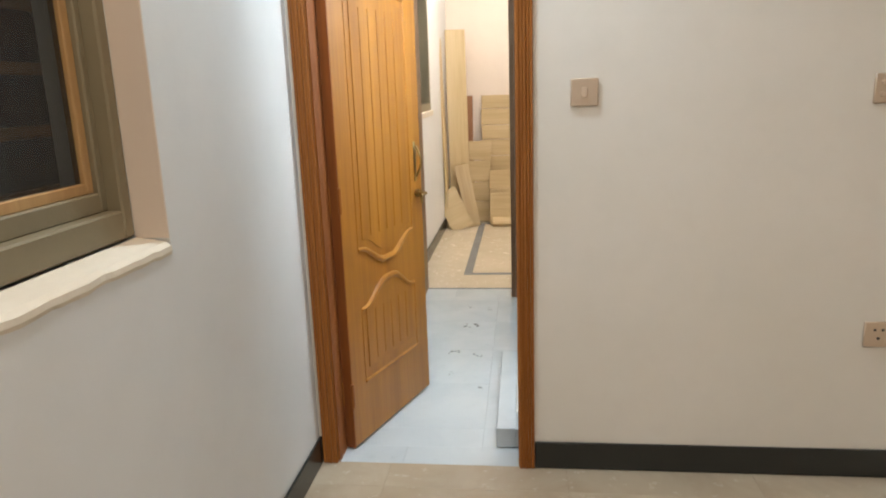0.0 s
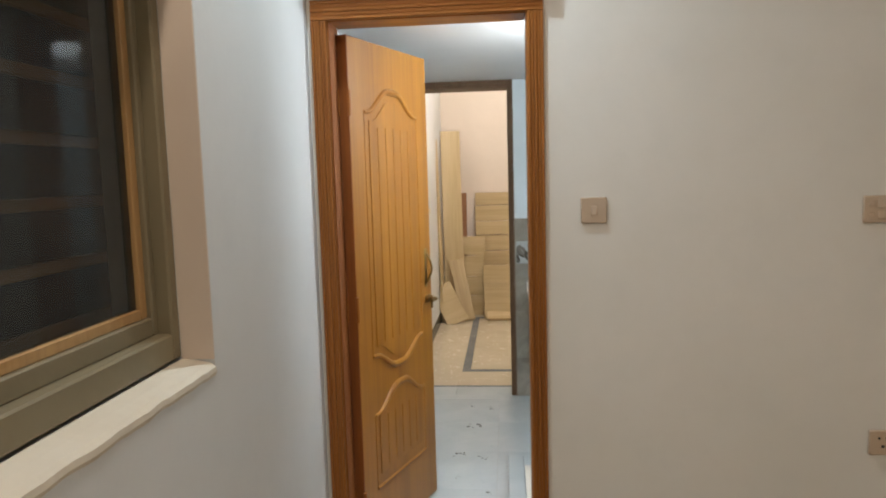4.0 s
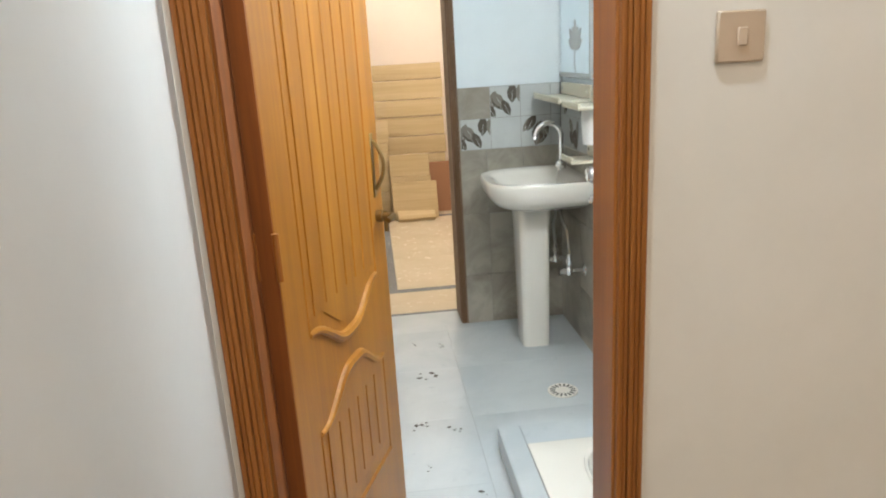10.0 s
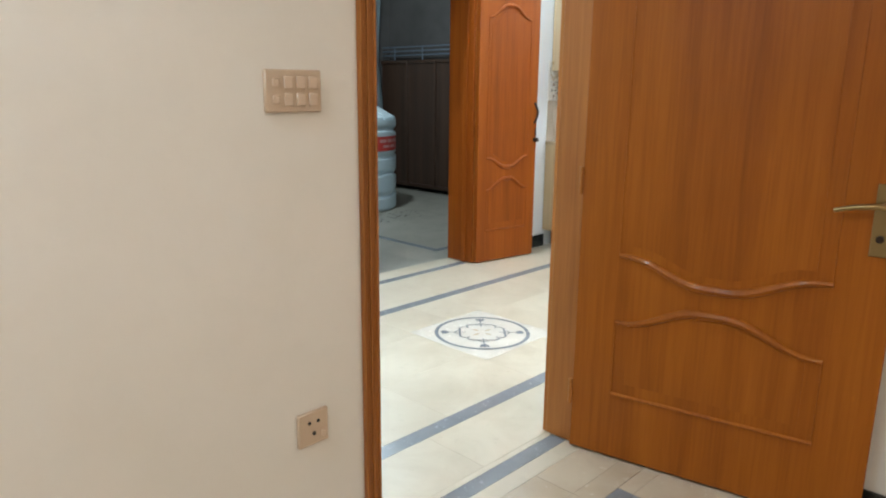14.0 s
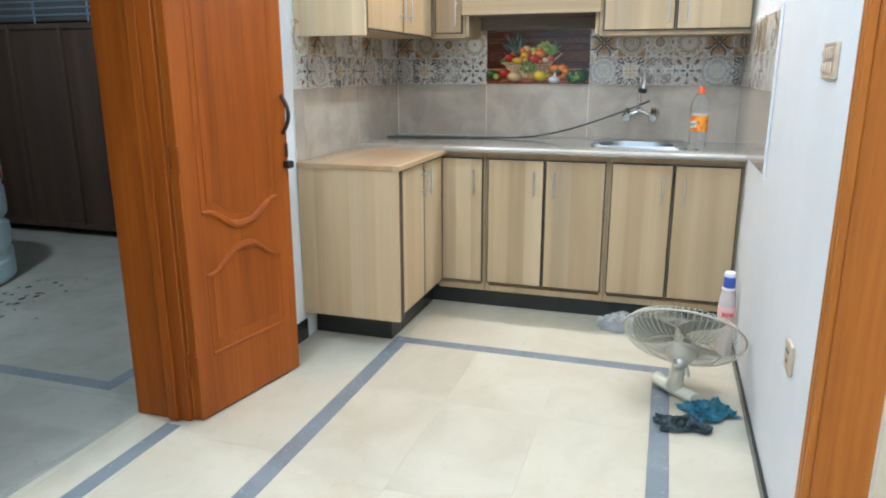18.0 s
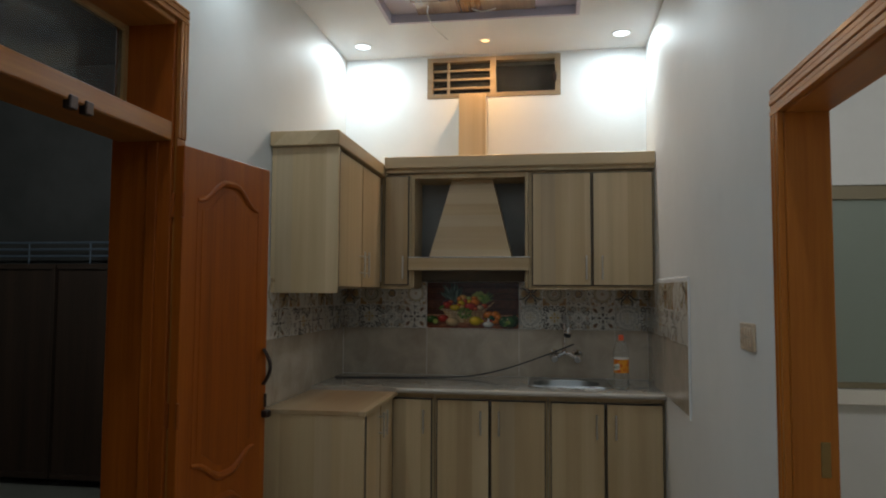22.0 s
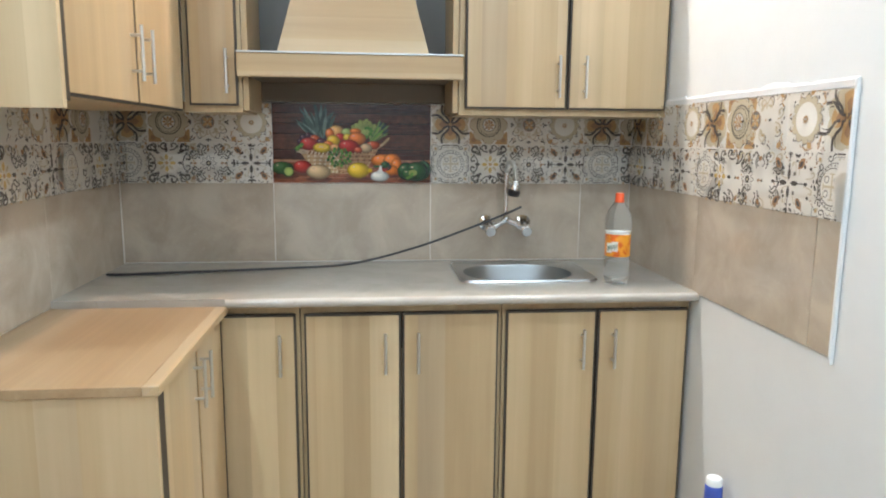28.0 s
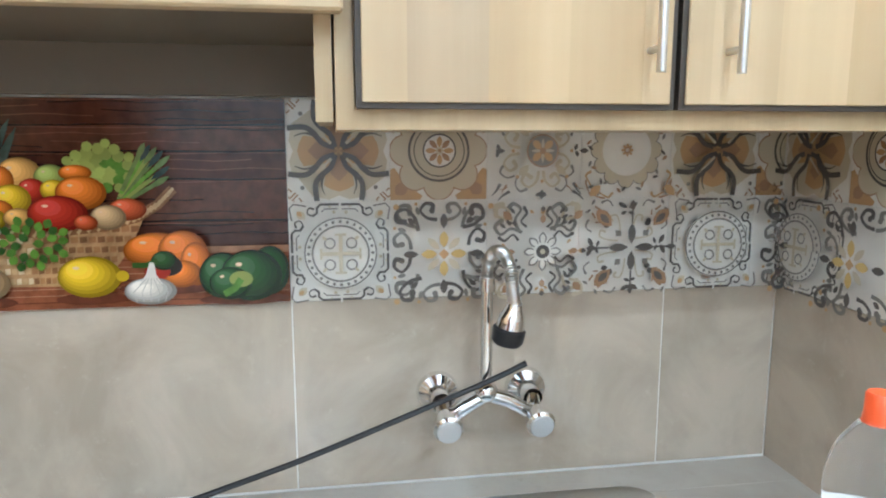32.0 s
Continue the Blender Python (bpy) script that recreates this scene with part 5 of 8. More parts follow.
for key, col in (("plank", (0.075, 0.022, 0.014)), ("plank2", (0.105, 0.035, 0.02)), ("seam", (0.02, 0.008, 0.006)), ("table", (0.30, 0.09, 0.04)), ("basket", (0.50, 0.28, 0.13)), ("basket2", (0.26, 0.12, 0.05)),
                 ("red", (0.50, 0.03, 0.015)), ("red2", (0.62, 0.10, 0.03)), ("orange", (0.80, 0.20, 0.02)), ("yellow", (0.80, 0.50, 0.02)), ("lime", (0.36, 0.42, 0.10)), ("green", (0.035, 0.11, 0.02)), ("leafg", (0.09, 0.21, 0.03)),
                 ("pepper", (0.02, 0.085, 0.018)), ("white", (0.72, 0.66, 0.58)), ("potato", (0.62, 0.40, 0.20)), ("pine", (0.07, 0.11, 0.09)), ("shine", (0.80, 0.55, 0.35)), ("plum", (0.06, 0.015, 0.03)), ("peach", (0.75, 0.38, 0.10)), ("plank_pale", (0.17, 0.065, 0.04)), ("table_pale", (0.46, 0.22, 0.12)), ("table_dark", (0.13, 0.035, 0.018)),
                 ("pine_dark", (0.035, 0.06, 0.05)), ("pine_pale", (0.15, 0.21, 0.17)), ("wick_a", (0.40, 0.19, 0.08)), ("wick_b", (0.60, 0.38, 0.19)), ("wick_c", (0.76, 0.58, 0.36)), ("asp", (0.14, 0.20, 0.06)), ("parsley", (0.14, 0.30, 0.04))):
    m = mat("print_" + key, col, 0.14)
    n = Nodes(m)
    n.colour(n.mix(col, tuple(c * 0.6 for c in col), n.ramp(n.noise(n.coords((1, 1, 1)), 45, 3), ((0.4, (0, 0, 0)), (0.7, (1, 1, 1))))))
    PIC[key] = m
TONES = ("_a", "_b", "_c", "_d", "_e", "_f", "_g")
for key in ("red", "red2", "orange", "yellow", "lime", "green", "pepper", "potato", "peach", "plum", "white"):
    base = PIC[key].node_tree.nodes["Principled BSDF"].inputs["Base Color"].default_value
    for tone, k in zip(TONES, (0.30, 0.46, 0.62, 0.78, 0.94, 1.08, 1.2)):
        PIC[key + tone] = mat("print_" + key + tone, tuple(min(0.9, c * k + (0.02 if k > 1 else 0)) for c in base[:3]), 0.14)
PK = list(PIC)
pr = Print()


def ink(k):
    return PK.index(k) + 1


pr.poly([(0, 0), (0.6, 0), (0.6, 0.3), (0, 0.3)], ink("plank"))
for i, y in enumerate((0.085, 0.125, 0.185, 0.225, 0.262)):
    top_y = (0.125, 0.185, 0.225, 0.262, 0.30)[i]
    pr.poly([(0, y), (0.6, y), (0.6, top_y), (0, top_y)], ink("plank2" if i % 2 else "plank"))
    for q in range(5):
        yy = y + (top_y - y) * (0.2 + 0.16 * q)
        x0 = 0.07 * ((q * 3 + i * 5) % 7)
        pr.stroke([(x0 + 0.025 * w, yy + 0.0015 * math.sin(w * 1.3 + q)) for w in range(9)], 0.0014, ink("plank_pale" if q % 2 else "seam"))
    pr.stroke([(0.6 * q / 8, y + 0.0012 * math.sin(q * 2.1 + i)) for q in range(9)], 0.0026, ink("seam"))
    pr.stroke([(0.6 * q / 8, top_y - 0.003 + 0.0012 * math.sin(q * 1.7 + i)) for q in range(9)], 0.0016, ink("plank_pale"))
pr.poly([(0, 0), (0.6, 0), (0.6, 0.086), (0, 0.086)], ink("table"))
pr.poly([(0, 0.079), (0.6, 0.077), (0.6, 0.0875), (0, 0.0885)], ink("table_pale"))
for q in range(7):
    pr.stroke([(0, 0.010 + 0.010 * q), (0.3, 0.011 + 0.0098 * q), (0.6, 0.009 + 0.0100 * q)], 0.0014, ink("table_pale" if q % 3 else "table_dark"))


def fruit(x, y, r, k, ry=None, hi=True):
    ry = ry or r
    for q, tone in enumerate(TONES):
        f = 1 - 0.115 * q
        pr.disc(x - r * 0.060 * q, y + ry * 0.066 * q, r * f, ink(k + tone), 24, ry * f)
    if hi:
        pr.disc(x - r * 0.40, y + ry * 0.44, r * 0.11, ink("shine"), 10, ry * 0.08)


# pineapple crown, behind the basket
for k in range(26):
    a = 62 + (k * 41) % 92
    far = 1 - abs(a - 105) / 80
    pr.petal(0.182 + 0.010 * math.sin(k * 1.7), 0.165 + 0.012 * math.cos(k), a, 0.085 + 0.045 * far + 0.012 * math.sin(k * 2.3), 0.013, ink(("pine", "pine_dark", "pine_pale")[k % 3]))
# basket: a woven body, pale where the light falls, and a braided rim rising to the handle
pr.poly([(0.098, 0.128), (0.40, 0.135), (0.375, 0.085), (0.345, 0.045), (0.30, 0.034), (0.185, 0.036), (0.145, 0.06), (0.118, 0.095)], ink("basket"))
for i in range(6):
    y = 0.043 + 0.0145 * i
    x0, x1 = 0.168 - 0.0125 * i, 0.338 + 0.011 * i
    n = 22
    for q in range(n):
        u0, u1 = x0 + (x1 - x0) * q / n, x0 + (x1 - x0) * (q + 0.82) / n
        tone = ("wick_b", "wick_c") if u0 < 0.24 else ("basket2", "wick_a")
        pr.poly([(u0, y - 0.0045), (u1, y - 0.0035), (u1, y + 0.0050), (u0, y + 0.0040)], ink(tone[(q + i) % 2]))
rim = [(0.094, 0.122), (0.13, 0.116), (0.20, 0.112), (0.28, 0.113), (0.345, 0.120), (0.39, 0.132), (0.418, 0.150), (0.440, 0.172)]
pr.stroke(rim, 0.014, ink("basket2"))
for q in range(34):
    u = q / 34 * (len(rim) - 1)
    a, f = rim[int(u)], u - int(u)
    b = rim[int(u) + 1]
    x, y = a[0] + (b[0] - a[0]) * f, a[1] + (b[1] - a[1]) * f
    pr.stroke([(x - 0.004, y - 0.006), (x + 0.005, y + 0.006)], 0.0042, ink("wick_c" if x < 0.24 else "wick_b"))
# dark plums at the back, lettuce and asparagus
for x, y, rr in ((0.118, 0.168, 0.016), (0.135, 0.178, 0.013), (0.105, 0.155, 0.012), (0.15, 0.172, 0.012)):
    fruit(x, y, rr, "plum")
for k in range(34):
    a = k * 2.399
    d = 0.006 * math.sqrt(k)
    pr.disc(0.345 + 1.35 * d * math.cos(a), 0.203 + d * math.sin(a), 0.0105 - 0.00012 * k, ink(("lime_d", "lime_c", "lime_e", "leafg", "lime_d")[k % 5]), 9)
for k in range(7):
    a = radians(30 + 5.5 * k)
    x0, y0 = 0.360 + 0.002 * k, 0.146 + 0.004 * k
    reach = 0.098 - 0.006 * abs(k - 2)
    pr.stroke([(x0, y0), (x0 + reach * 0.8 * math.cos(a), y0 + reach * 0.8 * math.sin(a))], 0.0058, ink(("asp", "lime_c", "parsley")[k % 3]))
    pr.petal(x0 + reach * 0.66 * math.cos(a), y0 + reach * 0.66 * math.sin(a), math.degrees(a), reach * 0.36, 0.0085, ink("pine_dark" if k % 2 else "asp"))
# the heap of fruit, back to front
for x, y, a, b, k in ((0.240, 0.192, 0.030, 0.026, "peach"), (0.216, 0.186, 0.017, 0.020, "orange"), (0.280, 0.190, 0.022, 0.018, "lime"), (0.312, 0.196, 0.022, 0.011, "orange"), (0.255, 0.172, 0.019, 0.017, "red"),
                      (0.228, 0.160, 0.025, 0.021, "yellow"), (0.283, 0.172, 0.018, 0.015, "yellow"), (0.160, 0.164, 0.020, 0.017, "red2"), (0.185, 0.152, 0.021, 0.018, "plum"), (0.210, 0.146, 0.019, 0.014, "orange"),
                      (0.318, 0.168, 0.034, 0.024, "orange"), (0.138, 0.148, 0.034, 0.024, "red"), (0.378, 0.144, 0.026, 0.016, "red2"), (0.186, 0.133, 0.034, 0.019, "yellow"), (0.235, 0.134, 0.020, 0.014, "peach"),
                      (0.286, 0.139, 0.040, 0.026, "red"), (0.352, 0.133, 0.024, 0.018, "potato"), (0.322, 0.126, 0.016, 0.011, "red2")):
    fruit(x, y, a, k, b)
pr.disc(0.186, 0.137, 0.024, ink("yellow_e"), 20, 0.011)
for k in range(8):
    pr.stroke([(0.186, 0.137), (0.186 + 0.021 * math.cos(k * 0.785), 0.137 + 0.009 * math.sin(k * 0.785))], 0.001, ink("shine"))
# parsley over the rim
for k in range(30):
    a = k * 2.399
    d = 0.0068 * math.sqrt(k)
    pr.petal(0.250 + 1.05 * d * math.cos(a), 0.098 + 0.75 * d * math.sin(a), math.degrees(a), 0.015, 0.012, ink(("leafg", "green", "parsley")[k % 3]))
for k in range(9):
    pr.petal(0.098 + 0.006 * math.sin(k), 0.125 + 0.003 * k, 160 + 23 * k, 0.016, 0.010, ink(("leafg", "parsley")[k % 2]))
# things in front of the basket, each with the shade that the print shows under it
for x, y, a, b in ((0.045, 0.026, 0.055, 0.010), (0.11, 0.036, 0.035, 0.008), (0.175, 0.015, 0.050, 0.009), (0.325, 0.017, 0.050, 0.009), (0.43, 0.030, 0.070, 0.010), (0.535, 0.010, 0.065, 0.009)):
    pr.disc(x, y, a, ink("table_dark"), 24, b)
fruit(0.036, 0.057, 0.044, "green", 0.024)
fruit(0.058, 0.044, 0.022, "green", 0.020, False)
pr.disc(0.060, 0.044, 0.0165, ink("lime_d"), 18, 0.0165)
pr.disc(0.060, 0.044, 0.010, ink("lime_e"), 14, 0.010)
fruit(0.112, 0.062, 0.035, "red", 0.024)
fruit(0.172, 0.043, 0.046, "potato", 0.028)
fruit(0.322, 0.049, 0.043, "yellow", 0.030)
pr.disc(0.366, 0.049, 0.009, ink("yellow_c"), 12, 0.008)
for x, y, a, b in ((0.415, 0.085, 0.046, 0.026), (0.45, 0.083, 0.034, 0.030), (0.468, 0.064, 0.022, 0.032), (0.447, 0.050, 0.028, 0.020)):
    fruit(x, y, a, "orange", b)
pr.disc(0.428, 0.062, 0.021, ink("seam"), 18, 0.015)
pr.disc(0.414, 0.054, 0.018, ink("red_c"), 14, 0.012)
fruit(0.424, 0.070, 0.018, "pepper", 0.014, False)
pr.stroke([(0.415, 0.070), (0.400, 0.064), (0.380, 0.064)], 0.008, ink("green"))
fruit(0.403, 0.026, 0.036, "white", 0.020, False)
pr.poly([(0.388, 0.036), (0.398, 0.050), (0.404, 0.068), (0.410, 0.067), (0.412, 0.050), (0.420, 0.036)], ink("white_e"))
for k in (-1.6, -0.8, 0, 0.8, 1.6):
    pr.stroke([(0.403 + 0.012 * k, 0.010), (0.403 + 0.015 * k, 0.024), (0.405 + 0.004 * k, 0.045)], 0.0012, ink("white_c"))
for x, y, a, b in ((0.572, 0.052, 0.028, 0.036), (0.505, 0.046, 0.034, 0.034), (0.545, 0.045, 0.044, 0.038), (0.515, 0.034, 0.030, 0.024)):
    fruit(x, y, a, "pepper", b)
pr.disc(0.530, 0.040, 0.017, ink("lime_c"), 14, 0.012)
pr.stroke([(0.530, 0.040), (0.520, 0.026), (0.505, 0.018)], 0.010, ink("leafg"))
bm = bmesh.new()
box(bm, 0.0007, 0.5993, 0.0007, 0.2993, -0.008, 0)
for k, (pts, i) in enumerate(pr.shapes):
    q = clip_to(pts, 0.0012, 0.5988, 0.0012, 0.2988)
    if len(q) >= 3:
        f = bm.faces.new([bm.verts.new((x, y, 0.00002 * (k + 1))) for x, y in q])
        f.material_index = i
        f.normal_update()
        if f.normal.z < 0:
            f.normal_flip()
me = bpy.data.meshes.new("picture_tile")
bm.to_mesh(me); bm.free()
me.materials.append(M["tile_white"])
for k in PK:
    me.materials.append(PIC[k])
pic = new("picture_tile", me)
pic.parent = splash
pic["label"] = "printed tile with a basket of fruit and vegetables"
pic.matrix_basis = splash.matrix_basis.inverted() @ BACK @ Matrix.Translation((UP0, ZG1, 0))


# ---- main door: frame, transom and two open leaves ----
mdf = thing("main_door_frame", ((MD[0] + MD[1]) / 2, 4.41, 0), "reddish varnished main door frame with a glazed transom", "door frame", kind="structure")
for a, b in ((MD[0], MD[0] + 0.03), (MD[1] - 0.03, MD[1])):
    part("jamb", boxes([(a, b, YN, 4.53, 0.001, MD[2])], 0.003), M["door_dark"], mdf, world=True)
    part("stop", boxes([(a - 0.012 if a > 3.5 else a + 0.03, b - 0.03 if a > 3.5 else b + 0.012, YN + 0.05, YN + 0.09, 0.001, 1.965)], 0.002), M["door_dark"], mdf, world=True)
part("head", boxes([(MD[0] + 0.03, MD[1] - 0.03, YN, 4.53, MD[2] - 0.035, MD[2])], 0.003), M["casing_x"], mdf, world=True)
part("transom_bar", boxes([(MD[0] + 0.03, MD[1] - 0.03, YN, 4.50, 1.97, 2.04)], 0.004), M["casing_x"], mdf, world=True)
for z in (2.045, 2.385):
    part("sash_rail", boxes([(MD[0] + 0.03, MD[1] - 0.03, 4.475, 4.505, z, z + 0.02)]), M["gold_wood"], mdf, world=True)
for x in (MD[0] + 0.03, MD[1] - 0.05):
    part("sash_stile", boxes([(x, x + 0.02, 4.475, 4.505, 2.066, 2.384)]), M["gold_wood"], mdf, world=True)
pane = part("pane", boxes([(MD[0] + 0.05, MD[1] - 0.05, 4.488, 4.493, 2.066, 2.384)]), M["night_glass"], mdf, world=True)
pane.visible_shadow = False
for y, out in ((YN, -1),):
    for a, b in ((MD[0] - 0.045, MD[0] + 0.012), (MD[1] - 0.012, MD[1] + 0.045)):
        bm = bmesh.new(); casing_run(bm, a, b, 1.985, MD[2] - 0.016, y, out, "x"); part("casing", bm, M["casing"], mdf, world=True)
        bm = bmesh.new(); box(bm, a, b, y - 0.012, y, 0.001, 1.984, bev=0.002); part("casing", bm, M["casing"], mdf, world=True)
    bm = bmesh.new(); casing_run(bm, MD[0] - 0.045, MD[1] + 0.045, MD[2] - 0.015, MD[2] + 0.042, y, out, "z"); part("head_casing", bm, M["casing_x"], mdf, world=True)
for x in (3.60, 3.67):
    bm = bmesh.new(); box(bm, x, x + 0.035, YN - 0.008, YN + 0.02, 1.945, 1.985, bev=0.003); part("catch", bm, M["iron"], mdf, "dark iron bolt catch", world=True)

leafA = leaf("main_door_leaf", at_hinge(4.165, 4.265, 4.72, 4.165), 0.565, 1.955, M["door_dark"], "open reddish varnished main door leaf against the wall", rail=0.085, crown=0.19, proud=0.0018)
bm = bmesh.new(); bow_handle(bm, 0.535, -0.019, 1.10, -1, 0.15, 0.008); part("pull_handle", bm, M["iron"], leafA, "dark iron bow handle", smooth=True)
bm = bmesh.new(); box(bm, 0.53, 0.565, -0.05, -0.018, 0.885, 0.915, bev=0.004); rod(bm, (0.545, -0.03, 0.93), (0.545, -0.03, 0.985), 0.006, 8); part("lock", bm, M["iron"], leafA, "dark iron lock and keeper", smooth=True)
hinges(leafA, 1.955, M["door_dark"])
leafC = leaf("main_door_leaf", at_hinge(3.062, 4.262, 2.515, 4.222), 0.55, 1.955, M["door_dark"], "open reddish varnished main door leaf with bolt and padlock", rail=0.085, crown=0.19, proud=0.0018)
bm = bmesh.new(); bow_handle(bm, 0.51, 0.019, 1.08, 1, 0.16, 0.008); part("pull_handle", bm, M["iron"], leafC, "dark iron bow handle", smooth=True)
bm = bmesh.new()
rod(bm, (0.30, 0.034, 0.965), (0.525, 0.034, 0.945), 0.008, 10)
box(bm, 0.37, 0.43, 0.018, 0.044, 0.94, 0.975, bev=0.004); box(bm, 0.495, 0.53, 0.018, 0.046, 0.93, 0.97, bev=0.004)
part("sliding_bolt", bm, M["brass"], leafC, "brass sliding bolt", smooth=True)
bm = bmesh.new(); box(bm, 0.385, 0.425, 0.04, 0.058, 0.85, 0.915, bev=0.006); tube(bm, arc3 := [(0.405 + 0.013 * math.cos(radians(a)), 0.049, 0.915 + 0.03 * math.sin(radians(a))) for a in range(0, 181, 20)], 0.004, 8)
part("padlock", bm, M["brass"], leafC, "brass padlock hanging from the bolt", smooth=True)
bm = bmesh.new(); box(bm, 0.51, 0.54, 0.018, 0.045, 0.855, 0.885, bev=0.004); part("lock", bm, M["iron"], leafC, smooth=True)
hinges(leafC, 1.955, M["door_dark"])


# ---- skirtings ----
def skirting(rows, h, label="black marble skirting along the wall"):
    s = thing("skirting", (rows[0][0], rows[0][2], 0), label, "skirting", kind="structure")
    for x0, x1, y0, y1 in rows:
        part("board", boxes([(x0, x1, y0, y1, 0.001, h)], 0.002), M["black"], s, world=True)


skirting([(D1[1] + 0.022, D2[0] - 0.05, YW - 0.010, YW), (XW, XW + 0.010, -1.7, YW), (-0.59, D1[0] - 0.05, YW - 0.010, YW), (2.65, 2.66, -1.7, 2.08), (XW, 2.65, -1.7, -1.69)], 0.10)
skirting([(1.0, MD[0] - 0.05, YN - 0.010, YN), (MD[1] + 0.046, EX + 0.02, YN - 0.010, YN)], 0.10)
skirting([(D3[1] + 0.046, XF + 0.04, YL + 0.004, YL + 0.016), (D2[1] + 0.05, D3[0] - 0.05, YL + 0.004, YL + 0.016)], 0.045)
skirting([(6.548, 6.56, -1.7, YW), (D3[1] + 0.05, 6.548, YW - 0.012, YW)], 0.11)
skirting([(XW, XW + 0.01, 4.37, 6.98), (XW + 0.01, 1.45, 6.97, 6.98)], 0.10)


# ---- switches and sockets ----
def plate(name, place, w, h, label, keys, facing):
    """A plate with its keys in its own axes: x right, z up, y out of the wall is negative."""
    s = thing(name, place, label, "switch" if "switch" in name else "socket", "switch plates")
    part("plate", boxes([(-w / 2, w / 2, -0.011, 0, -h / 2, h / 2)], 0.003), M["switch"], s, smooth=True)
    for kx, kz, kw, kh, kind in keys:
        if kind == "key":
            part("key", boxes([(kx - kw / 2, kx + kw / 2, -0.0155, -0.0112, kz - kh / 2, kz + kh / 2)], 0.0018), M["switch_key"], s, smooth=True)
        else:
            bm = bmesh.new(); cyl(bm, kw / 2, 0.002, Matrix.Translation((kx, -0.0115, kz)) @ pose(0, 0, 0, 90), 12); part("hole", bm, M["black_rubber"], s)
    return s


def on_bed_wall(x, z):
    return pose(x, YW, z)


def on_lounge_wall(x, z):
    return pose(x, YL + 0.004, z, 0, 0, 180)


plate("light_switch", on_bed_wall(0.327, 1.282), 0.084, 0.084, "small square beige plastic switch plate on the wall", [(0, 0, 0.018, 0.03, "key")], 0)
grid = [(-0.015 + 0.03 * i, -0.017 + 0.034 * j, 0.022, 0.026, "key") for i in range(0, 3) for j in range(2)] + [(-0.045, -0.017, 0.016, 0.016, "key"), (-0.045, 0.017, 0.016, 0.016, "key")]
plate("light_switch", on_bed_wall(1.232, 1.266), 0.136, 0.086, "wide beige plastic switch board with several keys", grid, 0)
plate("wall_socket", on_bed_wall(1.250, 0.503), 0.083, 0.083, "square beige plastic socket near the floor", [(-0.012, 0.016, 0.009, 0, "hole"), (0.012, 0.016, 0.009, 0, "hole"), (0, -0.012, 0.010, 0, "hole"), (0.026, -0.02, 0.014, 0.02, "key")], 0)
plate("light_switch", on_lounge_wall(4.125, 1.29), 0.14, 0.086, "wide beige plastic switch board by the side room door", grid, 0)
plate("wall_socket", on_lounge_wall(4.155, 0.515), 0.083, 0.083, "square beige plastic socket near the floor", [(-0.012, 0.016, 0.009, 0, "hole"), (0.012, 0.016, 0.009, 0, "hole"), (0, -0.012, 0.010, 0, "hole")], 0)


def bulb_holder(place, label):
    s = thing("lamp_holder", place, label, "lamp holder")
    bm = bmesh.new(); cyl(bm, 0.034, 0.014, Matrix.Translation((0, -0.007, 0)) @ pose(0, 0, 0, 90), 20); part("rose", bm, M["white_plastic"], s, smooth=True)
    bm = bmesh.new(); lathe(bm, [(0.0, 0.0), (0.024, 0.0), (0.021, 0.045), (0.017, 0.05)], pose(0, -0.013, 0, 68), 16); part("holder", bm, M["white_plastic"], s, smooth=True)
    bm = bmesh.new(); cyl(bm, 0.0165, 0.004, pose(0, -0.013, 0, 68) @ Matrix.Translation((0, 0, 0.052)), 16); part("socket", bm, M["black_rubber"], s, "dark empty bulb socket")
    return s


bulb_holder(on_bed_wall(0.93, 2.395), "white plastic wall lamp holder without a bulb")
bulb_holder(on_lounge_wall(4.136, 2.50), "white plastic wall lamp holder without a bulb")


def smooth_run(pts, n=6):
    pts = [Vector(p) for p in pts]
    out = []
    for i in range(len(pts) - 1):
        p0, p1, p2, p3 = pts[max(0, i - 1)], pts[i], pts[i + 1], pts[min(len(pts) - 1, i + 2)]
        for k in range(n):
            t = k / n
            out.append(0.5 * ((2 * p1) + (p2 - p0) * t + (2 * p0 - 5 * p1 + 4 * p2 - p3) * t * t + (3 * p1 - p0 - 3 * p2 + p3) * t ** 3))
    return out + [pts[-1]]


# ---- ceiling lights ----
def downlight(x, y, z, warm=False, r=0.045):
    s = thing("downlight", (x, y, z), "small round recessed warm ceiling light, lit" if warm else "round recessed white ceiling light, lit", "ceiling light", "downlights")
    bm = bmesh.new(); lathe(bm, [(r, 0), (r + 0.012, -0.001), (r + 0.012, -0.004), (r, -0.006), (r - 0.003, -0.002)], None, 24); part("rim", bm, M["white_plastic"], s, smooth=True)
    bm = bmesh.new(); cyl(bm, r - 0.002, 0.002, Matrix.Translation((0, 0, -0.002)), 24); part("lens", bm, M["glow_warm"] if warm else M["glow_cool"], s)


# fittings at x 2.9 and 1.5 are unseen, added to go with their lamps
for x, y, w in ((6.09, 4.11, 0), (6.07, 2.49, 0), (6.08, 3.32, 1), (4.46, 4.11, 0), (4.46, 2.49, 0), (2.9, 4.11, 0), (2.9, 2.49, 0), (1.5, 3.3, 0)):
    downlight(x, y, ZS, bool(w), 0.028 if w else 0.05)
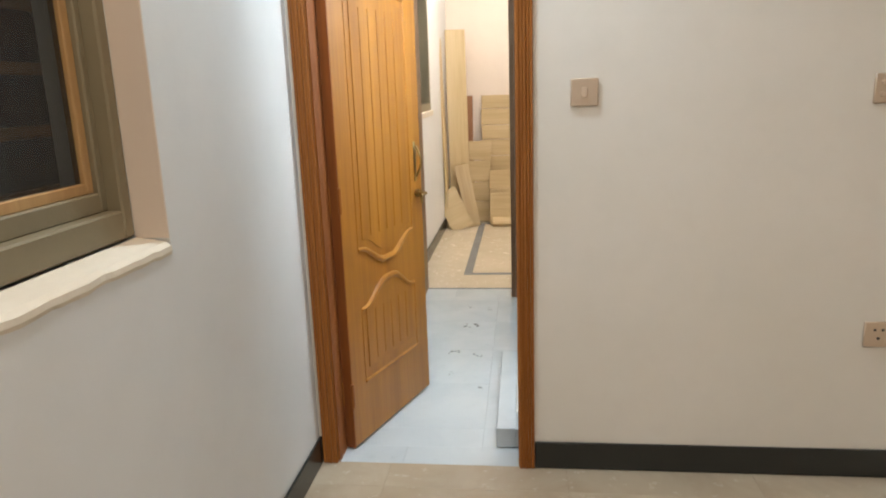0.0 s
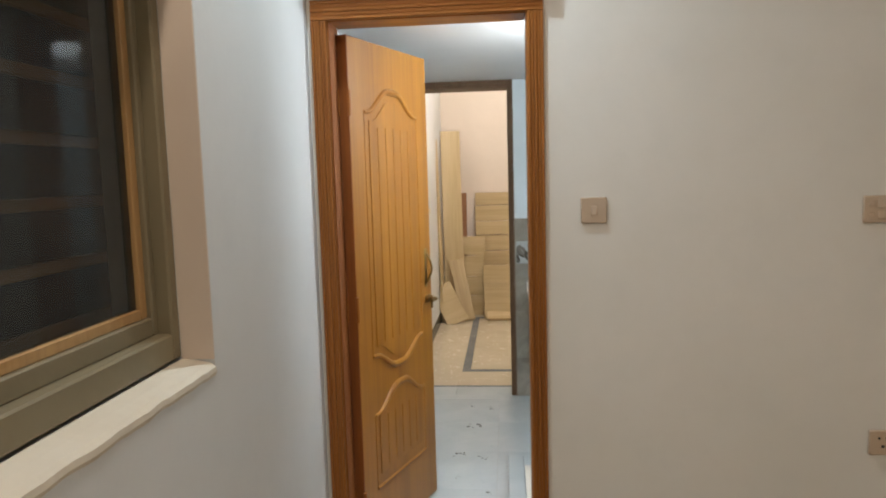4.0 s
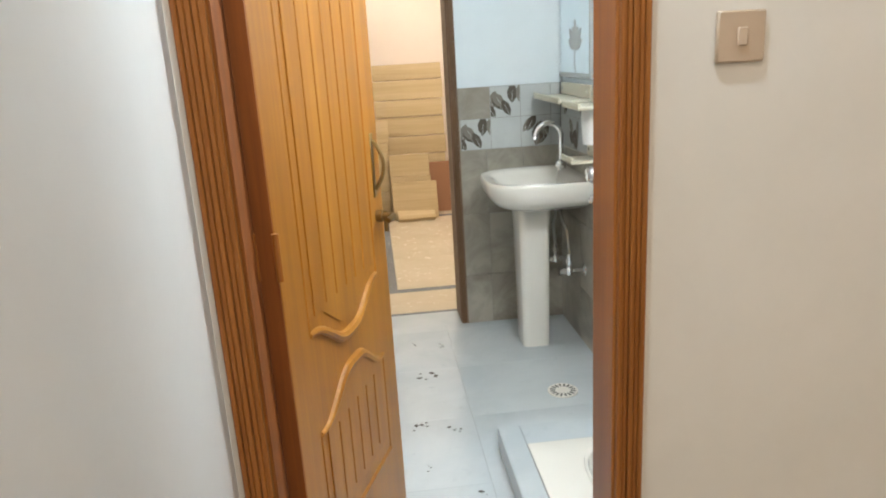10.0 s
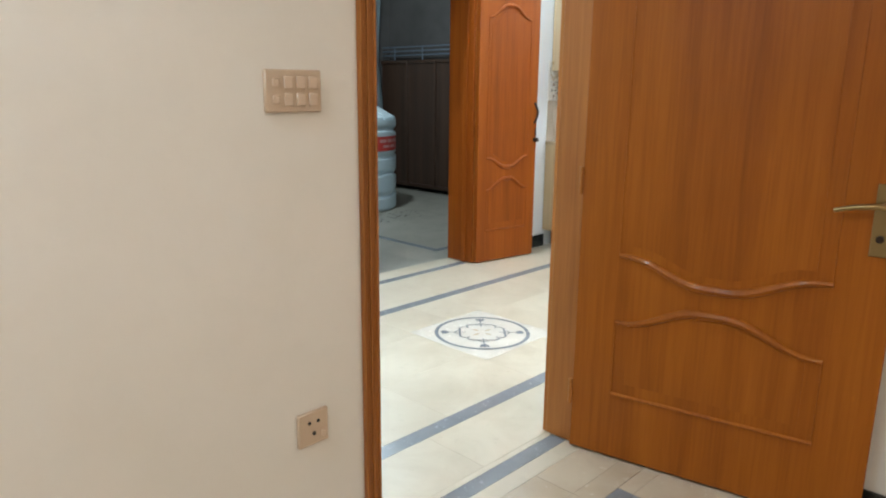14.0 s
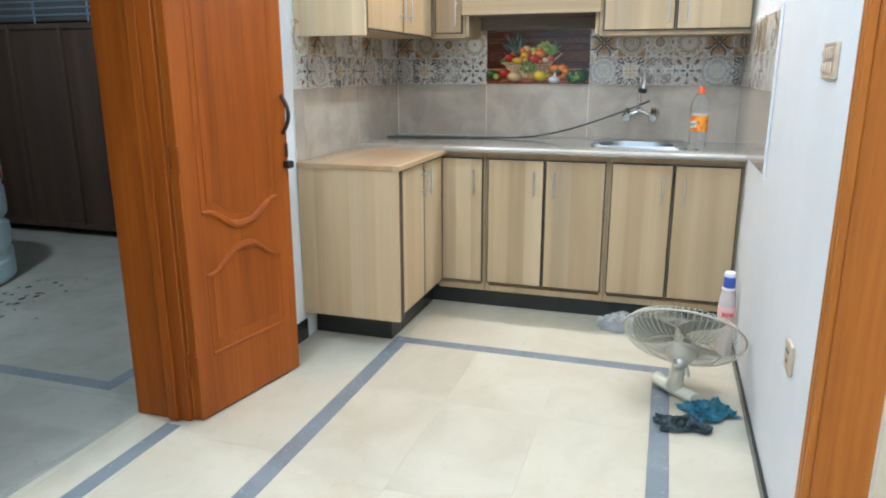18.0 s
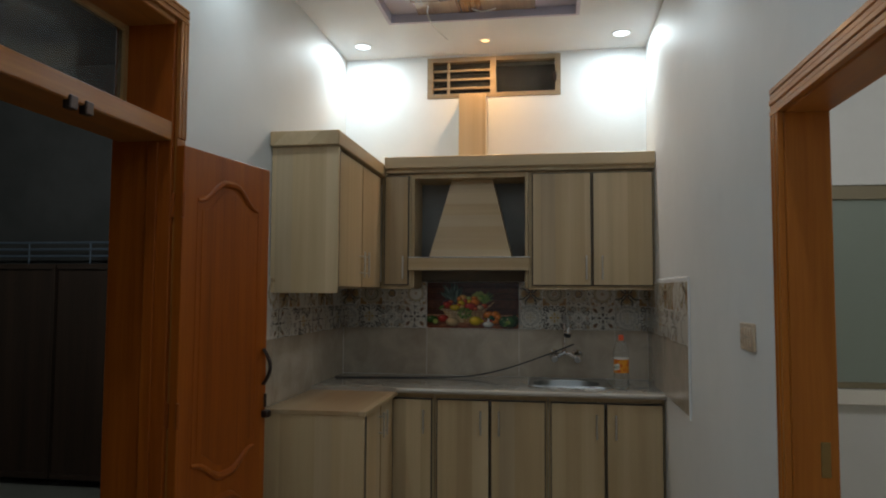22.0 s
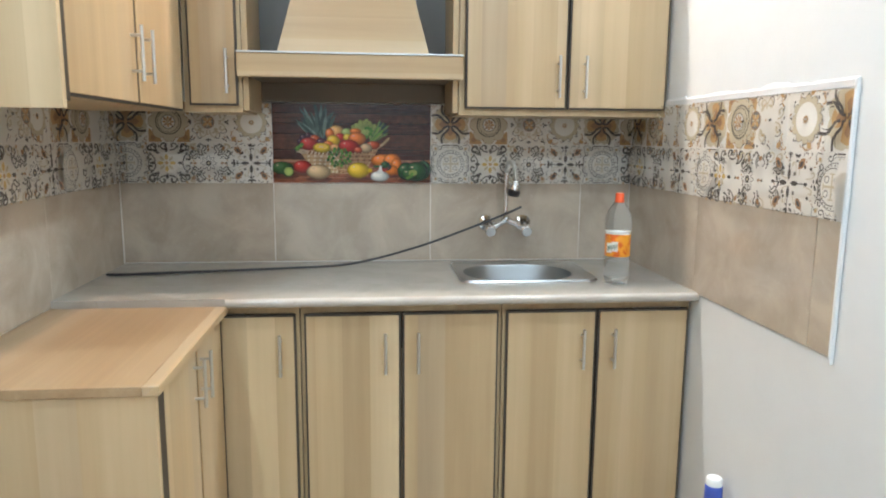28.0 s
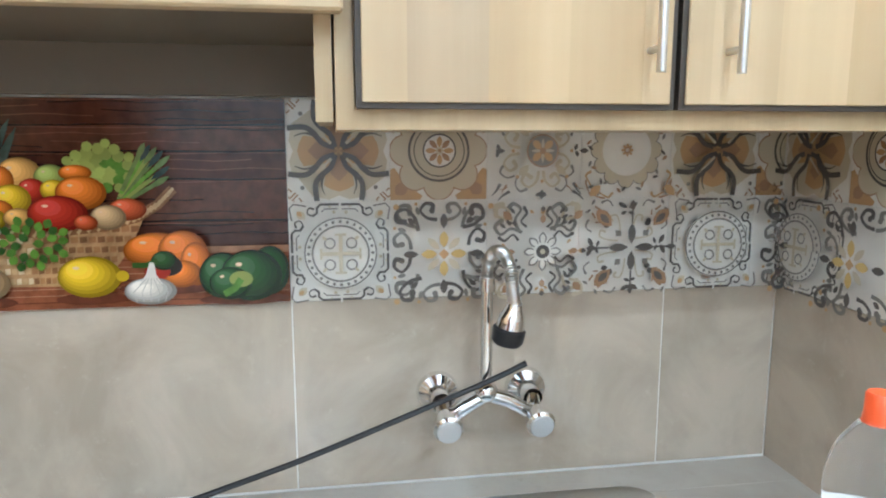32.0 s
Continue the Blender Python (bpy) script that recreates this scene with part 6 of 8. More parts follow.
# the last two fittings are unseen, added to go with the fill lamps
for x, y, w in ((-0.28, 1.72, 0), (-0.40, 0.75, 1), (2.2, -1.0, 1), (0.9, -0.9, 1)):
    downlight(x, y, ZC, bool(w))

# veneer boards, cut-out and loose wires of the unfinished ceiling feature
M["veneer"] = wood("glossy_veneer", (0.10, 0.04, 0.02), (0.17, 0.075, 0.035), (0.24, 0.11, 0.05), "X", 0.15, 1.0, 0.6)
M["veneer_pale"] = wood("glossy_pale_veneer", (0.22, 0.14, 0.09), (0.33, 0.22, 0.15), (0.42, 0.29, 0.20), "X", 0.14, 0.8, 0.6)
feat = thing("ceiling_panel", (4.6, 3.3, ZS + 0.05), "glossy brown veneer ceiling panel with loose wires", "ceiling panel")
zc = ZS + 0.05
part("panel", boxes([(3.2, 5.728, 3.0, 3.68, zc - 0.012, zc - 0.001)], 0.002), M["veneer_pale"], feat, "glossy tan veneer panel", world=True)
part("board", boxes([(3.2, 4.88, 2.937, 3.355, zc - 0.030, zc - 0.0125)], 0.002), M["veneer"], feat, world=True)
part("board", boxes([(3.2, 4.60, 3.356, 3.64, zc - 0.026, zc - 0.0125)], 0.002), M["veneer"], feat, world=True)
part("box", boxes([(5.19, 5.50, 3.44, 3.68, zc - 0.038, zc - 0.0125)], 0.003), M["veneer"], feat, world=True)
part("strip", boxes([(5.50, 5.72, 3.30, 3.44, zc - 0.018, zc - 0.0125)], 0.002), M["veneer"], feat, world=True)
part("conduit", boxes([(4.68, 5.14, 3.405, 3.43, zc - 0.050, zc - 0.0265)], 0.003), M["white_plastic"], feat, "white plastic conduit end", world=True)
for pts in (((5.60, 3.60, zc - 0.015), (5.66, 3.61, zc - 0.05), (5.70, 3.57, zc - 0.11), (5.76, 3.51, zc - 0.16)), ((5.66, 3.36, zc - 0.02), (5.67, 3.30, zc - 0.035), (5.65, 3.22, zc - 0.03)), ((5.14, 3.42, zc - 0.04), (5.22, 3.45, zc - 0.065), (5.30, 3.49, zc - 0.042))):
    bm = bmesh.new(); tube(bm, smooth_run(pts), 0.004, 6); part("wire", bm, M["white_plastic"], feat, "loose white wire end", world=True)
bm = bmesh.new()
for x0, x1, y0, y1 in ((RC[0], RC[1], RC[2], RC[2] + 0.02), (RC[0], RC[1], RC[3] - 0.02, RC[3]), (RC[1] - 0.02, RC[1], RC[2] + 0.02, RC[3] - 0.02), (RC[0], RC[0] + 0.02, RC[2] + 0.02, RC[3] - 0.02)):
    box(bm, x0, x1, y0, y1, ZS - 0.003, ZS + 0.049)
setting("trim_recess", bm, M["recess"], "lilac painted edge of the ceiling recess")

# ---- high kitchen window ----
vw = thing("high_window", (6.4, 3.29, VENT[2]), "small wooden ventilator window with level bars", "window", kind="structure")
part("frame", boxes([(6.335, 6.40, VENT[0], VENT[1], VENT[2], VENT[2] + 0.03), (6.335, 6.40, VENT[0], VENT[1], VENT[3] - 0.03, VENT[3]), (6.335, 6.40, VENT[0], VENT[0] + 0.035, VENT[2] + 0.03, VENT[3] - 0.03), (6.335, 6.40, VENT[1] - 0.035, VENT[1], VENT[2] + 0.03, VENT[3] - 0.03), (6.335, 6.40, 3.27, 3.31, VENT[2] + 0.03, VENT[3] - 0.03)]), M["vent_wood"], vw, world=True)
for z in (2.775, 2.835, 2.895):
    part("bar", boxes([(6.36, 6.375, 3.311, VENT[1] - 0.036, z, z + 0.016)], 0.002), M["vent_wood"], vw, world=True)
part("bar", boxes([(6.355, 6.37, 3.58, 3.60, VENT[2] + 0.03, VENT[3] - 0.03)], 0.002), M["vent_wood"], vw, world=True)
part("pane", boxes([(6.385, 6.39, VENT[0] + 0.036, VENT[1] - 0.036, VENT[2] + 0.031, VENT[3] - 0.031)]), M["night_glass"], vw, world=True)
part("latch", boxes([(6.325, 6.334, 2.875, 2.90, 2.80, 2.86)], 0.002), M["iron"], vw, world=True)

# ---- kitchen tap, cable, bottle ----
tap = thing("kitchen_tap", (6.331, 2.832, 1.03), "chrome wall-mounted sink mixer with a flexible spray head", "tap")
ty = 2.828
for dy in (-0.072, 0.072):
    bm = bmesh.new(); lathe(bm, [(0.0, 0.0), (0.034, 0.0), (0.031, 0.010), (0.018, 0.018), (0.015, 0.05)], wall_frame((6.331, ty + dy, 1.034), (0, -1, 0), (-1, 0, 0)), 24); part("flange", bm, M["chrome"], tap, world=True, smooth=True)
    bm = bmesh.new(); lathe(bm, [(0.0, 0.0), (0.013, 0.0), (0.013, 0.016), (0.021, 0.018), (0.0225, 0.034), (0.019, 0.038)], wall_frame((6.262, ty + dy * 0.97, 1.020), (0, -1, 0), Vector((-1, 0, -0.25)).normalized()), 20); knob = part("knob", bm, M["chrome"], tap, "round chrome tap knob", world=True, smooth=True)
    bm = bmesh.new(); lathe(bm, [(0.019, 0.037), (0.0175, 0.041), (0.008, 0.043), (0.0, 0.043)], wall_frame((6.262, ty + dy * 0.97, 1.020), (0, -1, 0), Vector((-1, 0, -0.25)).normalized()), 20); part("knob_face", bm, M["acrylic"], knob, "pale acrylic knob face", world=True, smooth=True)
    bm = bmesh.new(); tube(bm, [(6.285, ty + dy, 1.034), (6.268, ty + dy * 0.96, 1.022), (6.262, ty + dy * 0.75, 1.024), (6.262, ty + dy * 0.4, 1.040), (6.262, ty + 0.006, 1.052)], 0.012, 12); part("arm", bm, M["chrome"], tap, world=True, smooth=True)
bm = bmesh.new(); ball(bm, 0.018, Matrix.Translation((6.262, ty + 0.008, 1.056)))
part("body", bm, M["chrome"], tap, world=True, smooth=True)
ry_ = ty + 0.008
bm = bmesh.new(); rod(bm, (6.262, ry_, 1.06), (6.260, ry_, 1.222), 0.0095, 14); part("riser", bm, M["chrome"], tap, world=True, smooth=True)
bm = bmesh.new(); rod(bm, (6.260, ry_, 1.212), (6.260, ry_, 1.232), 0.0118, 14); part("riser_nut", bm, M["chrome"], tap, world=True, smooth=True)
neck = [(6.260, ry_, 1.225)] + [(6.226 + 0.034 * math.cos(radians(a)), ry_ - 0.010 + 0.010 * math.cos(radians(a)), 1.236 + 0.040 * math.sin(radians(a))) for a in range(0, 181, 12)] + [(6.190, ry_ - 0.021, 1.222), (6.189, ry_ - 0.024, 1.206)]
bm = bmesh.new(); tube(bm, smooth_run(neck, 4), lambda u: 0.0088 + 0.0010 * math.sin(u * 240), 12); part("flexible_neck", bm, M["steel"], tap, "ribbed flexible steel neck", world=True, smooth=True)
hd = pose(6.189, ry_ - 0.024, 1.208, 10, -6, 0)
bm = bmesh.new(); lathe(bm, [(0.0, 0.004), (0.010, 0.0), (0.012, -0.008), (0.018, -0.018), (0.020, -0.034)], hd, 20); part("spray_head", bm, M["chrome"], tap, world=True, smooth=True)
bm = bmesh.new(); lathe(bm, [(0.020, -0.034), (0.0235, -0.037), (0.0225, -0.054), (0.019, -0.059), (0.0, -0.056)], hd, 20); part("spray_ring", bm, M["black_rubber"], tap, "black rubber spray ring", world=True, smooth=True)

cab = [(6.08, 4.26, 0.8895), (6.081, 4.2, 0.8895), (6.12, 3.95, 0.8895), (6.16, 3.70, 0.8895), (6.18, 3.47, 0.896), (6.225, 3.34, 0.911), (6.243, 3.22, 0.940), (6.245, 3.10, 0.978), (6.243, 2.95, 1.035), (6.238, 2.838, 1.080), (6.236, 2.781, 1.106)]


cable = thing("cable", (6.2, 4.2, CT1), "black cable along the counter and over the tap", "cable")
bm = bmesh.new(); tube(bm, smooth_run(cab), 0.0045, 8); part("sheath", bm, M["black_rubber"], cable, world=True, smooth=True)

M["pet"] = mat("clear_plastic", (0.95, 0.97, 0.98), 0.06, Transmission_Weight=0.96, IOR=1.16)
M["orange_cap"] = mat("orange_plastic", (0.85, 0.11, 0.03), 0.35)
M["label_orange"] = mat("orange_label", (0.85, 0.30, 0.02), 0.4)
n = Nodes(M["label_orange"])
n.colour(n.mix((0.72, 0.13, 0.01), (0.88, 0.36, 0.03), n.ramp(n.noise(n.coords((1, 1, 1)), 32, 3, 0.5, 1.5), ((0.42, (0, 0, 0)), (0.56, (1, 1, 1))))))
M["label_white"] = mat("white_label", (0.78, 0.74, 0.68), 0.4)
M["label_green"] = mat("green_print", (0.04, 0.10, 0.04), 0.4)
bx, by = 5.853, 2.533
bottle = thing("soda_bottle", Matrix.Translation((bx, by, CT1)) @ Matrix.Diagonal((1.13, 1.13, 1.075, 1)), "empty clear plastic soda bottle with an orange cap and label", "bottle")
prof = [(0.0, 0.010), (0.012, 0.004), (0.022, 0.0), (0.031, 0.003), (0.036, 0.014), (0.0375, 0.03), (0.036, 0.045), (0.0378, 0.06), (0.0365, 0.075), (0.036, 0.085), (0.036, 0.160), (0.0385, 0.172), (0.0395, 0.188), (0.038, 0.207), (0.031, 0.230), (0.020, 0.248), (0.0125, 0.258), (0.0118, 0.27)]
bm = bmesh.new(); lathe(bm, prof, None, 32); ob = part("bottle_body", bm, M["pet"], bottle, smooth=True); ob.visible_shadow = False
bm = bmesh.new(); lathe(bm, [(0.0352, 0.090), (0.0352, 0.157)], None, 32); part("label_lining", bm, M["label_white"], bottle, "pale inside of the label", smooth=True)
bm = bmesh.new(); lathe(bm, [(0.0364, 0.089), (0.0367, 0.090), (0.0367, 0.157), (0.0364, 0.158)], None, 32); part("label_band", bm, M["label_orange"], bottle, "orange printed label", smooth=True)
bm = bmesh.new(); lathe(bm, [(0.0354, 0.159), (0.0361, 0.161), (0.0365, 0.166), (0.0355, 0.167)], None, 32); part("label_top", bm, M["label_white"], bottle, "white upper edge of the label", smooth=True)
bm = bmesh.new()
for k, (a, z, w, h) in enumerate(((-17, 0.116, 30, 0.030), (10, 0.121, 30, 0.030))):
    c = math.atan2(0.7, -0.75) + radians(a)
    pts = [(0.0371 * math.cos(c + radians(w * (i / 8 - 0.5))), 0.0371 * math.sin(c + radians(w * (i / 8 - 0.5)))) for i in range(9)]
    lo, hi = [bm.verts.new((x, y, z - h / 2)) for x, y in pts], [bm.verts.new((x, y, z + h / 2)) for x, y in pts]
    for i in range(8):
        bm.faces.new((lo[i], lo[i + 1], hi[i + 1], hi[i]))
part("label_patch", bm, M["label_white"], bottle, "white patch on the label", smooth=True)
bm = bmesh.new()
for k in range(6):
    c = math.atan2(0.7, -0.75) + radians(-22 + 8.5 * k)
    x, y = 0.0375 * math.cos(c), 0.0375 * math.sin(c)
    z = 0.114 + 0.0014 * k
    box(bm, x - 0.0011, x + 0.0011, y - 0.0011, y + 0.0011, z - 0.007 + 0.003 * (k % 2), z + 0.008)
part("label_bars", bm, M["label_green"], bottle, "dark green bars of lettering")
bm = bmesh.new(); lathe(bm, [(0.0, 0.283), (0.0108, 0.283), (0.0124, 0.281), (0.0128, 0.263), (0.0136, 0.260), (0.0136, 0.254), (0.0120, 0.254)], None, 28); part("cap", bm, M["orange_cap"], bottle, "orange screw cap", smooth=True)

# ---- things on the kitchen floor ----
M["blue_cap"] = mat("blue_plastic", (0.05, 0.10, 0.45), 0.35)
M["pink_label"] = mat("pink_label", (0.75, 0.45, 0.42), 0.5)
M["milky"] = mat("milky_pink_plastic", (0.86, 0.74, 0.70), 0.25, Transmission_Weight=0.35, IOR=1.2)
M["red_print"] = mat("red_print", (0.62, 0.10, 0.08), 0.45)
b2 = thing("floor_bottle", (5.43, 2.362, 0), "milky pinkish plastic bottle with a blue cap on the floor", "bottle")
bm = bmesh.new(); lathe(bm, [(0.0, 0.0), (0.034, 0.0), (0.037, 0.006), (0.037, 0.05), (0.036, 0.12), (0.037, 0.20), (0.0365, 0.255), (0.032, 0.29), (0.026, 0.305), (0.025, 0.312)], None, 28); part("bottle_body", bm, M["milky"], b2, smooth=True)
bm = bmesh.new(); lathe(bm, [(0.0372, 0.135), (0.0376, 0.136), (0.0378, 0.235), (0.0372, 0.236)], None, 28); wrap = part("label_band", bm, M["pink_label"], b2, "faded pink label", smooth=True)
bm = bmesh.new()
for k in range(9):
    c = radians(150 + 9 * k)
    x, y = 0.0380 * math.cos(c), 0.0380 * math.sin(c)
    box(bm, x - 0.002, x + 0.002, y - 0.002, y + 0.002, 0.192 + 0.002 * (k % 3), 0.214 - 0.003 * (k % 2))
part("label_print", bm, M["red_print"], wrap, "red bars of lettering")
bm = bmesh.new(); lathe(bm, [(0.025, 0.310), (0.029, 0.312), (0.029, 0.322), (0.025, 0.324)], None, 24); part("collar", bm, M["white_plastic"], b2, "white collar", smooth=True)
bm = bmesh.new(); lathe(bm, [(0.024, 0.323), (0.026, 0.326), (0.0245, 0.372), (0.023, 0.374)], None, 24); part("cap_band", bm, M["blue_cap"], b2, "blue cap", smooth=True)
bm = bmesh.new(); lathe(bm, [(0.0235, 0.373), (0.0235, 0.390), (0.02, 0.395), (0.0, 0.395)], None, 24); part("cap", bm, M["white_plastic"], b2, "white cap top", smooth=True)


def crumple(bm, place, sx, sy, sz, seed, n=22, depth=0.5):
    rng = np.random.default_rng(seed)
    b2 = bmesh.new()
    bmesh.ops.create_uvsphere(b2, u_segments=n * 2, v_segments=n, radius=1)
    off = rng.uniform(0, 50, 3)
    for v in b2.verts:
        q = Vector(v.co * 1.6 + Vector(off))
        k = 1 + depth * noise.ridged_multi_fractal(q, 1.0, 2.1, 5, 0.9, 1.8) * 0.35 - depth * 0.4
        v.co = Vector((v.co.x * sx * k, v.co.y * sy * k, max(-0.02, v.co.z) * sz * k))
    join(bm, b2, Matrix.Translation(place))


M["film"] = mat("clear_film", (0.85, 0.87, 0.88), 0.15, Transmission_Weight=0.75, IOR=1.2)
bag = thing("plastic_bag", (5.62, 2.82, 0), "crumpled clear plastic bag on the floor", "plastic bag")
bm = bmesh.new(); crumple(bm, (0, 0, 0.006), 0.075, 0.13, 0.085, 4, 22, 0.9); part("film", bm, M["film"], bag)
M["blue_cloth"] = mat("blue_cloth", (0.03, 0.14, 0.19), 0.9)
n = Nodes(M["blue_cloth"]); n.colour(n.ramp(n.noise(n.coords(), 18, 4), ((0.35, (0.04, 0.12, 0.16)), (0.5, (0.06, 0.28, 0.38)), (0.7, (0.18, 0.42, 0.50)))))
M["grey_cloth"] = mat("grey_cloth", (0.05, 0.055, 0.055), 0.95)
n = Nodes(M["grey_cloth"]); n.colour(n.ramp(n.noise(n.coords(), 30, 4), ((0.35, (0.035, 0.05, 0.06)), (0.55, (0.11, 0.15, 0.16)), (0.75, (0.34, 0.36, 0.35)))))


def rag_sheet(bm, cx, cy, w, d, h, seed, turn=0.0, n=44):
    """A dropped cloth: a ragged sheet thrown into folds."""
    rows = []
    for i in range(n + 1):
        row = []
        for k in range(n + 1):
            u, v = i / n - 0.5, k / n - 0.5
            q = Vector((u * 3.1 + seed, v * 3.1 - seed, seed * 0.7))
            edge = 1 + 0.35 * noise.noise(Vector((math.atan2(v, u) * 1.3 + seed, seed, 0.0)))
            x, y = u * w * edge + 0.018 * noise.noise(q * 2.3), v * d * edge + 0.018 * noise.noise(q * 2.3 + Vector((9, 4, 2)))
            rim = 1 - max(abs(u), abs(v)) * 1.75
            z = 0.006 + h * (1 - abs(noise.noise(q * 1.4)) * 2.6) ** 2 * (0.25 + 0.75 * max(0.0, rim)) * 0.9
            z += 0.005 * abs(noise.noise(q * 6))
            x, y = turn2((x, y), turn)
            row.append(bm.verts.new((cx + x, cy + y, min(0.085, z))))
        rows.append(row)
    for a, b in zip(rows, rows[1:]):
        for k in range(n):
            bm.faces.new((a[k], a[k + 1], b[k + 1], b[k]))
    bmesh.ops.solidify(bm, geom=bm.faces[:], thickness=0.0025)


rag = thing("cloth", (4.78, 2.48, 0), "crumpled teal blue rag on the floor under the fan", "rag")
bm = bmesh.new(); rag_sheet(bm, 0.03, -0.03, 0.15, 0.185, 0.05, 3.3, 30); part("fabric", bm, M["blue_cloth"], rag, smooth=True)
rag2 = thing("cloth", (4.67, 2.55, 0), "crumpled dark grey rag on the floor beside the teal one", "rag")
bm = bmesh.new(); rag_sheet(bm, 0, 0, 0.115, 0.165, 0.036, 7.1, 10); part("fabric", bm, M["grey_cloth"], rag2, smooth=True)


def fan(name, place, head, label):
    """A short pedestal fan: base plate, neck, motor, three blades in a wire cage. head is the cage's pose above the place."""
    f = thing(name, place, label, "fan")
    cream = M["dusty_cream"]
    R = 0.228
    for side, dep in ((1, 0.05), (-1, 0.07)):
        wires = part("cage_half", bmesh.new(), cream, f, "cream wire cage")
        bm = bmesh.new()
        for k in range(60):
            a = 2 * math.pi * k / 60
            tube(bm, [head @ Vector((math.cos(a) * R * u, math.sin(a) * R * u, side * dep * math.sqrt(max(0.0, 1 - u ** 4)))) for u in (0.16, 0.5, 0.78, 0.92, 0.98, 1.0)], 0.0016, 4)
        for u in (0.16, 0.6):
            zz = side * dep * math.sqrt(1 - u ** 4)
            tube(bm, [head @ Vector((math.cos(a) * R * u, math.sin(a) * R * u, zz)) for a in np.linspace(0, 2 * math.pi, 36, endpoint=False)], 0.002, 5, True)
        bm.to_mesh(wires.data); bm.free()
        wires["kind"] = "stuff"
    bm = bmesh.new(); tube(bm, [head @ Vector((math.cos(a) * R * 1.01, math.sin(a) * R * 1.01, 0)) for a in np.linspace(0, 2 * math.pi, 48, endpoint=False)], 0.0045, 8, True); part("rim", bm, cream, f, smooth=True)
    for k in range(3):
        bm = bmesh.new()
        rows = []
        for i in range(9):
            u = 0.15 + 0.72 * i / 8
            half = 0.32 + 0.5 * math.sin(math.pi * min(1, i / 8 * 0.8 + 0.15)) * 0.6
            rows.append([bm.verts.new(head @ Vector((R * u * math.cos(2.094 * k + half * s), R * u * math.sin(2.094 * k + half * s), 0.022 * s))) for s in (-1, -0.5, 0, 0.5, 1)])
        for a, b in zip(rows, rows[1:]):
            for j in range(4):
                bm.faces.new((a[j], a[j + 1], b[j + 1], b[j]))
        bmesh.ops.solidify(bm, geom=bm.faces[:], thickness=0.002)
        part("blade", bm, M["film_grey"], f, "grey translucent fan blade", smooth=True)
    bm = bmesh.new(); lathe(bm, [(0.0, -0.05), (0.05, -0.048), (0.06, -0.06), (0.055, -0.09), (0.035, -0.11), (0.0, -0.115)], head, 20); part("motor", bm, cream, f, "cream motor housing", smooth=True)
    bm = bmesh.new(); lathe(bm, [(0.0, 0.055), (0.035, 0.052), (0.038, 0.040), (0.03, 0.03)], head, 20); part("hub_cap", bm, cream, f, smooth=True)
    return f


M["film_grey"] = mat("grey_blade", (0.30, 0.31, 0.27), 0.4)
FX, FY = 4.93, 2.557
front = Vector((0.68, -0.09, 0.735)).normalized()       # the cage leans away from the room's middle, its back towards it
side = Vector((0, 0, 1)).cross(front).normalized()
lean = front.cross(side)
head = Matrix(((side.x, lean.x, front.x, 0.0), (side.y, lean.y, front.y, 0.0), (side.z, lean.z, front.z, 0.257), (0, 0, 0, 1)))
fan1 = fan("pedestal_fan", (FX, FY, 0), head, "dusty cream fan on a short neck tilted on the floor")
tip = head @ Vector((0.0, 0.0, -0.115))
foot = Vector((-0.01, 0.02, 0.045))
bm = bmesh.new(); tube(bm, [tip, tip.lerp(foot, 0.3), tip.lerp(foot, 0.7), foot], lambda u: 0.024 + 0.008 * u, 14); part("neck", bm, M["plastic_cream"], fan1, "cream stand neck", smooth=True)
bm = bmesh.new(); tube(bm, [(0.075, 0.092, 0.036), (0.05, 0.07, 0.032), (-0.05, -0.035, 0.027), (-0.075, -0.058, 0.026)], lambda u: 0.028 - 0.006 * abs(u - 0.5), 12); part("base", bm, M["plastic_cream"], fan1, "cream cross bar at the foot", smooth=True)
bm = bmesh.new(); ball(bm, 0.030, Matrix.Translation(tip)); part("tilt_joint", bm, M["steel"], fan1, "bare steel tilt joint", smooth=True)
bm = bmesh.new(); rod(bm, tip + Vector((0.0, -0.02, 0.01)), tip + Vector((-0.01, -0.035, -0.05)), 0.009, 10); part("swing_knob", bm, M["steel"], fan1, smooth=True)


# ---- bathroom ----
BX0, BX1, BY1 = XW, 0.58, 4.17
bt = thing("bath_wall_tiles", (0.3, 4.16, 0), "grey fabric-look bathroom wall tiles with a band of leaf-patterned tiles", "wall tiles", kind="structure")
FAR = wall_frame((0.088, BY1 - 0.013, 0), (1, 0, 0), (0, -1, 0))
SIDE = wall_frame((BX1 - 0.013, BY1 - 0.014, 0), (0, -1, 0), (-1, 0, 0))
part("grout", boxes([(0.088, BX1 - 0.002, BY1 - 0.0105, BY1 - 0.001, 0.0, 1.127), (BX1 - 0.0105, BX1 - 0.001, YLB, BY1 - 0.012, 0.0, 1.127)]), M["grout_dark"], bt, world=True)
M["leaf_print"] = mat("leaf_print", (0.12, 0.105, 0.085), 0.2)
M["leaf_print2"] = mat("leaf_print_pale", (0.24, 0.22, 0.19), 0.2)


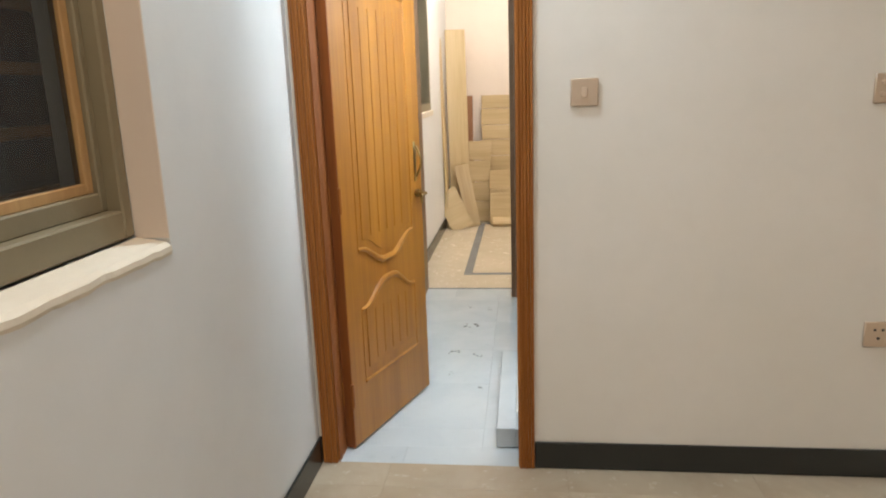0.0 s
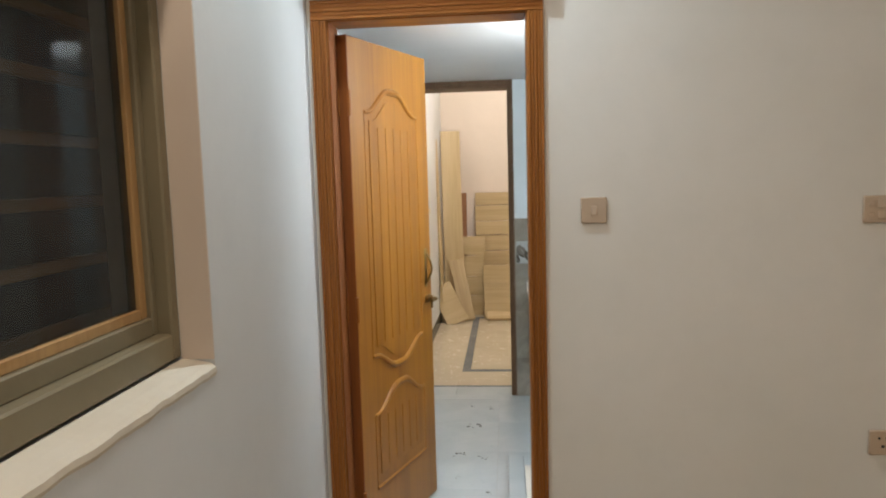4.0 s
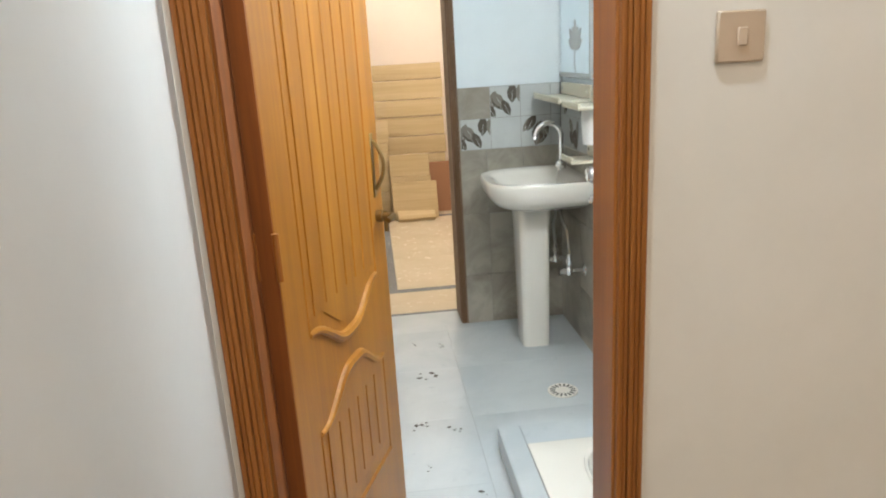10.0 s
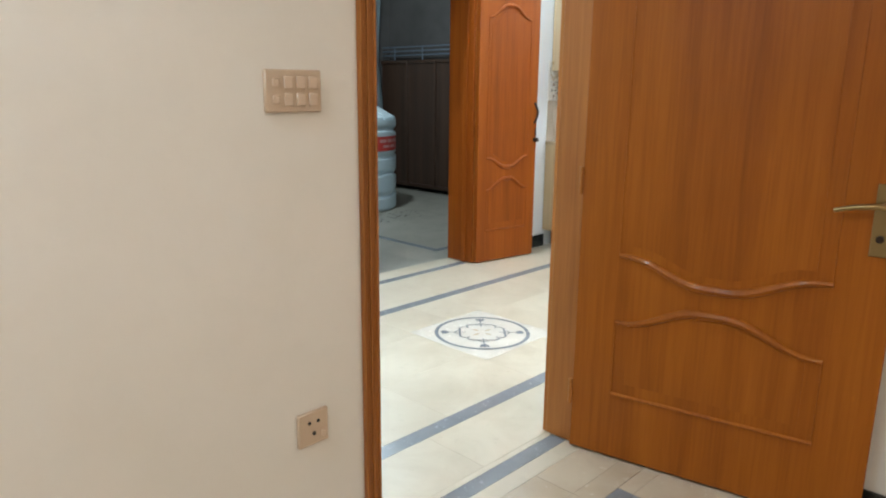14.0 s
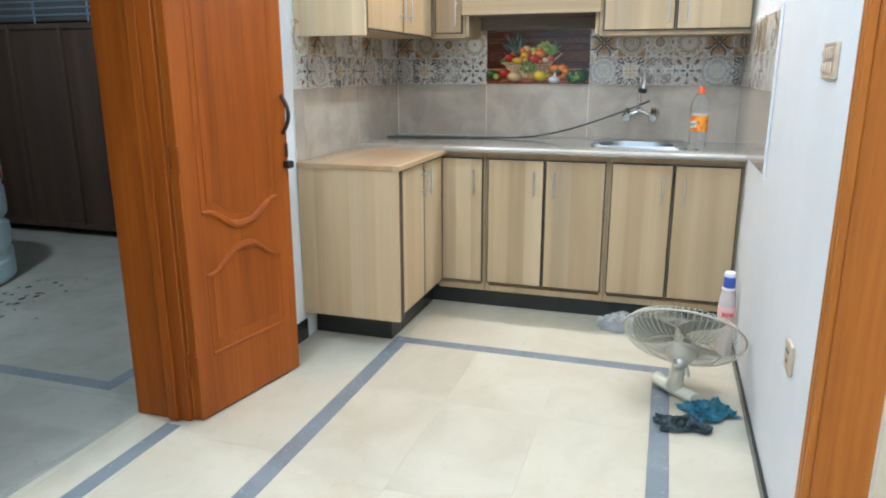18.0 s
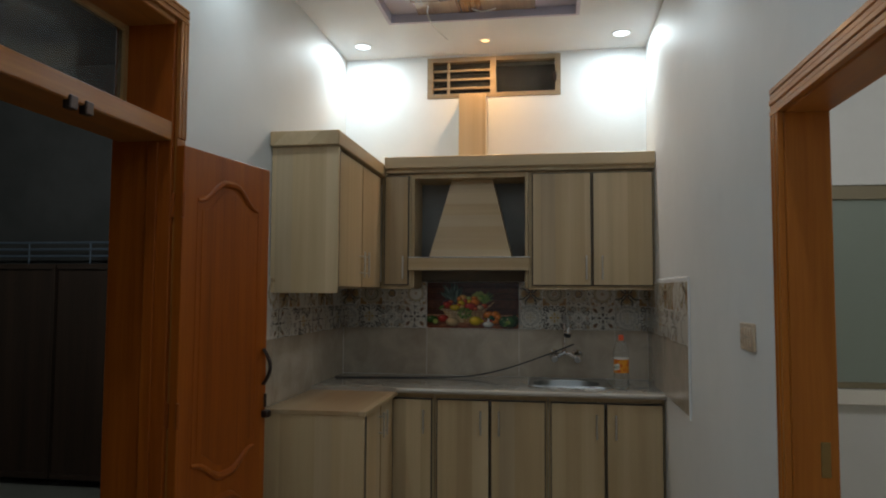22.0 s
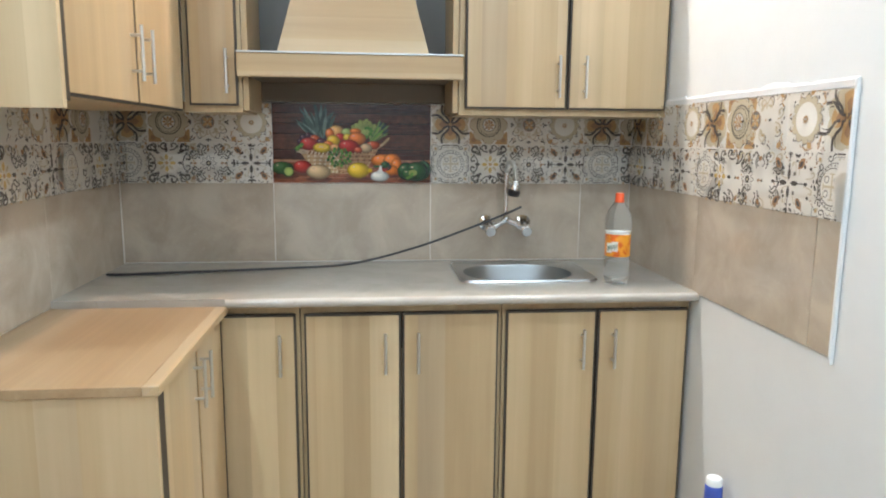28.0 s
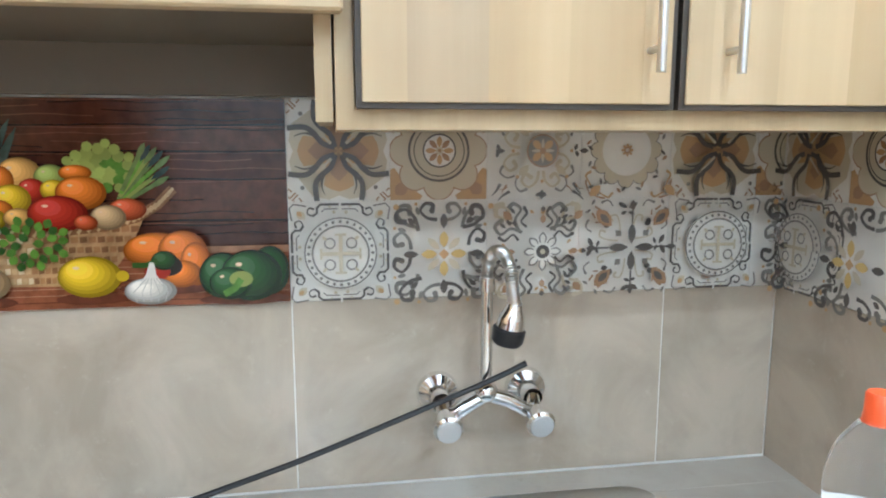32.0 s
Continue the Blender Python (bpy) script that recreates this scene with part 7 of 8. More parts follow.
def leaf_mesh(seed):
    rng = random.Random(seed)
    pr = Print()
    for k in range(7):
        x, y = -0.42 + 0.14 * k + rng.uniform(-0.06, 0.06), rng.uniform(-0.5, 0.0)
        a = 90 + rng.uniform(-50, 50)
        pr.petal(x, y, a, rng.uniform(0.45, 0.7), rng.uniform(0.24, 0.36), 1 if k % 3 else 2)
        pr.stroke([(x, y), (x + 0.4 * math.cos(radians(a)), y + 0.4 * math.sin(radians(a)))], 0.012, 0)
    bm = bmesh.new()
    s = 0.14
    box(bm, -s / 2 + 0.001, s / 2 - 0.001, -s / 2 + 0.001, s / 2 - 0.001, -0.009, 0)
    for k, (pts, i) in enumerate(pr.shapes):
        q = clip_to([(x * s, y * s) for x, y in pts], -s / 2 + 0.002, s / 2 - 0.002, -s / 2 + 0.002, s / 2 - 0.002)
        if len(q) >= 3:
            fc = bm.faces.new([bm.verts.new((x, y, 0.00008 * (k + 1))) for x, y in q])
            fc.material_index = i
            fc.normal_update()
            if fc.normal.z < 0:
                fc.normal_flip()
    me = bpy.data.meshes.new("leaf_tile")
    bm.to_mesh(me); bm.free()
    for m in (M["bath_tile_light"], M["leaf_print"], M["leaf_print2"]):
        me.materials.append(m)
    return me


LEAFS = [leaf_mesh(s) for s in (3, 8, 11)]


def band(frame_m, u0, n, start):
    for r in range(2):
        for k in range(n):
            u, v = u0 + 0.14 * k + 0.07, 0.847 + 0.14 * r + 0.07
            if (k + r + start) % 2 == 0:
                ob = new("leaf_tile", LEAFS[(k * 2 + r) % 3])
                ob.parent = bt
                ob.matrix_basis = bt.matrix_basis.inverted() @ frame_m @ Matrix.Translation((u, v, 0.0))
            else:
                slab_tile(bt, frame_m, u - 0.07, u + 0.07, v - 0.07, v + 0.07, M["bath_tile" if r == 1 and k % 4 == 0 else "bath_tile_light"], gap=0.001)


band(FAR, 0.012, 3, 0)
for r in range(2):
    slab_tile(bt, FAR, 0.432, 0.477, 0.847 + 0.14 * r, 0.987 + 0.14 * r, M["bath_tile_light"], gap=0.001)
    slab_tile(bt, FAR, 0.0, 0.012, 0.847 + 0.14 * r, 0.987 + 0.14 * r, M["bath_tile"], gap=0.001)
band(SIDE, 0.0, 13, 1)
for v0, v1 in ((0.0, 0.247), (0.247, 0.547), (0.547, 0.847)):
    for u0, u1 in ((0.0, 0.13), (0.13, 0.30), (0.30, 0.48)):
        slab_tile(bt, FAR, u0, u1, v0, v1, M["bath_tile"], gap=0.001)
    for k in range(6):
        u0, u1 = 0.3 * k, min(0.3 * k + 0.3, BY1 - 0.014 - YLB)
        slab_tile(bt, SIDE, u0, u1, v0, v1, M["bath_tile"], gap=0.001)
part("corner_trim", boxes([(0.0855, 0.0885, BY1 - 0.012, BY1 + 0.0, 0.0, 1.128)]), M["steel"], bt, world=True)

# basin on its pedestal
basin = thing("wash_basin", (0.37, 3.87, 0), "cream ceramic wash basin on a pedestal", "wash basin")
bm = bmesh.new()


def basin_ring(s, z, inset=0.0):
    """Outline of the basin: straight back on the wall side, bowed front."""
    out = []
    x0, x1, y0, y1 = 0.15 + inset, 0.566 - inset * 0.9, 3.63 + inset, 4.10 - inset
    cy = (y0 + y1) / 2
    for i in range(33):
        t = i / 32
        y = y0 + (y1 - y0) * t
        k = abs(2 * t - 1)
        out.append((x0 + (0.40 - inset) * (1 - (1 - k ** 4) ** 0.6) * 0.42, y))
    out += [(x1, y1), (x1, cy + 0.12), (x1, cy), (x1, cy - 0.12), (x1, y0)]
    c = (0.40, cy)
    return [bm.verts.new((c[0] + (x - c[0]) * s, c[1] + (y - c[1]) * s, z)) for x, y in out]


rings = [basin_ring(0.42, 0.632), basin_ring(0.66, 0.642), basin_ring(0.84, 0.660), basin_ring(0.935, 0.686), basin_ring(0.985, 0.716), basin_ring(1.0, 0.745), basin_ring(0.997, 0.757), basin_ring(0.985, 0.762), basin_ring(0.985, 0.760, 0.03), basin_ring(0.95, 0.748, 0.045), basin_ring(0.80, 0.690, 0.06), basin_ring(0.45, 0.668, 0.06)]
for a, b in zip(rings, rings[1:]):
    for k in range(len(a)):
        j = (k + 1) % len(a)
        bm.faces.new((a[k], a[j], b[j], b[k]))
bm.faces.new(rings[0]); bm.faces.new(rings[-1])
part("bowl", bm, M["ceramic"], basin, world=True, smooth=True)
bm = bmesh.new()
sec = lambda s, z: [bm.verts.new((0.355 + x * s, 3.885 + y * s, z)) for x, y in rounded(-0.062, 0.062, -0.082, 0.082, 0.03, 5)]
rr = [sec(0.97, 0.001), sec(0.98, 0.03), sec(1.0, 0.25), sec(1.08, 0.54), sec(1.18, 0.636)]
for a, b in zip(rr, rr[1:]):
    for k in range(len(a)):
        j = (k + 1) % len(a)
        bm.faces.new((a[k], a[j], b[j], b[k]))
bm.faces.new(rr[0]); bm.faces.new(rr[-1])
part("pedestal", bm, M["ceramic"], basin, world=True, smooth=True)

btap = thing("basin_tap", (0.515, 3.97, 0.762), "chrome swan-neck basin tap", "tap")
bm = bmesh.new(); cyl(bm, 0.021, 0.045, Matrix.Translation((0.515, 3.97, 0.784)), 18); part("body", bm, M["chrome"], btap, world=True, smooth=True)
bm = bmesh.new(); tube(bm, [(0.515, 3.97, 0.797), (0.515, 3.97, 0.882)] + [(0.4575 + 0.0575 * math.cos(radians(a)), 3.962, 0.907 + 0.06 * math.sin(radians(a))) for a in range(10, 171, 16)] + [(0.397, 3.955, 0.899)], 0.0115, 12); part("spout", bm, M["chrome"], btap, world=True, smooth=True)
bm = bmesh.new(); rod(bm, (0.505, 3.965, 0.787), (0.49, 3.90, 0.795), 0.008, 10); ball(bm, 0.021, Matrix.Translation((0.488, 3.893, 0.796))); part("knob", bm, M["chrome"], btap, world=True, smooth=True)

valve = thing("angle_valve", (0.56, 3.83, 0.33), "chrome stop valves with braided hoses under the basin", "valve")
for vy, vz in ((3.80, 0.345), (4.03, 0.335)):
    bm = bmesh.new(); rod(bm, (0.569, vy, vz), (0.50, vy, vz), 0.012, 12); ball(bm, 0.022, Matrix.Translation((0.50, vy, vz))); rod(bm, (0.50, vy, vz), (0.455, vy, vz), 0.017, 12); part("valve_body", bm, M["chrome"], valve, world=True, smooth=True)
    bm = bmesh.new(); rod(bm, (0.50, vy, vz), (0.50, vy, vz + 0.075), 0.011, 12); cyl(bm, 0.015, 0.02, Matrix.Translation((0.50, vy, vz + 0.045)), 8); part("outlet", bm, M["chrome"], valve, world=True, smooth=True)
    bm = bmesh.new(); lathe(bm, [(0.0, 0.0), (0.028, 0.0), (0.025, 0.006), (0.012, 0.010)], wall_frame((0.569, vy, vz), (0, -1, 0), (-1, 0, 0)), 18); part("flange", bm, M["chrome"], valve, world=True, smooth=True)
    bm = bmesh.new(); tube(bm, smooth_run([(0.50, vy, vz + 0.075), (0.495, vy + 0.01, vz + 0.16), (0.485, 3.90 + (vy - 3.90) * 0.5, 0.56), (0.48, 3.93, 0.645)]), 0.0065, 8); part("hose", bm, M["steel"], valve, "braided steel hose", world=True, smooth=True)

# bath mixer with its riser pipe
mixer = thing("wall_mixer", (0.57, 3.24, 0.86), "chrome wall-mounted bath mixer with a spout and riser pipe", "tap")
MXY, MXZ = 3.245, 0.850
for dy in (-0.075, 0.075):
    bm = bmesh.new(); lathe(bm, [(0.0, 0.0), (0.034, 0.0), (0.030, 0.012), (0.015, 0.02), (0.015, 0.07)], wall_frame((0.569, MXY + dy, MXZ), (0, -1, 0), (-1, 0, 0)), 20); part("flange", bm, M["chrome"], mixer, world=True, smooth=True)
    bm = bmesh.new(); lathe(bm, [(0.0, 0.0), (0.013, 0.0), (0.015, 0.024), (0.030, 0.030), (0.031, 0.048), (0.022, 0.056), (0.0, 0.056)], wall_frame((0.49, MXY + dy * 1.1, MXZ), (0, -1, 0), Vector((-1, dy * 4, -0.15)).normalized()), 18); part("knob", bm, M["chrome"], mixer, "round chrome tap knob", world=True, smooth=True)
bm = bmesh.new(); rod(bm, (0.50, MXY - 0.085, MXZ), (0.50, MXY + 0.085, MXZ), 0.019, 14); ball(bm, 0.027, Matrix.Translation((0.50, MXY, MXZ + 0.004))); part("body", bm, M["chrome"], mixer, world=True, smooth=True)
bm = bmesh.new(); tube(bm, smooth_run([(0.50, MXY, MXZ - 0.01), (0.495, MXY, MXZ - 0.05), (0.478, MXY, MXZ - 0.066), (0.452, MXY, MXZ - 0.062), (0.430, MXY, MXZ - 0.068), (0.420, MXY, MXZ - 0.085)]), 0.012, 12); part("spout", bm, M["chrome"], mixer, world=True, smooth=True)
bm = bmesh.new(); cyl(bm, 0.017, 0.05, Matrix.Translation((0.50, MXY - 0.035, MXZ + 0.035)), 14); part("diverter", bm, M["chrome"], mixer, world=True, smooth=True)
bm = bmesh.new(); tube(bm, [(0.50, MXY - 0.035, MXZ + 0.05), (0.503, MXY - 0.035, MXZ + 0.3), (0.503, MXY - 0.035, 1.95)], 0.010, 12); part("riser_pipe", bm, M["chrome"], mixer, "upright chrome shower pipe", world=True, smooth=True)


def shelf_set(name, y0, y1, z, depth, label):
    s = thing(name, (0.57, (y0 + y1) / 2, z), label, "bathroom shelf")
    bm = bmesh.new(); box(bm, 0.569 - depth, 0.562, y0, y1, z, z + 0.012, bev=0.004, seg=2); box(bm, 0.569 - depth, 0.569 - depth + 0.01, y0, y1, z + 0.011, z + 0.026, bev=0.003); part("tray", bm, M["plastic_cream"], s, world=True, smooth=True)
    part("back_plate", boxes([(0.556, 0.569, y0, y1, z + 0.013, z + 0.065)], 0.003), M["plastic_cream"], s, world=True)
    for y in (y0 + 0.03, y1 - 0.03):
        bm = bmesh.new(); cyl(bm, 0.008, 0.004, wall_frame((0.555, y, z + 0.04), (0, -1, 0), (-1, 0, 0)), 10); part("screw_cap", bm, M["chrome"], s, world=True)
    return s


shelf_set("bathroom_shelf", 3.69, 4.11, 1.066, 0.14, "cream plastic wall shelf under the mirror")
shelf_set("bathroom_shelf", 3.455, 3.675, 1.056, 0.13, "cream plastic wall shelf with a cup holder")
shelf_set("soap_dish", 3.58, 3.725, 0.842, 0.12, "cream plastic soap dish on the wall")
cup = thing("cup_holder", (0.52, 3.56, 0.966), "white plastic cup under the wall shelf", "cup")
bm = bmesh.new(); lathe(bm, [(0.0, -0.045), (0.03, -0.045), (0.036, 0.03), (0.036, 0.088)], Matrix.Translation((0, 0, 0)), 20); part("cup", bm, M["white_plastic"], cup, smooth=True)

mirror = thing("bathroom_mirror", (0.574, 3.96, 1.152), "wall mirror with an etched flower and a pale frame", "mirror")
part("glass", boxes([(0.569, 0.576, 3.725, 4.155, 1.172, 1.75)]), M["mirror"], mirror, world=True)
fr = M["bath_tile_light"]
for b in ((3.705, 4.156, 1.152, 1.171), (3.705, 4.156, 1.751, 1.77), (3.705, 3.724, 1.171, 1.751)):
    part("frame", boxes([(0.563, 0.577, b[0], b[1], b[2], b[3])], 0.003), fr, mirror, world=True)
pr = Print()
for k in range(7):
    pr.petal(0, 0, 20 + 23 * k, 0.10 + 0.02 * (k % 2), 0.04, 0)
pr.stroke([(0, 0), (-0.01, -0.06), (0.01, -0.1)], 0.006, 0)
bm = bmesh.new()
mm = wall_frame((0.5688, 3.93, 1.27), (0, -1, 0), (-1, 0, 0))
for k, (pts, i) in enumerate(pr.shapes):
    sheet(bm, pts, 0.0002 + 0.0001 * k, mm)
part("etched_flower", bm, M["bath_tile_light"], mirror, "frosted flower on the mirror", world=True)

# squat toilet on its raised step
step = thing("toilet_step", (0.3, 2.65, 0), "raised marble step around the squat toilet", "step", kind="structure")
PX0, PX1, PY0, PY1 = 0.105, 0.50, 2.40, 2.90
part("slab", boxes([(0.033, PX0, YLB, 3.024, 0.004, 0.082), (PX1, BX1 - 0.015, YLB, 3.024, 0.004, 0.082), (PX0, PX1, PY1, 3.024, 0.004, 0.082), (PX0, PX1, YLB, PY0, 0.004, 0.082)], 0.003), M["bath_floor"], step, world=True)
wc = thing("squat_toilet", (0.31, 2.64, 0.03), "cream ceramic squat toilet let into the step", "toilet")
bm = bmesh.new()


def oval(cx, cy, rx, ry, z, n=40, p=2.6):
    return [bm.verts.new((cx + rx * abs(math.cos(t)) ** (2 / p) * (1 if math.cos(t) > 0 else -1), cy + ry * abs(math.sin(t)) ** (2 / p) * (1 if math.sin(t) > 0 else -1), z)) for t in (2 * math.pi * k / n for k in range(n))]


def rect_ring(z, inset=0.0):
    out = []
    for k in range(40):
        t = 2 * math.pi * k / 40
        c, s = math.cos(t), math.sin(t)
        q = max(abs(c), abs(s))
        out.append(bm.verts.new(((PX0 + PX1) / 2 + ((PX1 - PX0) / 2 - 0.001 - inset) * c / q, (PY0 + PY1) / 2 + ((PY1 - PY0) / 2 - 0.001 - inset) * s / q, z)))
    return out


rr = [rect_ring(0.06), rect_ring(0.086), rect_ring(0.088, 0.006), oval(0.34, 2.65, 0.105, 0.19, 0.088), oval(0.34, 2.65, 0.103, 0.188, 0.094), oval(0.34, 2.65, 0.094, 0.178, 0.090), oval(0.34, 2.66, 0.085, 0.165, 0.05), oval(0.34, 2.66, 0.075, 0.14, 0.015), oval(0.34, 2.68, 0.05, 0.08, 0.006)]
for a, b in zip(rr, rr[1:]):
    for k in range(40):
        j = (k + 1) % 40
        bm.faces.new((a[k], a[j], b[j], b[k]))
bm.faces.new(rr[-1])
part("pan", bm, M["ceramic"], wc, world=True, smooth=True)
for k in range(3):
    part("foot_rib", boxes([(0.14, 0.20, 2.50 + 0.035 * k, 2.515 + 0.035 * k, 0.087, 0.092)], 0.002), M["ceramic"], wc, world=True)

dr = thing("floor_drain", (0.350, 3.375, 0.001), "round slotted cream floor drain", "drain")
bm = bmesh.new(); cyl(bm, 0.058, 0.004, Matrix.Translation((0, 0, 0.002)), 28); part("plate", bm, M["ceramic"], dr)
for k in range(16):
    bm = bmesh.new(); a = radians(22.5 * k)
    box(bm, 0.03, 0.05, -0.0035, 0.0035, 0.004, 0.0048)
    bm.transform(pose(0, 0, 0, 0, 0, 22.5 * k))
    part("slot", bm, M["black_rubber"], dr)

M["mud"] = mat("dried_mud", (0.09, 0.085, 0.08), 0.9)
rng = random.Random(5)
dirt = tagged(new("mud_marks"), "dried mud marks on the bathroom floor", "stain", kind="stuff")
for x, y, n, s in ((-0.15, 3.62, 6, 0.022), (-0.22, 3.22, 7, 0.014), (-0.10, 3.18, 5, 0.014), (-0.17, 3.95, 5, 0.012), (-0.05, 3.92, 4, 0.012), (-0.06, 2.78, 4, 0.012), (-0.2, 2.95, 3, 0.008)):
    bm = bmesh.new()
    for k in range(n):
        cx, cy, r = x + rng.uniform(-2.2, 2.2) * s, y + rng.uniform(-2, 2) * s, s * rng.uniform(0.25, 0.8)
        pts = [(cx + r * rng.uniform(0.5, 1.1) * math.cos(2 * math.pi * i / 9), cy + r * rng.uniform(0.4, 1.0) * math.sin(2 * math.pi * i / 9)) for i in range(9)]
        sheet(bm, pts, 0.0012 + 0.0003 * k)
    part("mark", bm, M["mud"], dirt)

# ---- store room seen through the bathroom ----
M["board"] = wood("pale_board", (0.42, 0.29, 0.14), (0.54, 0.40, 0.21), (0.64, 0.50, 0.29), "X", 0.4, 0.8)
M["board_up"] = wood("pale_board_upright", (0.42, 0.29, 0.14), (0.54, 0.40, 0.21), (0.64, 0.50, 0.29), "Z", 0.3, 0.8)
M["card"] = mat("brown_board", (0.32, 0.15, 0.07), 0.6)


def board(place, w, h, t, material, label):
    b = thing("wood_board", place, label, "board", "boards stored against the wall")
    part("sheet", boxes([(-w / 2, w / 2, -t, 0, 0.002, h)], 0.002), material, b)


# boards leaning on the back wall, x along the wall, tilted back


def stack(x, y, w, rows, tilt, turn_z, label):
    """Level boards tied one over the other into a panel that leans on the wall."""
    b = thing("wood_board", pose(x, y, 0, tilt, 0, turn_z), label, "board", "boards stored against the wall")
    z = 0.002
    for k, h in enumerate(rows):
        part("board", boxes([(-w / 2 + 0.004 * (k % 2), w / 2 - 0.006 * (k % 3), -0.018 - 0.004 * (k % 2), 0, z, z + h - 0.004)], 0.002), M["board"], b)
        z += h


stack(0.02, 6.84, 0.58, (0.16, 0.15, 0.17, 0.15, 0.16, 0.14, 0.16, 0.13), -5, 0, "tall panel of pale wood-grain boards leaning on the wall")
board(pose(-0.405, 6.86, 0, -5, 0, 0), 0.10, 1.22, 0.018, M["card"], "narrow brown board leaning against the wall")
stack(-0.28, 6.70, 0.22, (0.2, 0.19, 0.21, 0.19), -7, 2, "narrow stack of pale boards leaning on the wall")
stack(-0.02, 6.62, 0.34, (0.17, 0.16, 0.18), -8, -2, "short stack of pale boards in front of the tall panel")
board(pose(0.0, 6.50, 0, -14, 0, 0), 0.36, 0.30, 0.03, M["board"], "pale wood-grain board leaning against the stack")
board(pose(0.0, 6.42, 0, -60, 0, 3), 0.30, 0.16, 0.03, M["board"], "short board end lying against the stack")
board(pose(0.36, 6.72, 0, -8, 0, 0), 0.46, 0.42, 0.02, M["card"], "brown hardboard sheet leaning against the wall")
board(pose(-0.47, 6.62, 0, -3, 0, 14), 0.19, 1.83, 0.02, M["board_up"], "tall glossy board leaning in the corner")
board(pose(-0.575, 6.40, 0, -1.5, 0, 86), 0.12, 1.74, 0.02, M["board_up"], "narrow tall board leaning on the side wall")
board(pose(-0.42, 6.31, 0.004, -20, -24, 14), 0.21, 0.40, 0.018, M["board"], "pale board tipped over in front of the stack")
board(pose(-0.33, 6.42, 0.004, -16, -10, 8), 0.13, 0.60, 0.018, M["board_up"], "glossy board tipped over in front of the stack")

sw = thing("store_window", (-0.70, 5.16, 1.13), "wooden store room window in the side wall", "window", kind="structure")
part("frame", boxes([(-0.70, -0.60, 4.701, 4.75, 1.131, 2.049), (-0.70, -0.60, 5.57, 5.619, 1.131, 2.049), (-0.70, -0.60, 4.751, 5.569, 1.131, 1.19), (-0.70, -0.60, 4.751, 5.569, 1.99, 2.049)]), M["win_paint"], sw, world=True)
part("pane", boxes([(-0.68, -0.675, 4.751, 5.569, 1.191, 1.989)]), M["night_glass"], sw, world=True)
part("sill", boxes([(-0.63, -0.585, 4.68, 5.65, 1.09, 1.13)], 0.004), M["sill_plaster"], sw, world=True)


# ---- bedroom window ----
win = thing("window_1", (-0.72, 0.43, WIN[2]), "dark night window with an olive frame and a pale wooden sash", "window", kind="structure")
fx0, fx1 = -0.775, -0.675
y0, y1, z0, z1 = WIN
z0 += 0.03
part("frame", boxes([(fx0, fx1, y1 - 0.035, y1 - 0.001, z0, z1 - 0.001), (fx0, fx1, y0 + 0.001, y0 + 0.055, z0, z1 - 0.001), (fx0, fx1, y0 + 0.055, y1 - 0.035, z0, z0 + 0.06), (fx0, fx1, y0 + 0.055, y1 - 0.035, z1 - 0.06, z1 - 0.001)], 0.004), M["win_paint"], win, "olive painted window frame", world=True)
part("frame_lip", boxes([(fx0 + 0.02, fx1 - 0.03, y1 - 0.058, y1 - 0.036, z0 + 0.06, z1 - 0.06), (fx0 + 0.02, fx1 - 0.03, y0 + 0.055, y1 - 0.059, z0 + 0.06, z0 + 0.10), (fx0 + 0.02, fx1 - 0.03, y0 + 0.055, y1 - 0.059, z1 - 0.10, z1 - 0.06)], 0.003), M["win_paint"], win, world=True)
sash = part("sash", boxes([(fx0 + 0.035, fx1 - 0.04, y1 - 0.083, y1 - 0.0595, z0 + 0.10, z1 - 0.10), (fx0 + 0.035, fx1 - 0.04, y0 + 0.055, y1 - 0.084, z0 + 0.10, z0 + 0.122), (fx0 + 0.035, fx1 - 0.04, y0 + 0.055, y1 - 0.084, z1 - 0.122, z1 - 0.10)], 0.002), M["gold_wood"], win, "pale wooden glazing bead", world=True)
pane = part("pane", boxes([(fx0 + 0.045, fx0 + 0.05, y0 + 0.055, y1 - 0.084, z0 + 0.122, z1 - 0.122)]), M["dark_glass"], win, world=True)
M["grille"] = wood("grille_wood", (0.18, 0.09, 0.035), (0.28, 0.15, 0.06), (0.36, 0.20, 0.09), "Y", 0.5)
grille = thing("window_grille", (-0.84, 0.43, 0.85), "brown slatted grille outside the window", "grille")
for k in range(9):
    z = 0.99 + 0.125 * k
    part("slat", boxes([(-0.858, -0.845, y0 - 0.15, y1 + 0.15, z, z + 0.024)], 0.002), M["grille"], grille, world=True)
for y in (-0.53, 0.42, 1.33):
    part("upright", boxes([(-0.844, -0.832, y, y + 0.05, 0.85, 2.2)], 0.002), M["grille"], grille, world=True)
# added backdrop, so that the window looks out on darkness
setting("wall_outside", boxes([(-1.75, -1.6, -2, 4, -0.1, 3.2)]), M["night_backdrop"], "near-black backdrop added outside the window for the night dark")
sill = thing("window_sill", (-0.66, 0.43, 0.98), "chipped white plaster window sill", "window sill", kind="structure")
# a sloping lip of plaster whose front edge is broken in places
bm = bmesh.new()
rows = []
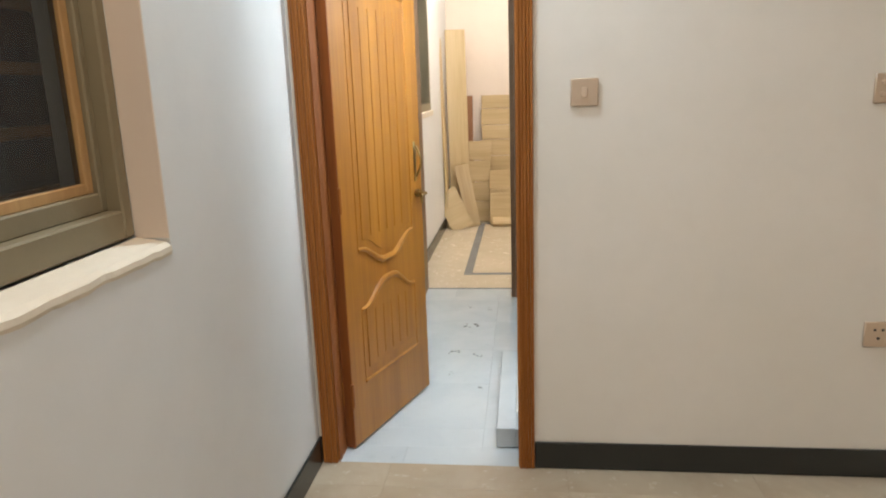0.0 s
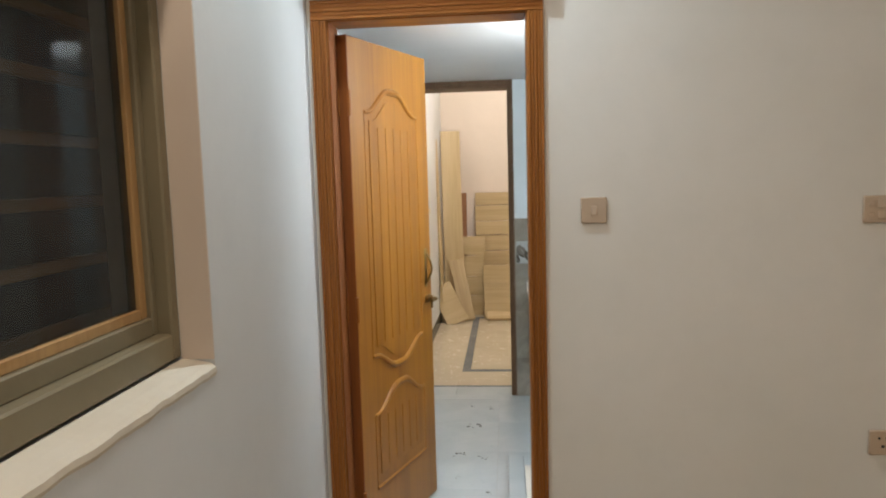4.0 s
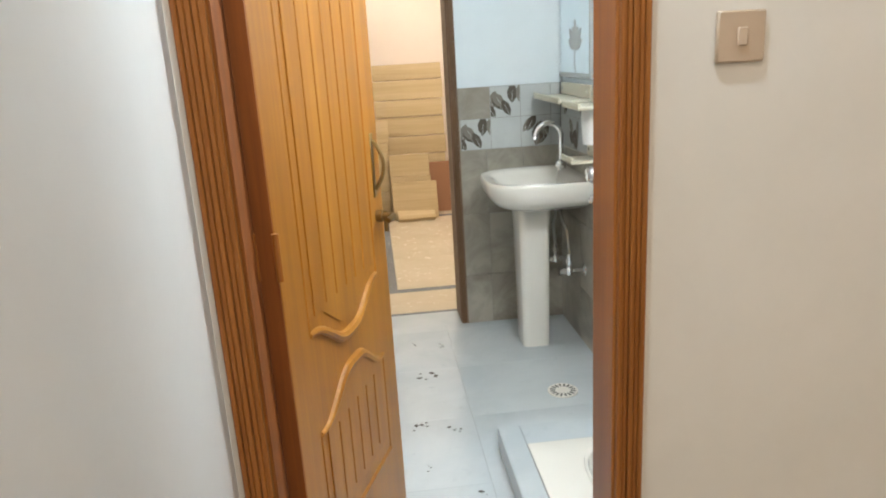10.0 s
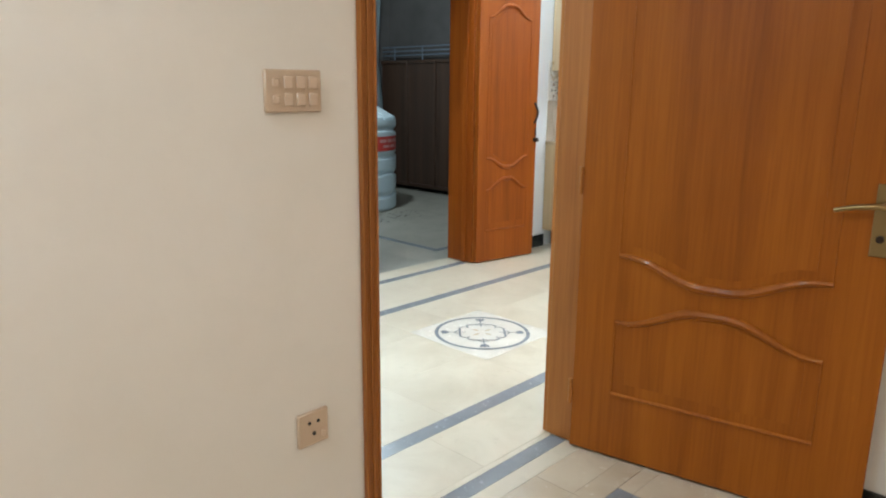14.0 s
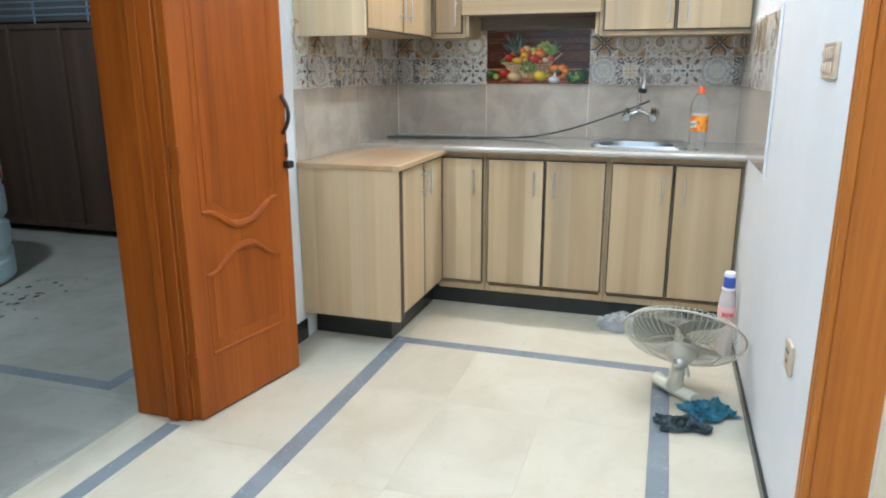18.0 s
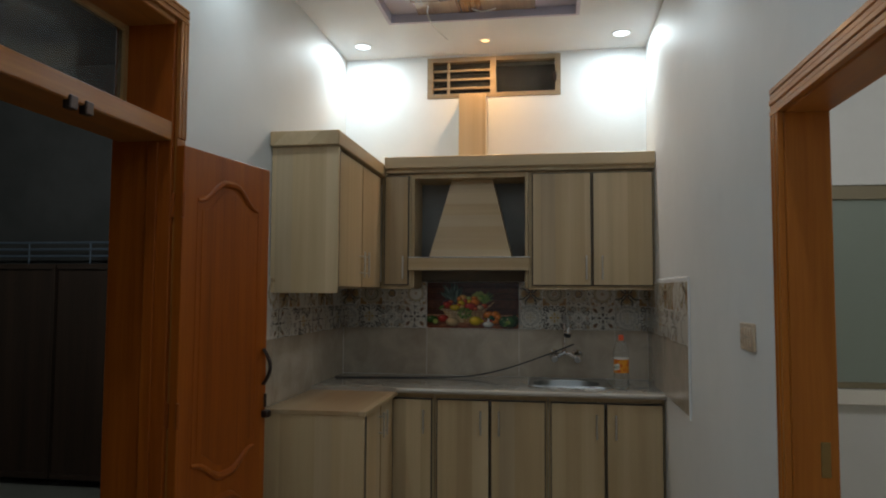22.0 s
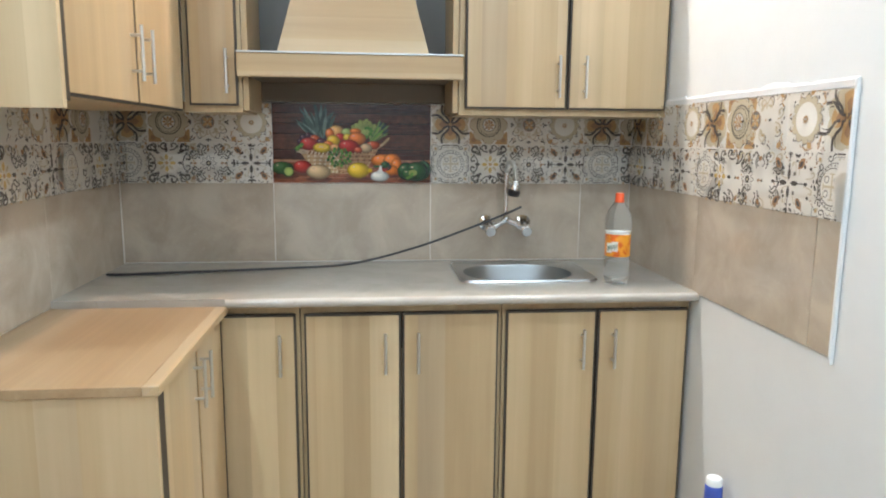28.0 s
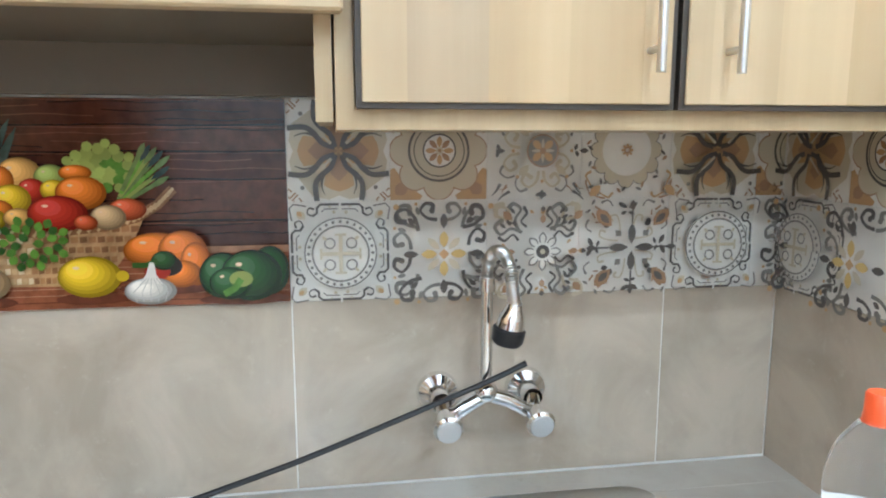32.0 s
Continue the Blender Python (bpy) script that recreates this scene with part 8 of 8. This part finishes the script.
for k in range(73):
    y = y0 - 0.005 + (y1 - y0 + 0.002) * k / 72
    chip = 0.007 * noise.noise(Vector((y * 9, 2.0, 0))) + 0.004 * noise.noise(Vector((y * 37, 5.0, 0)))
    drop = 0.004 * noise.noise(Vector((y * 14, 9.0, 1))) + 0.002 * noise.noise(Vector((y * 50, 1.0, 1)))
    section = ((-0.674, 0.985), (-0.674, 1.026), (-0.635, 1.022 + drop * 0.3), (-0.608 + chip * 0.4, 1.017 + drop * 0.6), (-0.5965 + chip * 0.6, 1.009 + drop), (-0.5955 + chip * 0.5, 0.998 + drop), (-0.599, 0.990 + drop * 1.5))
    rows.append([bm.verts.new((x, y, z)) for x, z in section])
for a, b in zip(rows, rows[1:]):
    for q in range(len(a)):
        w = (q + 1) % len(a)
        bm.faces.new((a[q], a[w], b[w], b[q]))
bm.faces.new(rows[0][::-1]); bm.faces.new(rows[-1])
bmesh.ops.recalc_face_normals(bm, faces=bm.faces[:])
part("board", bm, M["sill_plaster"], sill, world=True)
rv = thing("window_reveal", (-0.64, 0.43, 1.0), "bare peach plaster on the sides of the window opening", "plaster", kind="structure")
part("side", boxes([(-0.674, -0.601, y1 - 0.004, y1 + 0.0, 1.025, z1)]), M["reveal"], rv, world=True)
part("soffit", boxes([(-0.674, -0.601, y0, y1 - 0.005, z1 - 0.004, z1)]), M["reveal"], rv, world=True)

# ---- loft cupboard over the bathroom door ----
lc = thing("loft_cupboard", (-0.20, 2.12, 2.0), "two-door loft cupboard in pale glossy laminate over the door", "cupboard")
M["lam_gloss"] = wood("glossy_pale_laminate", (0.36, 0.27, 0.15), (0.47, 0.37, 0.22), (0.56, 0.46, 0.31), "X", 0.16, 0.55, 0.3)
LX0, LX1, LZ0, LZ1 = -0.585, 0.175, 2.00, ZC - 0.002
part("carcass", boxes([(LX0, LX1, 2.095, YW - 0.001, LZ0, LZ1)], 0.002), M["lam_frame"], lc, world=True)
mid = (LX0 + LX1) / 2
for a, b, hx in ((LX0 + 0.022, mid - 0.003, mid - 0.045), (mid + 0.003, LX1 - 0.022, mid + 0.045)):
    part("door_edge", boxes([(a, b, 2.086, 2.0945, LZ0 + 0.03, LZ1 - 0.02)]), M["edge"], lc, world=True)
    d = part("door", boxes([(a + 0.005, b - 0.005, 2.078, 2.0855, LZ0 + 0.035, LZ1 - 0.025)], 0.001), M["lam_gloss"], lc, "glossy laminate door", world=True)
    bar_handle(d, (hx, 2.078, LZ0 + 0.14), 0.15, (0, -1, 0))


# ---- side room ----
s2 = thing("side_room_window", (6.62, 0.26, SWIN[2]), "white-framed frosted window with a pale sill", "window", kind="structure")
M["frost"] = mat("frosted_glass", (0.25, 0.30, 0.265), 0.3)
part("frame", boxes([(6.575, 6.63, SWIN[0], SWIN[1], SWIN[3] - 0.09, SWIN[3] - 0.001), (6.575, 6.63, SWIN[0], SWIN[1], SWIN[2] + 0.001, SWIN[2] + 0.04), (6.575, 6.63, SWIN[1] - 0.05, SWIN[1] - 0.001, SWIN[2] + 0.04, SWIN[3] - 0.075)], 0.003), M["win_paint"], s2, world=True)
part("pane", boxes([(6.60, 6.608, SWIN[0], SWIN[1] - 0.05, SWIN[2] + 0.04, SWIN[3] - 0.075)]), M["frost"], s2, world=True)
part("sill", boxes([(6.50, 6.574, SWIN[0] - 0.03, SWIN[1] + 0.03, SWIN[2] - 0.09, SWIN[2])], 0.004), M["wall"], s2, world=True)
fan2 = fan("pedestal_fan", (4.95, 1.55, 0), pose(0, 0, 0.30, 78, 0, 65), "cream pedestal fan standing on the side room floor")
bm = bmesh.new(); rod(bm, (0.06, 0.03, 0.28), (0.06, 0.03, 0.03), 0.02, 12); part("neck", bm, M["plastic_cream"], fan2, smooth=True)
bm = bmesh.new(); box(bm, -0.05, 0.16, -0.07, 0.13, 0.002, 0.035, bev=0.01, seg=2); part("base", bm, M["plastic_cream"], fan2, smooth=True)

# ---- porch ----
M["tank"] = mat("tank_plastic", (0.50, 0.60, 0.64), 0.4)
n = Nodes(M["tank"]); n.bump(n.noise(n.coords(), 40, 3), 0.1, 0.002)
M["tank_red"] = mat("red_sticker", (0.50, 0.04, 0.03), 0.4)
M["sticker_pale"] = mat("pale_red_print", (0.60, 0.30, 0.28), 0.4)
M["sticker_blue"] = mat("pale_blue_print", (0.16, 0.24, 0.42), 0.4)
M["tank_blue"] = mat("blue_sticker", (0.03, 0.07, 0.22), 0.4)
tank = thing("water_tank", (5.21, 7.01, -0.035), "large ribbed pale blue plastic water tank", "water tank")
bm = bmesh.new()
R = 0.465
seg, rings = 96, []
for i in range(111):
    z = 0.98 * i / 110
    row = []
    for k in range(seg):
        a = 2 * math.pi * k / seg
        dent = 0.0
        for zc_, amp in ((0.19, 0.026), (0.39, 0.026), (0.60, 0.022), (0.865, 0.014)):
            d = z - zc_ - amp * math.sin(3 * a + zc_ * 14)
            # each band leans in towards its foot and the next one stands out again
            dent += 0.030 * math.exp(-(d / 0.030) ** 2) if d > 0 else 0.030 * math.exp(-(d / 0.010) ** 2)
        rr = R - dent - 0.03 * math.exp(-(z / 0.02) ** 2)
        row.append(bm.verts.new((rr * math.cos(a), rr * math.sin(a), z)))
    rings.append(row)
for a, b in zip(rings, rings[1:]):
    for k in range(seg):
        j = (k + 1) % seg
        bm.faces.new((a[k], a[j], b[j], b[k]))
bm.faces.new(rings[0][::-1]); bm.faces.new(rings[-1])
part("shell", bm, M["tank"], tank, smooth=True)
# shoulder of eight sloping plates with creases between them
for k in range(8):
    bm = bmesh.new()
    a0, a1 = radians(45 * k + 9), radians(45 * k + 51)
    ring = []
    for rr, z in ((R * 0.985, 0.975), (R * 0.985, 1.005), (R * 0.56, 1.118), (R * 0.54, 0.975)):
        ring.append([bm.verts.new((rr * math.cos(a), rr * math.sin(a), z)) for a in (a0, (a0 + a1) / 2, a1)])
    for p, q in zip(ring, ring[1:] + ring[:1]):
        for w in range(2):
            bm.faces.new((p[w], p[w + 1], q[w + 1], q[w]))
    bm.faces.new([p[0] for p in ring][::-1]); bm.faces.new([p[2] for p in ring])
    bmesh.ops.recalc_face_normals(bm, faces=bm.faces[:])
    bmesh.ops.bevel(bm, geom=bm.edges[:], offset=0.006, segments=1, affect="EDGES")
    part("shoulder_plate", bm, M["tank"], tank)
bm = bmesh.new(); lathe(bm, [(R * 0.93, 0.976), (R * 0.93, 0.992), (R * 0.55, 1.098), (R * 0.5, 1.1), (0.0, 1.1)], None, 40); part("shoulder", bm, M["tank"], tank, smooth=True)
bm = bmesh.new(); lathe(bm, [(R * 0.43, 1.101), (R * 0.43, 1.142), (R * 0.41, 1.152), (R * 0.2, 1.158), (0.0, 1.158)], None, 40); part("lid", bm, M["tank"], tank, "round screw lid", smooth=True)


def on_tank(a0, a1, z0, z1, r, material, name, label=""):
    bm = bmesh.new()
    nn = 14
    lo = [bm.verts.new((r * math.cos(radians(a0 + (a1 - a0) * i / nn)), r * math.sin(radians(a0 + (a1 - a0) * i / nn)), z0)) for i in range(nn + 1)]
    hi = [bm.verts.new((r * math.cos(radians(a0 + (a1 - a0) * i / nn)), r * math.sin(radians(a0 + (a1 - a0) * i / nn)), z1)) for i in range(nn + 1)]
    for i in range(nn):
        bm.faces.new((lo[i], lo[i + 1], hi[i + 1], hi[i]))
    part(name, bm, material, tank, label)


for a0, a1, m in ((-196, -170.5, "tank_blue"), (-170, -122, "tank_red"), (-113, -97.5, "tank_blue"), (-97, -50, "tank_red")):
    on_tank(a0, a1, 0.655, 0.808, R + 0.003, M[m], "sticker", "red sticker with pale bars" if m == "tank_red" else "dark blue sticker")
    w = a1 - a0
    for z0, z1, words in ((0.745, 0.778, ((0.10, 0.36), (0.40, 0.62), (0.66, 0.92))), (0.690, 0.718, ((0.22, 0.48), (0.52, 0.80)))):
        for u0, u1 in words if m == "tank_red" else ((0.25, 0.75),):
            on_tank(a0 + w * u0, a0 + w * u1, z0, z1, R + 0.005, M["sticker_pale"] if m == "tank_red" else M["sticker_blue"], "lettering_bar")

M["sheet_cloth"] = mat("pale_sheet", (0.42, 0.52, 0.55), 0.7)
curtain = thing("hanging_sheet", (5.0, 7.95, -0.03), "pale blue cloth sheet hanging behind the tank", "curtain")
bm = bmesh.new()
cols = []
for i in range(121):
    x = 2.4 + 4.05 * i / 120
    cols.append([bm.verts.new((x, 7.95 + 0.05 * math.sin(x * 9) * (0.4 + 0.6 * k / 12) + 0.025 * math.sin(x * 23 + k * 0.5) + 0.02 * math.sin(x * 4 + k), -0.02 + 2.785 * k / 12)) for k in range(13)])
for a, b in zip(cols, cols[1:]):
    for k in range(12):
        bm.faces.new((a[k], b[k], b[k + 1], a[k + 1]))
bmesh.ops.solidify(bm, geom=bm.faces[:], thickness=0.002)
part("cloth", bm, M["sheet_cloth"], curtain, world=True, smooth=True)
bm = bmesh.new(); rod(bm, (1.8, 7.955, 2.765), (6.585, 7.955, 2.765), 0.012, 8); part("rope", bm, M["black_rubber"], curtain, world=True)

M["gate"] = wood("dark_gate", (0.040, 0.021, 0.013), (0.062, 0.032, 0.020), (0.085, 0.045, 0.028), "Z", 0.45)
gate = thing("porch_gate", (6.6, 6.3, -0.035), "dark brown sheet metal gate with level rails on top", "gate")
for k in range(7):
    y = 4.56 + 0.51 * k
    part("panel", boxes([(6.58, 6.60, y, y + 0.50, 0.03, 1.62)], 0.003), M["gate"], gate, world=True)
    part("panel_frame", boxes([(6.56, 6.579, y, y + 0.03, 0.03, 1.62), (6.56, 6.579, y + 0.03, y + 0.5, 0.03, 0.07), (6.56, 6.579, y + 0.03, y + 0.5, 1.58, 1.62)], 0.002), M["gate"], gate, world=True)
M["rail"] = mat("pale_rail", (0.22, 0.26, 0.32), 0.4, 0.5)
for z in (1.68, 1.73, 1.78):
    bm = bmesh.new(); rod(bm, (6.58, 4.56, z), (6.58, 8.1, z), 0.009, 8); part("rail", bm, M["rail"], gate, "pale level rail", world=True)
for k in range(7):
    bm = bmesh.new(); rod(bm, (6.58, 4.8 + 0.51 * k, 1.62), (6.58, 4.8 + 0.51 * k, 1.79), 0.007, 8); part("rail_post", bm, M["rail"], gate, world=True)
setting("wall_porch_east", boxes([(6.75, 6.9, 4.53, 8.15, -0.1, 3.2)]), M["night_backdrop"], "near-black backdrop added behind the gate for the night dark")
stick = thing("stick", (3.95, 5.82, -0.03), "short dark stick lying on the porch floor", "stick")
bm = bmesh.new(); rod(bm, (3.80, 5.72, -0.022), (4.13, 5.81, -0.022), 0.010, 8); part("rod", bm, M["iron"], stick, world=True)
wet = tagged(new("porch_dirt"), "wet leaves and dirt scattered on the porch floor", "dirt", kind="stuff")
rng = random.Random(2)
bm = bmesh.new()
for k in range(90):
    x, y = 4.9 + rng.gauss(0, 0.35), 6.3 + rng.gauss(0, 0.16)
    r = rng.uniform(0.008, 0.03)
    sheet(bm, [(x + r * rng.uniform(0.5, 1.2) * math.cos(2 * math.pi * i / 7), y + r * rng.uniform(0.3, 0.8) * math.sin(2 * math.pi * i / 7)) for i in range(7)], -0.028 + 0.00002 * k)
part("flecks", bm, M["mud"], wet)


# ---- floor slabs and inlays ----
FLOOR = {o.name: o for o in scene.objects if o.name in ("floor", "floor_store", "ground")}
UPF = Matrix.Identity(4)


def lay(parent, x0, x1, y0, y1, sx, sy, material, z=0.0, ox=0.0, oy=0.0, name="marble_slab"):
    """Slabs on a grid that starts at (ox, oy), cut at the edges of the rectangle."""
    m = Matrix.Translation((0, 0, z))
    xs = [x0] + [ox + sx * k for k in range(-40, 41) if x0 + 0.02 < ox + sx * k < x1 - 0.02] + [x1]
    ys = [y0] + [oy + sy * k for k in range(-40, 41) if y0 + 0.02 < oy + sy * k < y1 - 0.02] + [y1]
    for a, b in zip(xs, xs[1:]):
        for c, d in zip(ys, ys[1:]):
            slab_tile(parent, m, a, b, c, d, material, name, 0.006, 0.0003)


def strip(parent, x0, x1, y0, y1, z=0.0):
    """A grey inlay band, cut into lengths."""
    m = Matrix.Translation((0, 0, z))
    along_x = x1 - x0 > y1 - y0
    n = max(1, round((x1 - x0 if along_x else y1 - y0) / 0.6))
    for k in range(n):
        if along_x:
            slab_tile(parent, m, x0 + (x1 - x0) * k / n, x0 + (x1 - x0) * (k + 1) / n, y0, y1, M["inlay"], "inlay_strip", 0.006, 0.0005)
        else:
            slab_tile(parent, m, x0, x1, y0 + (y1 - y0) * k / n, y0 + (y1 - y0) * (k + 1) / n, M["inlay"], "inlay_strip", 0.006, 0.0005)


F = FLOOR["floor"]
# lounge: border, grey frame, field with the medallion, threshold bands
SW = 0.07
LX0, LX1, LYA, LYB = 1.55, 5.197, 2.592, 3.803     # the frame's outer left, outer right, lower strip, upper strip
strip(F, LX0, LX1, LYA, LYA + SW)
strip(F, LX0, LX1, LYB, LYB + SW)
strip(F, LX0, LX0 + SW, LYA + SW, LYB)
strip(F, LX1 - SW, LX1, LYA + SW, LYB)
lay(F, 1.0, 6.3, LYB + SW, YN, 0.62, 0.45, M["floor"], ox=0.35, oy=LYB + SW)
lay(F, 1.0, 6.3, YL, LYA, 0.62, 0.45, M["floor"], ox=0.2, oy=YL)
lay(F, 1.0, LX0, LYA, LYB + SW, 0.55, 0.62, M["floor"], ox=1.0, oy=LYA)
lay(F, LX1, 6.3, LYA, LYB + SW, 0.62, 0.62, M["floor"], ox=LX1, oy=LYA)
MX0, MX1, MY0, MY1 = 2.797, 3.352, 2.945, 3.490
lay(F, LX0 + SW, MX0, LYA + SW, LYB, 0.62, 0.39, M["floor"], ox=LX0 + SW, oy=LYA + SW)
lay(F, MX1, LX1 - SW, LYA + SW, LYB, 0.62, 0.39, M["floor"], ox=MX1, oy=LYA + SW)
lay(F, MX0, MX1, LYA + SW, MY0, 0.62, 0.5, M["floor"], ox=0, oy=LYA + SW)
lay(F, MX0, MX1, MY1, LYB, 0.62, 0.5, M["floor"], ox=0, oy=MY1)
# door thresholds
strip(F, D2[0] + 0.035, D2[1] - 0.035, YW + 0.07, YW + 0.135)
lay(F, D2[0], D2[1], YW, YW + 0.07, 0.62, 0.5, M["floor"], ox=1.9)
lay(F, D2[0], D2[1], YW + 0.135, YL, 0.62, 0.5, M["floor"], ox=1.9)
strip(F, MD[0] - 0.2, MD[1] - 0.06, YN + 0.02, YN + 0.085)
lay(F, MD[0], MD[1], YN, YN + 0.02, 0.62, 0.5, M["floor"], ox=3.6)
lay(F, MD[0], MD[1], YN + 0.085, 4.53, 0.62, 0.5, M["floor"], ox=3.6)
lay(F, D3[0], D3[1], YW, YL, 0.62, 0.5, M["floor"], ox=3.4)
lay(F, D1[0], D1[1], YW, YLB, 0.7, 0.5, M["bath_floor"], ox=-1)
# bedroom
BXA, BXB, BYA, BYB = -0.28, 2.275, -1.38, 1.855
for a in ((BXA, BXB, BYB, BYB + 0.06), (BXA, BXB, BYA - 0.06, BYA)):
    strip(F, *a)
strip(F, BXA - 0.0, BXA + 0.06, BYA, BYB)
strip(F, BXB - 0.06, BXB, BYA, BYB)
lay(F, BXA + 0.06, BXB - 0.06, BYA, BYB, 0.62, 0.46, M["floor_bed"], ox=BXA + 0.06, oy=BYB - 0.46 * 8)
lay(F, XW, 2.66, BYB + 0.06, YW, 0.62, 0.5, M["floor_bed"], ox=0.28, oy=3)
lay(F, XW, 2.66, -1.7, BYA - 0.06, 0.62, 0.5, M["floor_bed"], ox=0.28, oy=3)
lay(F, XW, BXA, BYA - 0.06, BYB + 0.06, 0.5, 0.62, M["floor_bed"], ox=3, oy=0)
lay(F, BXB, 2.66, BYA - 0.06, BYB + 0.06, 0.5, 0.62, M["floor_bed"], ox=3, oy=0)
# side room and bathroom
lay(F, 2.80, 6.56, -1.7, YW, 0.62, 0.62, M["floor"], ox=2.80, oy=-1.7)
lay(F, XW, BX1, YLB, 4.17, 0.60, 0.42, M["bath_floor"], ox=-0.02, oy=2.42)
lay(F, -0.52, 0.085, 4.17, 4.345, 0.7, 0.5, M["bath_floor"], ox=-1)
strip(F, -0.52, 0.085, 4.345, 4.375)
lay(F, -0.52, 0.085, 4.375, 4.53, 0.7, 0.5, M["floor_store"], ox=-1)
lay(F, XW, -0.521, 4.36, 4.53, 1, 1, M["floor_store"]); lay(F, 0.086, 1.45, 4.36, 4.53, 1, 1, M["floor_store"])
# store room
S = FLOOR["floor_store"]
strip(S, -0.29, 1.1, 4.70, 4.76)
strip(S, -0.29, -0.23, 4.76, 6.6)
strip(S, -0.23, 1.1, 6.54, 6.6)
lay(S, XW, 1.45, 4.53, 4.70, 0.62, 0.5, M["floor_store"], ox=0.1, oy=9)
lay(S, XW, -0.29, 4.70, 6.98, 0.5, 0.62, M["floor_store"], ox=9, oy=4.9)
lay(S, 1.1, 1.45, 4.70, 6.98, 0.5, 0.62, M["floor_store"], ox=9, oy=4.9)
lay(S, -0.29, 1.1, 6.6, 6.98, 0.62, 0.5, M["floor_store"], ox=-0.23, oy=9)
lay(S, -0.23, 1.1, 4.76, 6.54, 0.62, 0.62, M["floor_store"], ox=-0.23, oy=4.76)
# porch
G = FLOOR["ground"]
lay(G, 1.8, 4.33, 4.54, 8.1, 0.62, 0.62, M["floor_porch"], -0.031, 1.8, 4.6)
strip(G, 4.33, 4.40, 4.83, 8.1, -0.031)
strip(G, 4.40, 6.4, 4.83, 4.90, -0.031)
lay(G, 4.40, 6.75, 4.90, 8.1, 0.62, 0.62, M["floor_porch"], -0.031, 4.4, 4.9)
lay(G, 4.33, 6.75, 4.54, 4.83, 0.62, 0.62, M["floor_porch"], -0.031, 4.4, 4.9)
lay(G, 6.4, 6.75, 4.83, 4.90, 0.62, 0.62, M["floor_porch"], -0.031, 4.4, 4.9)

# medallion
med = slab_tile(F, UPF, MX0, MX1, MY0, MY1, M["inlay_white"], "medallion", 0.006, 0.0006)
pr = Print()
pr.stroke(arc(0, 0, 0.245, 0, 360, 64), 0.020, 0)
for k in range(4):
    a = 45 + 90 * k
    for da in (-26, 0, 26):
        pr.petal(*turn2((0.175, 0), a), a + da, 0.052, 0.022, 0)
    pr.stroke([turn2((0.09, 0), a), turn2((0.18, 0), a)], 0.007, 0)
    pr.stroke([turn2(q, a) for q in ((0.13, -0.03), (0.15, 0), (0.13, 0.03))], 0.006, 0)
    b = 90 * k
    pr.stroke([turn2(q, b) for q in ((0.085, -0.085), (0.13, -0.04), (0.13, -0.012), (0.10, 0.0), (0.13, 0.012), (0.13, 0.04), (0.085, 0.085))], 0.011, 0)
    pr.petal(*turn2((0.02, 0), b), b, 0.05, 0.018, 1)
bm = bmesh.new()
for k, (pts, i) in enumerate(pr.shapes):
    vs = [bm.verts.new((x, y, 0.0008 + 0.00001 * k)) for x, y in pts]
    f = bm.faces.new(vs)
    f.material_index = i
    f.normal_update()
    if f.normal.z < 0:
        f.normal_flip()
me = bpy.data.meshes.new("medallion_inlay")
bm.to_mesh(me); bm.free()
me.materials.append(M["inlay"]); me.materials.append(M["floor_bed"])
o = new("medallion_inlay", me)
o.parent = med
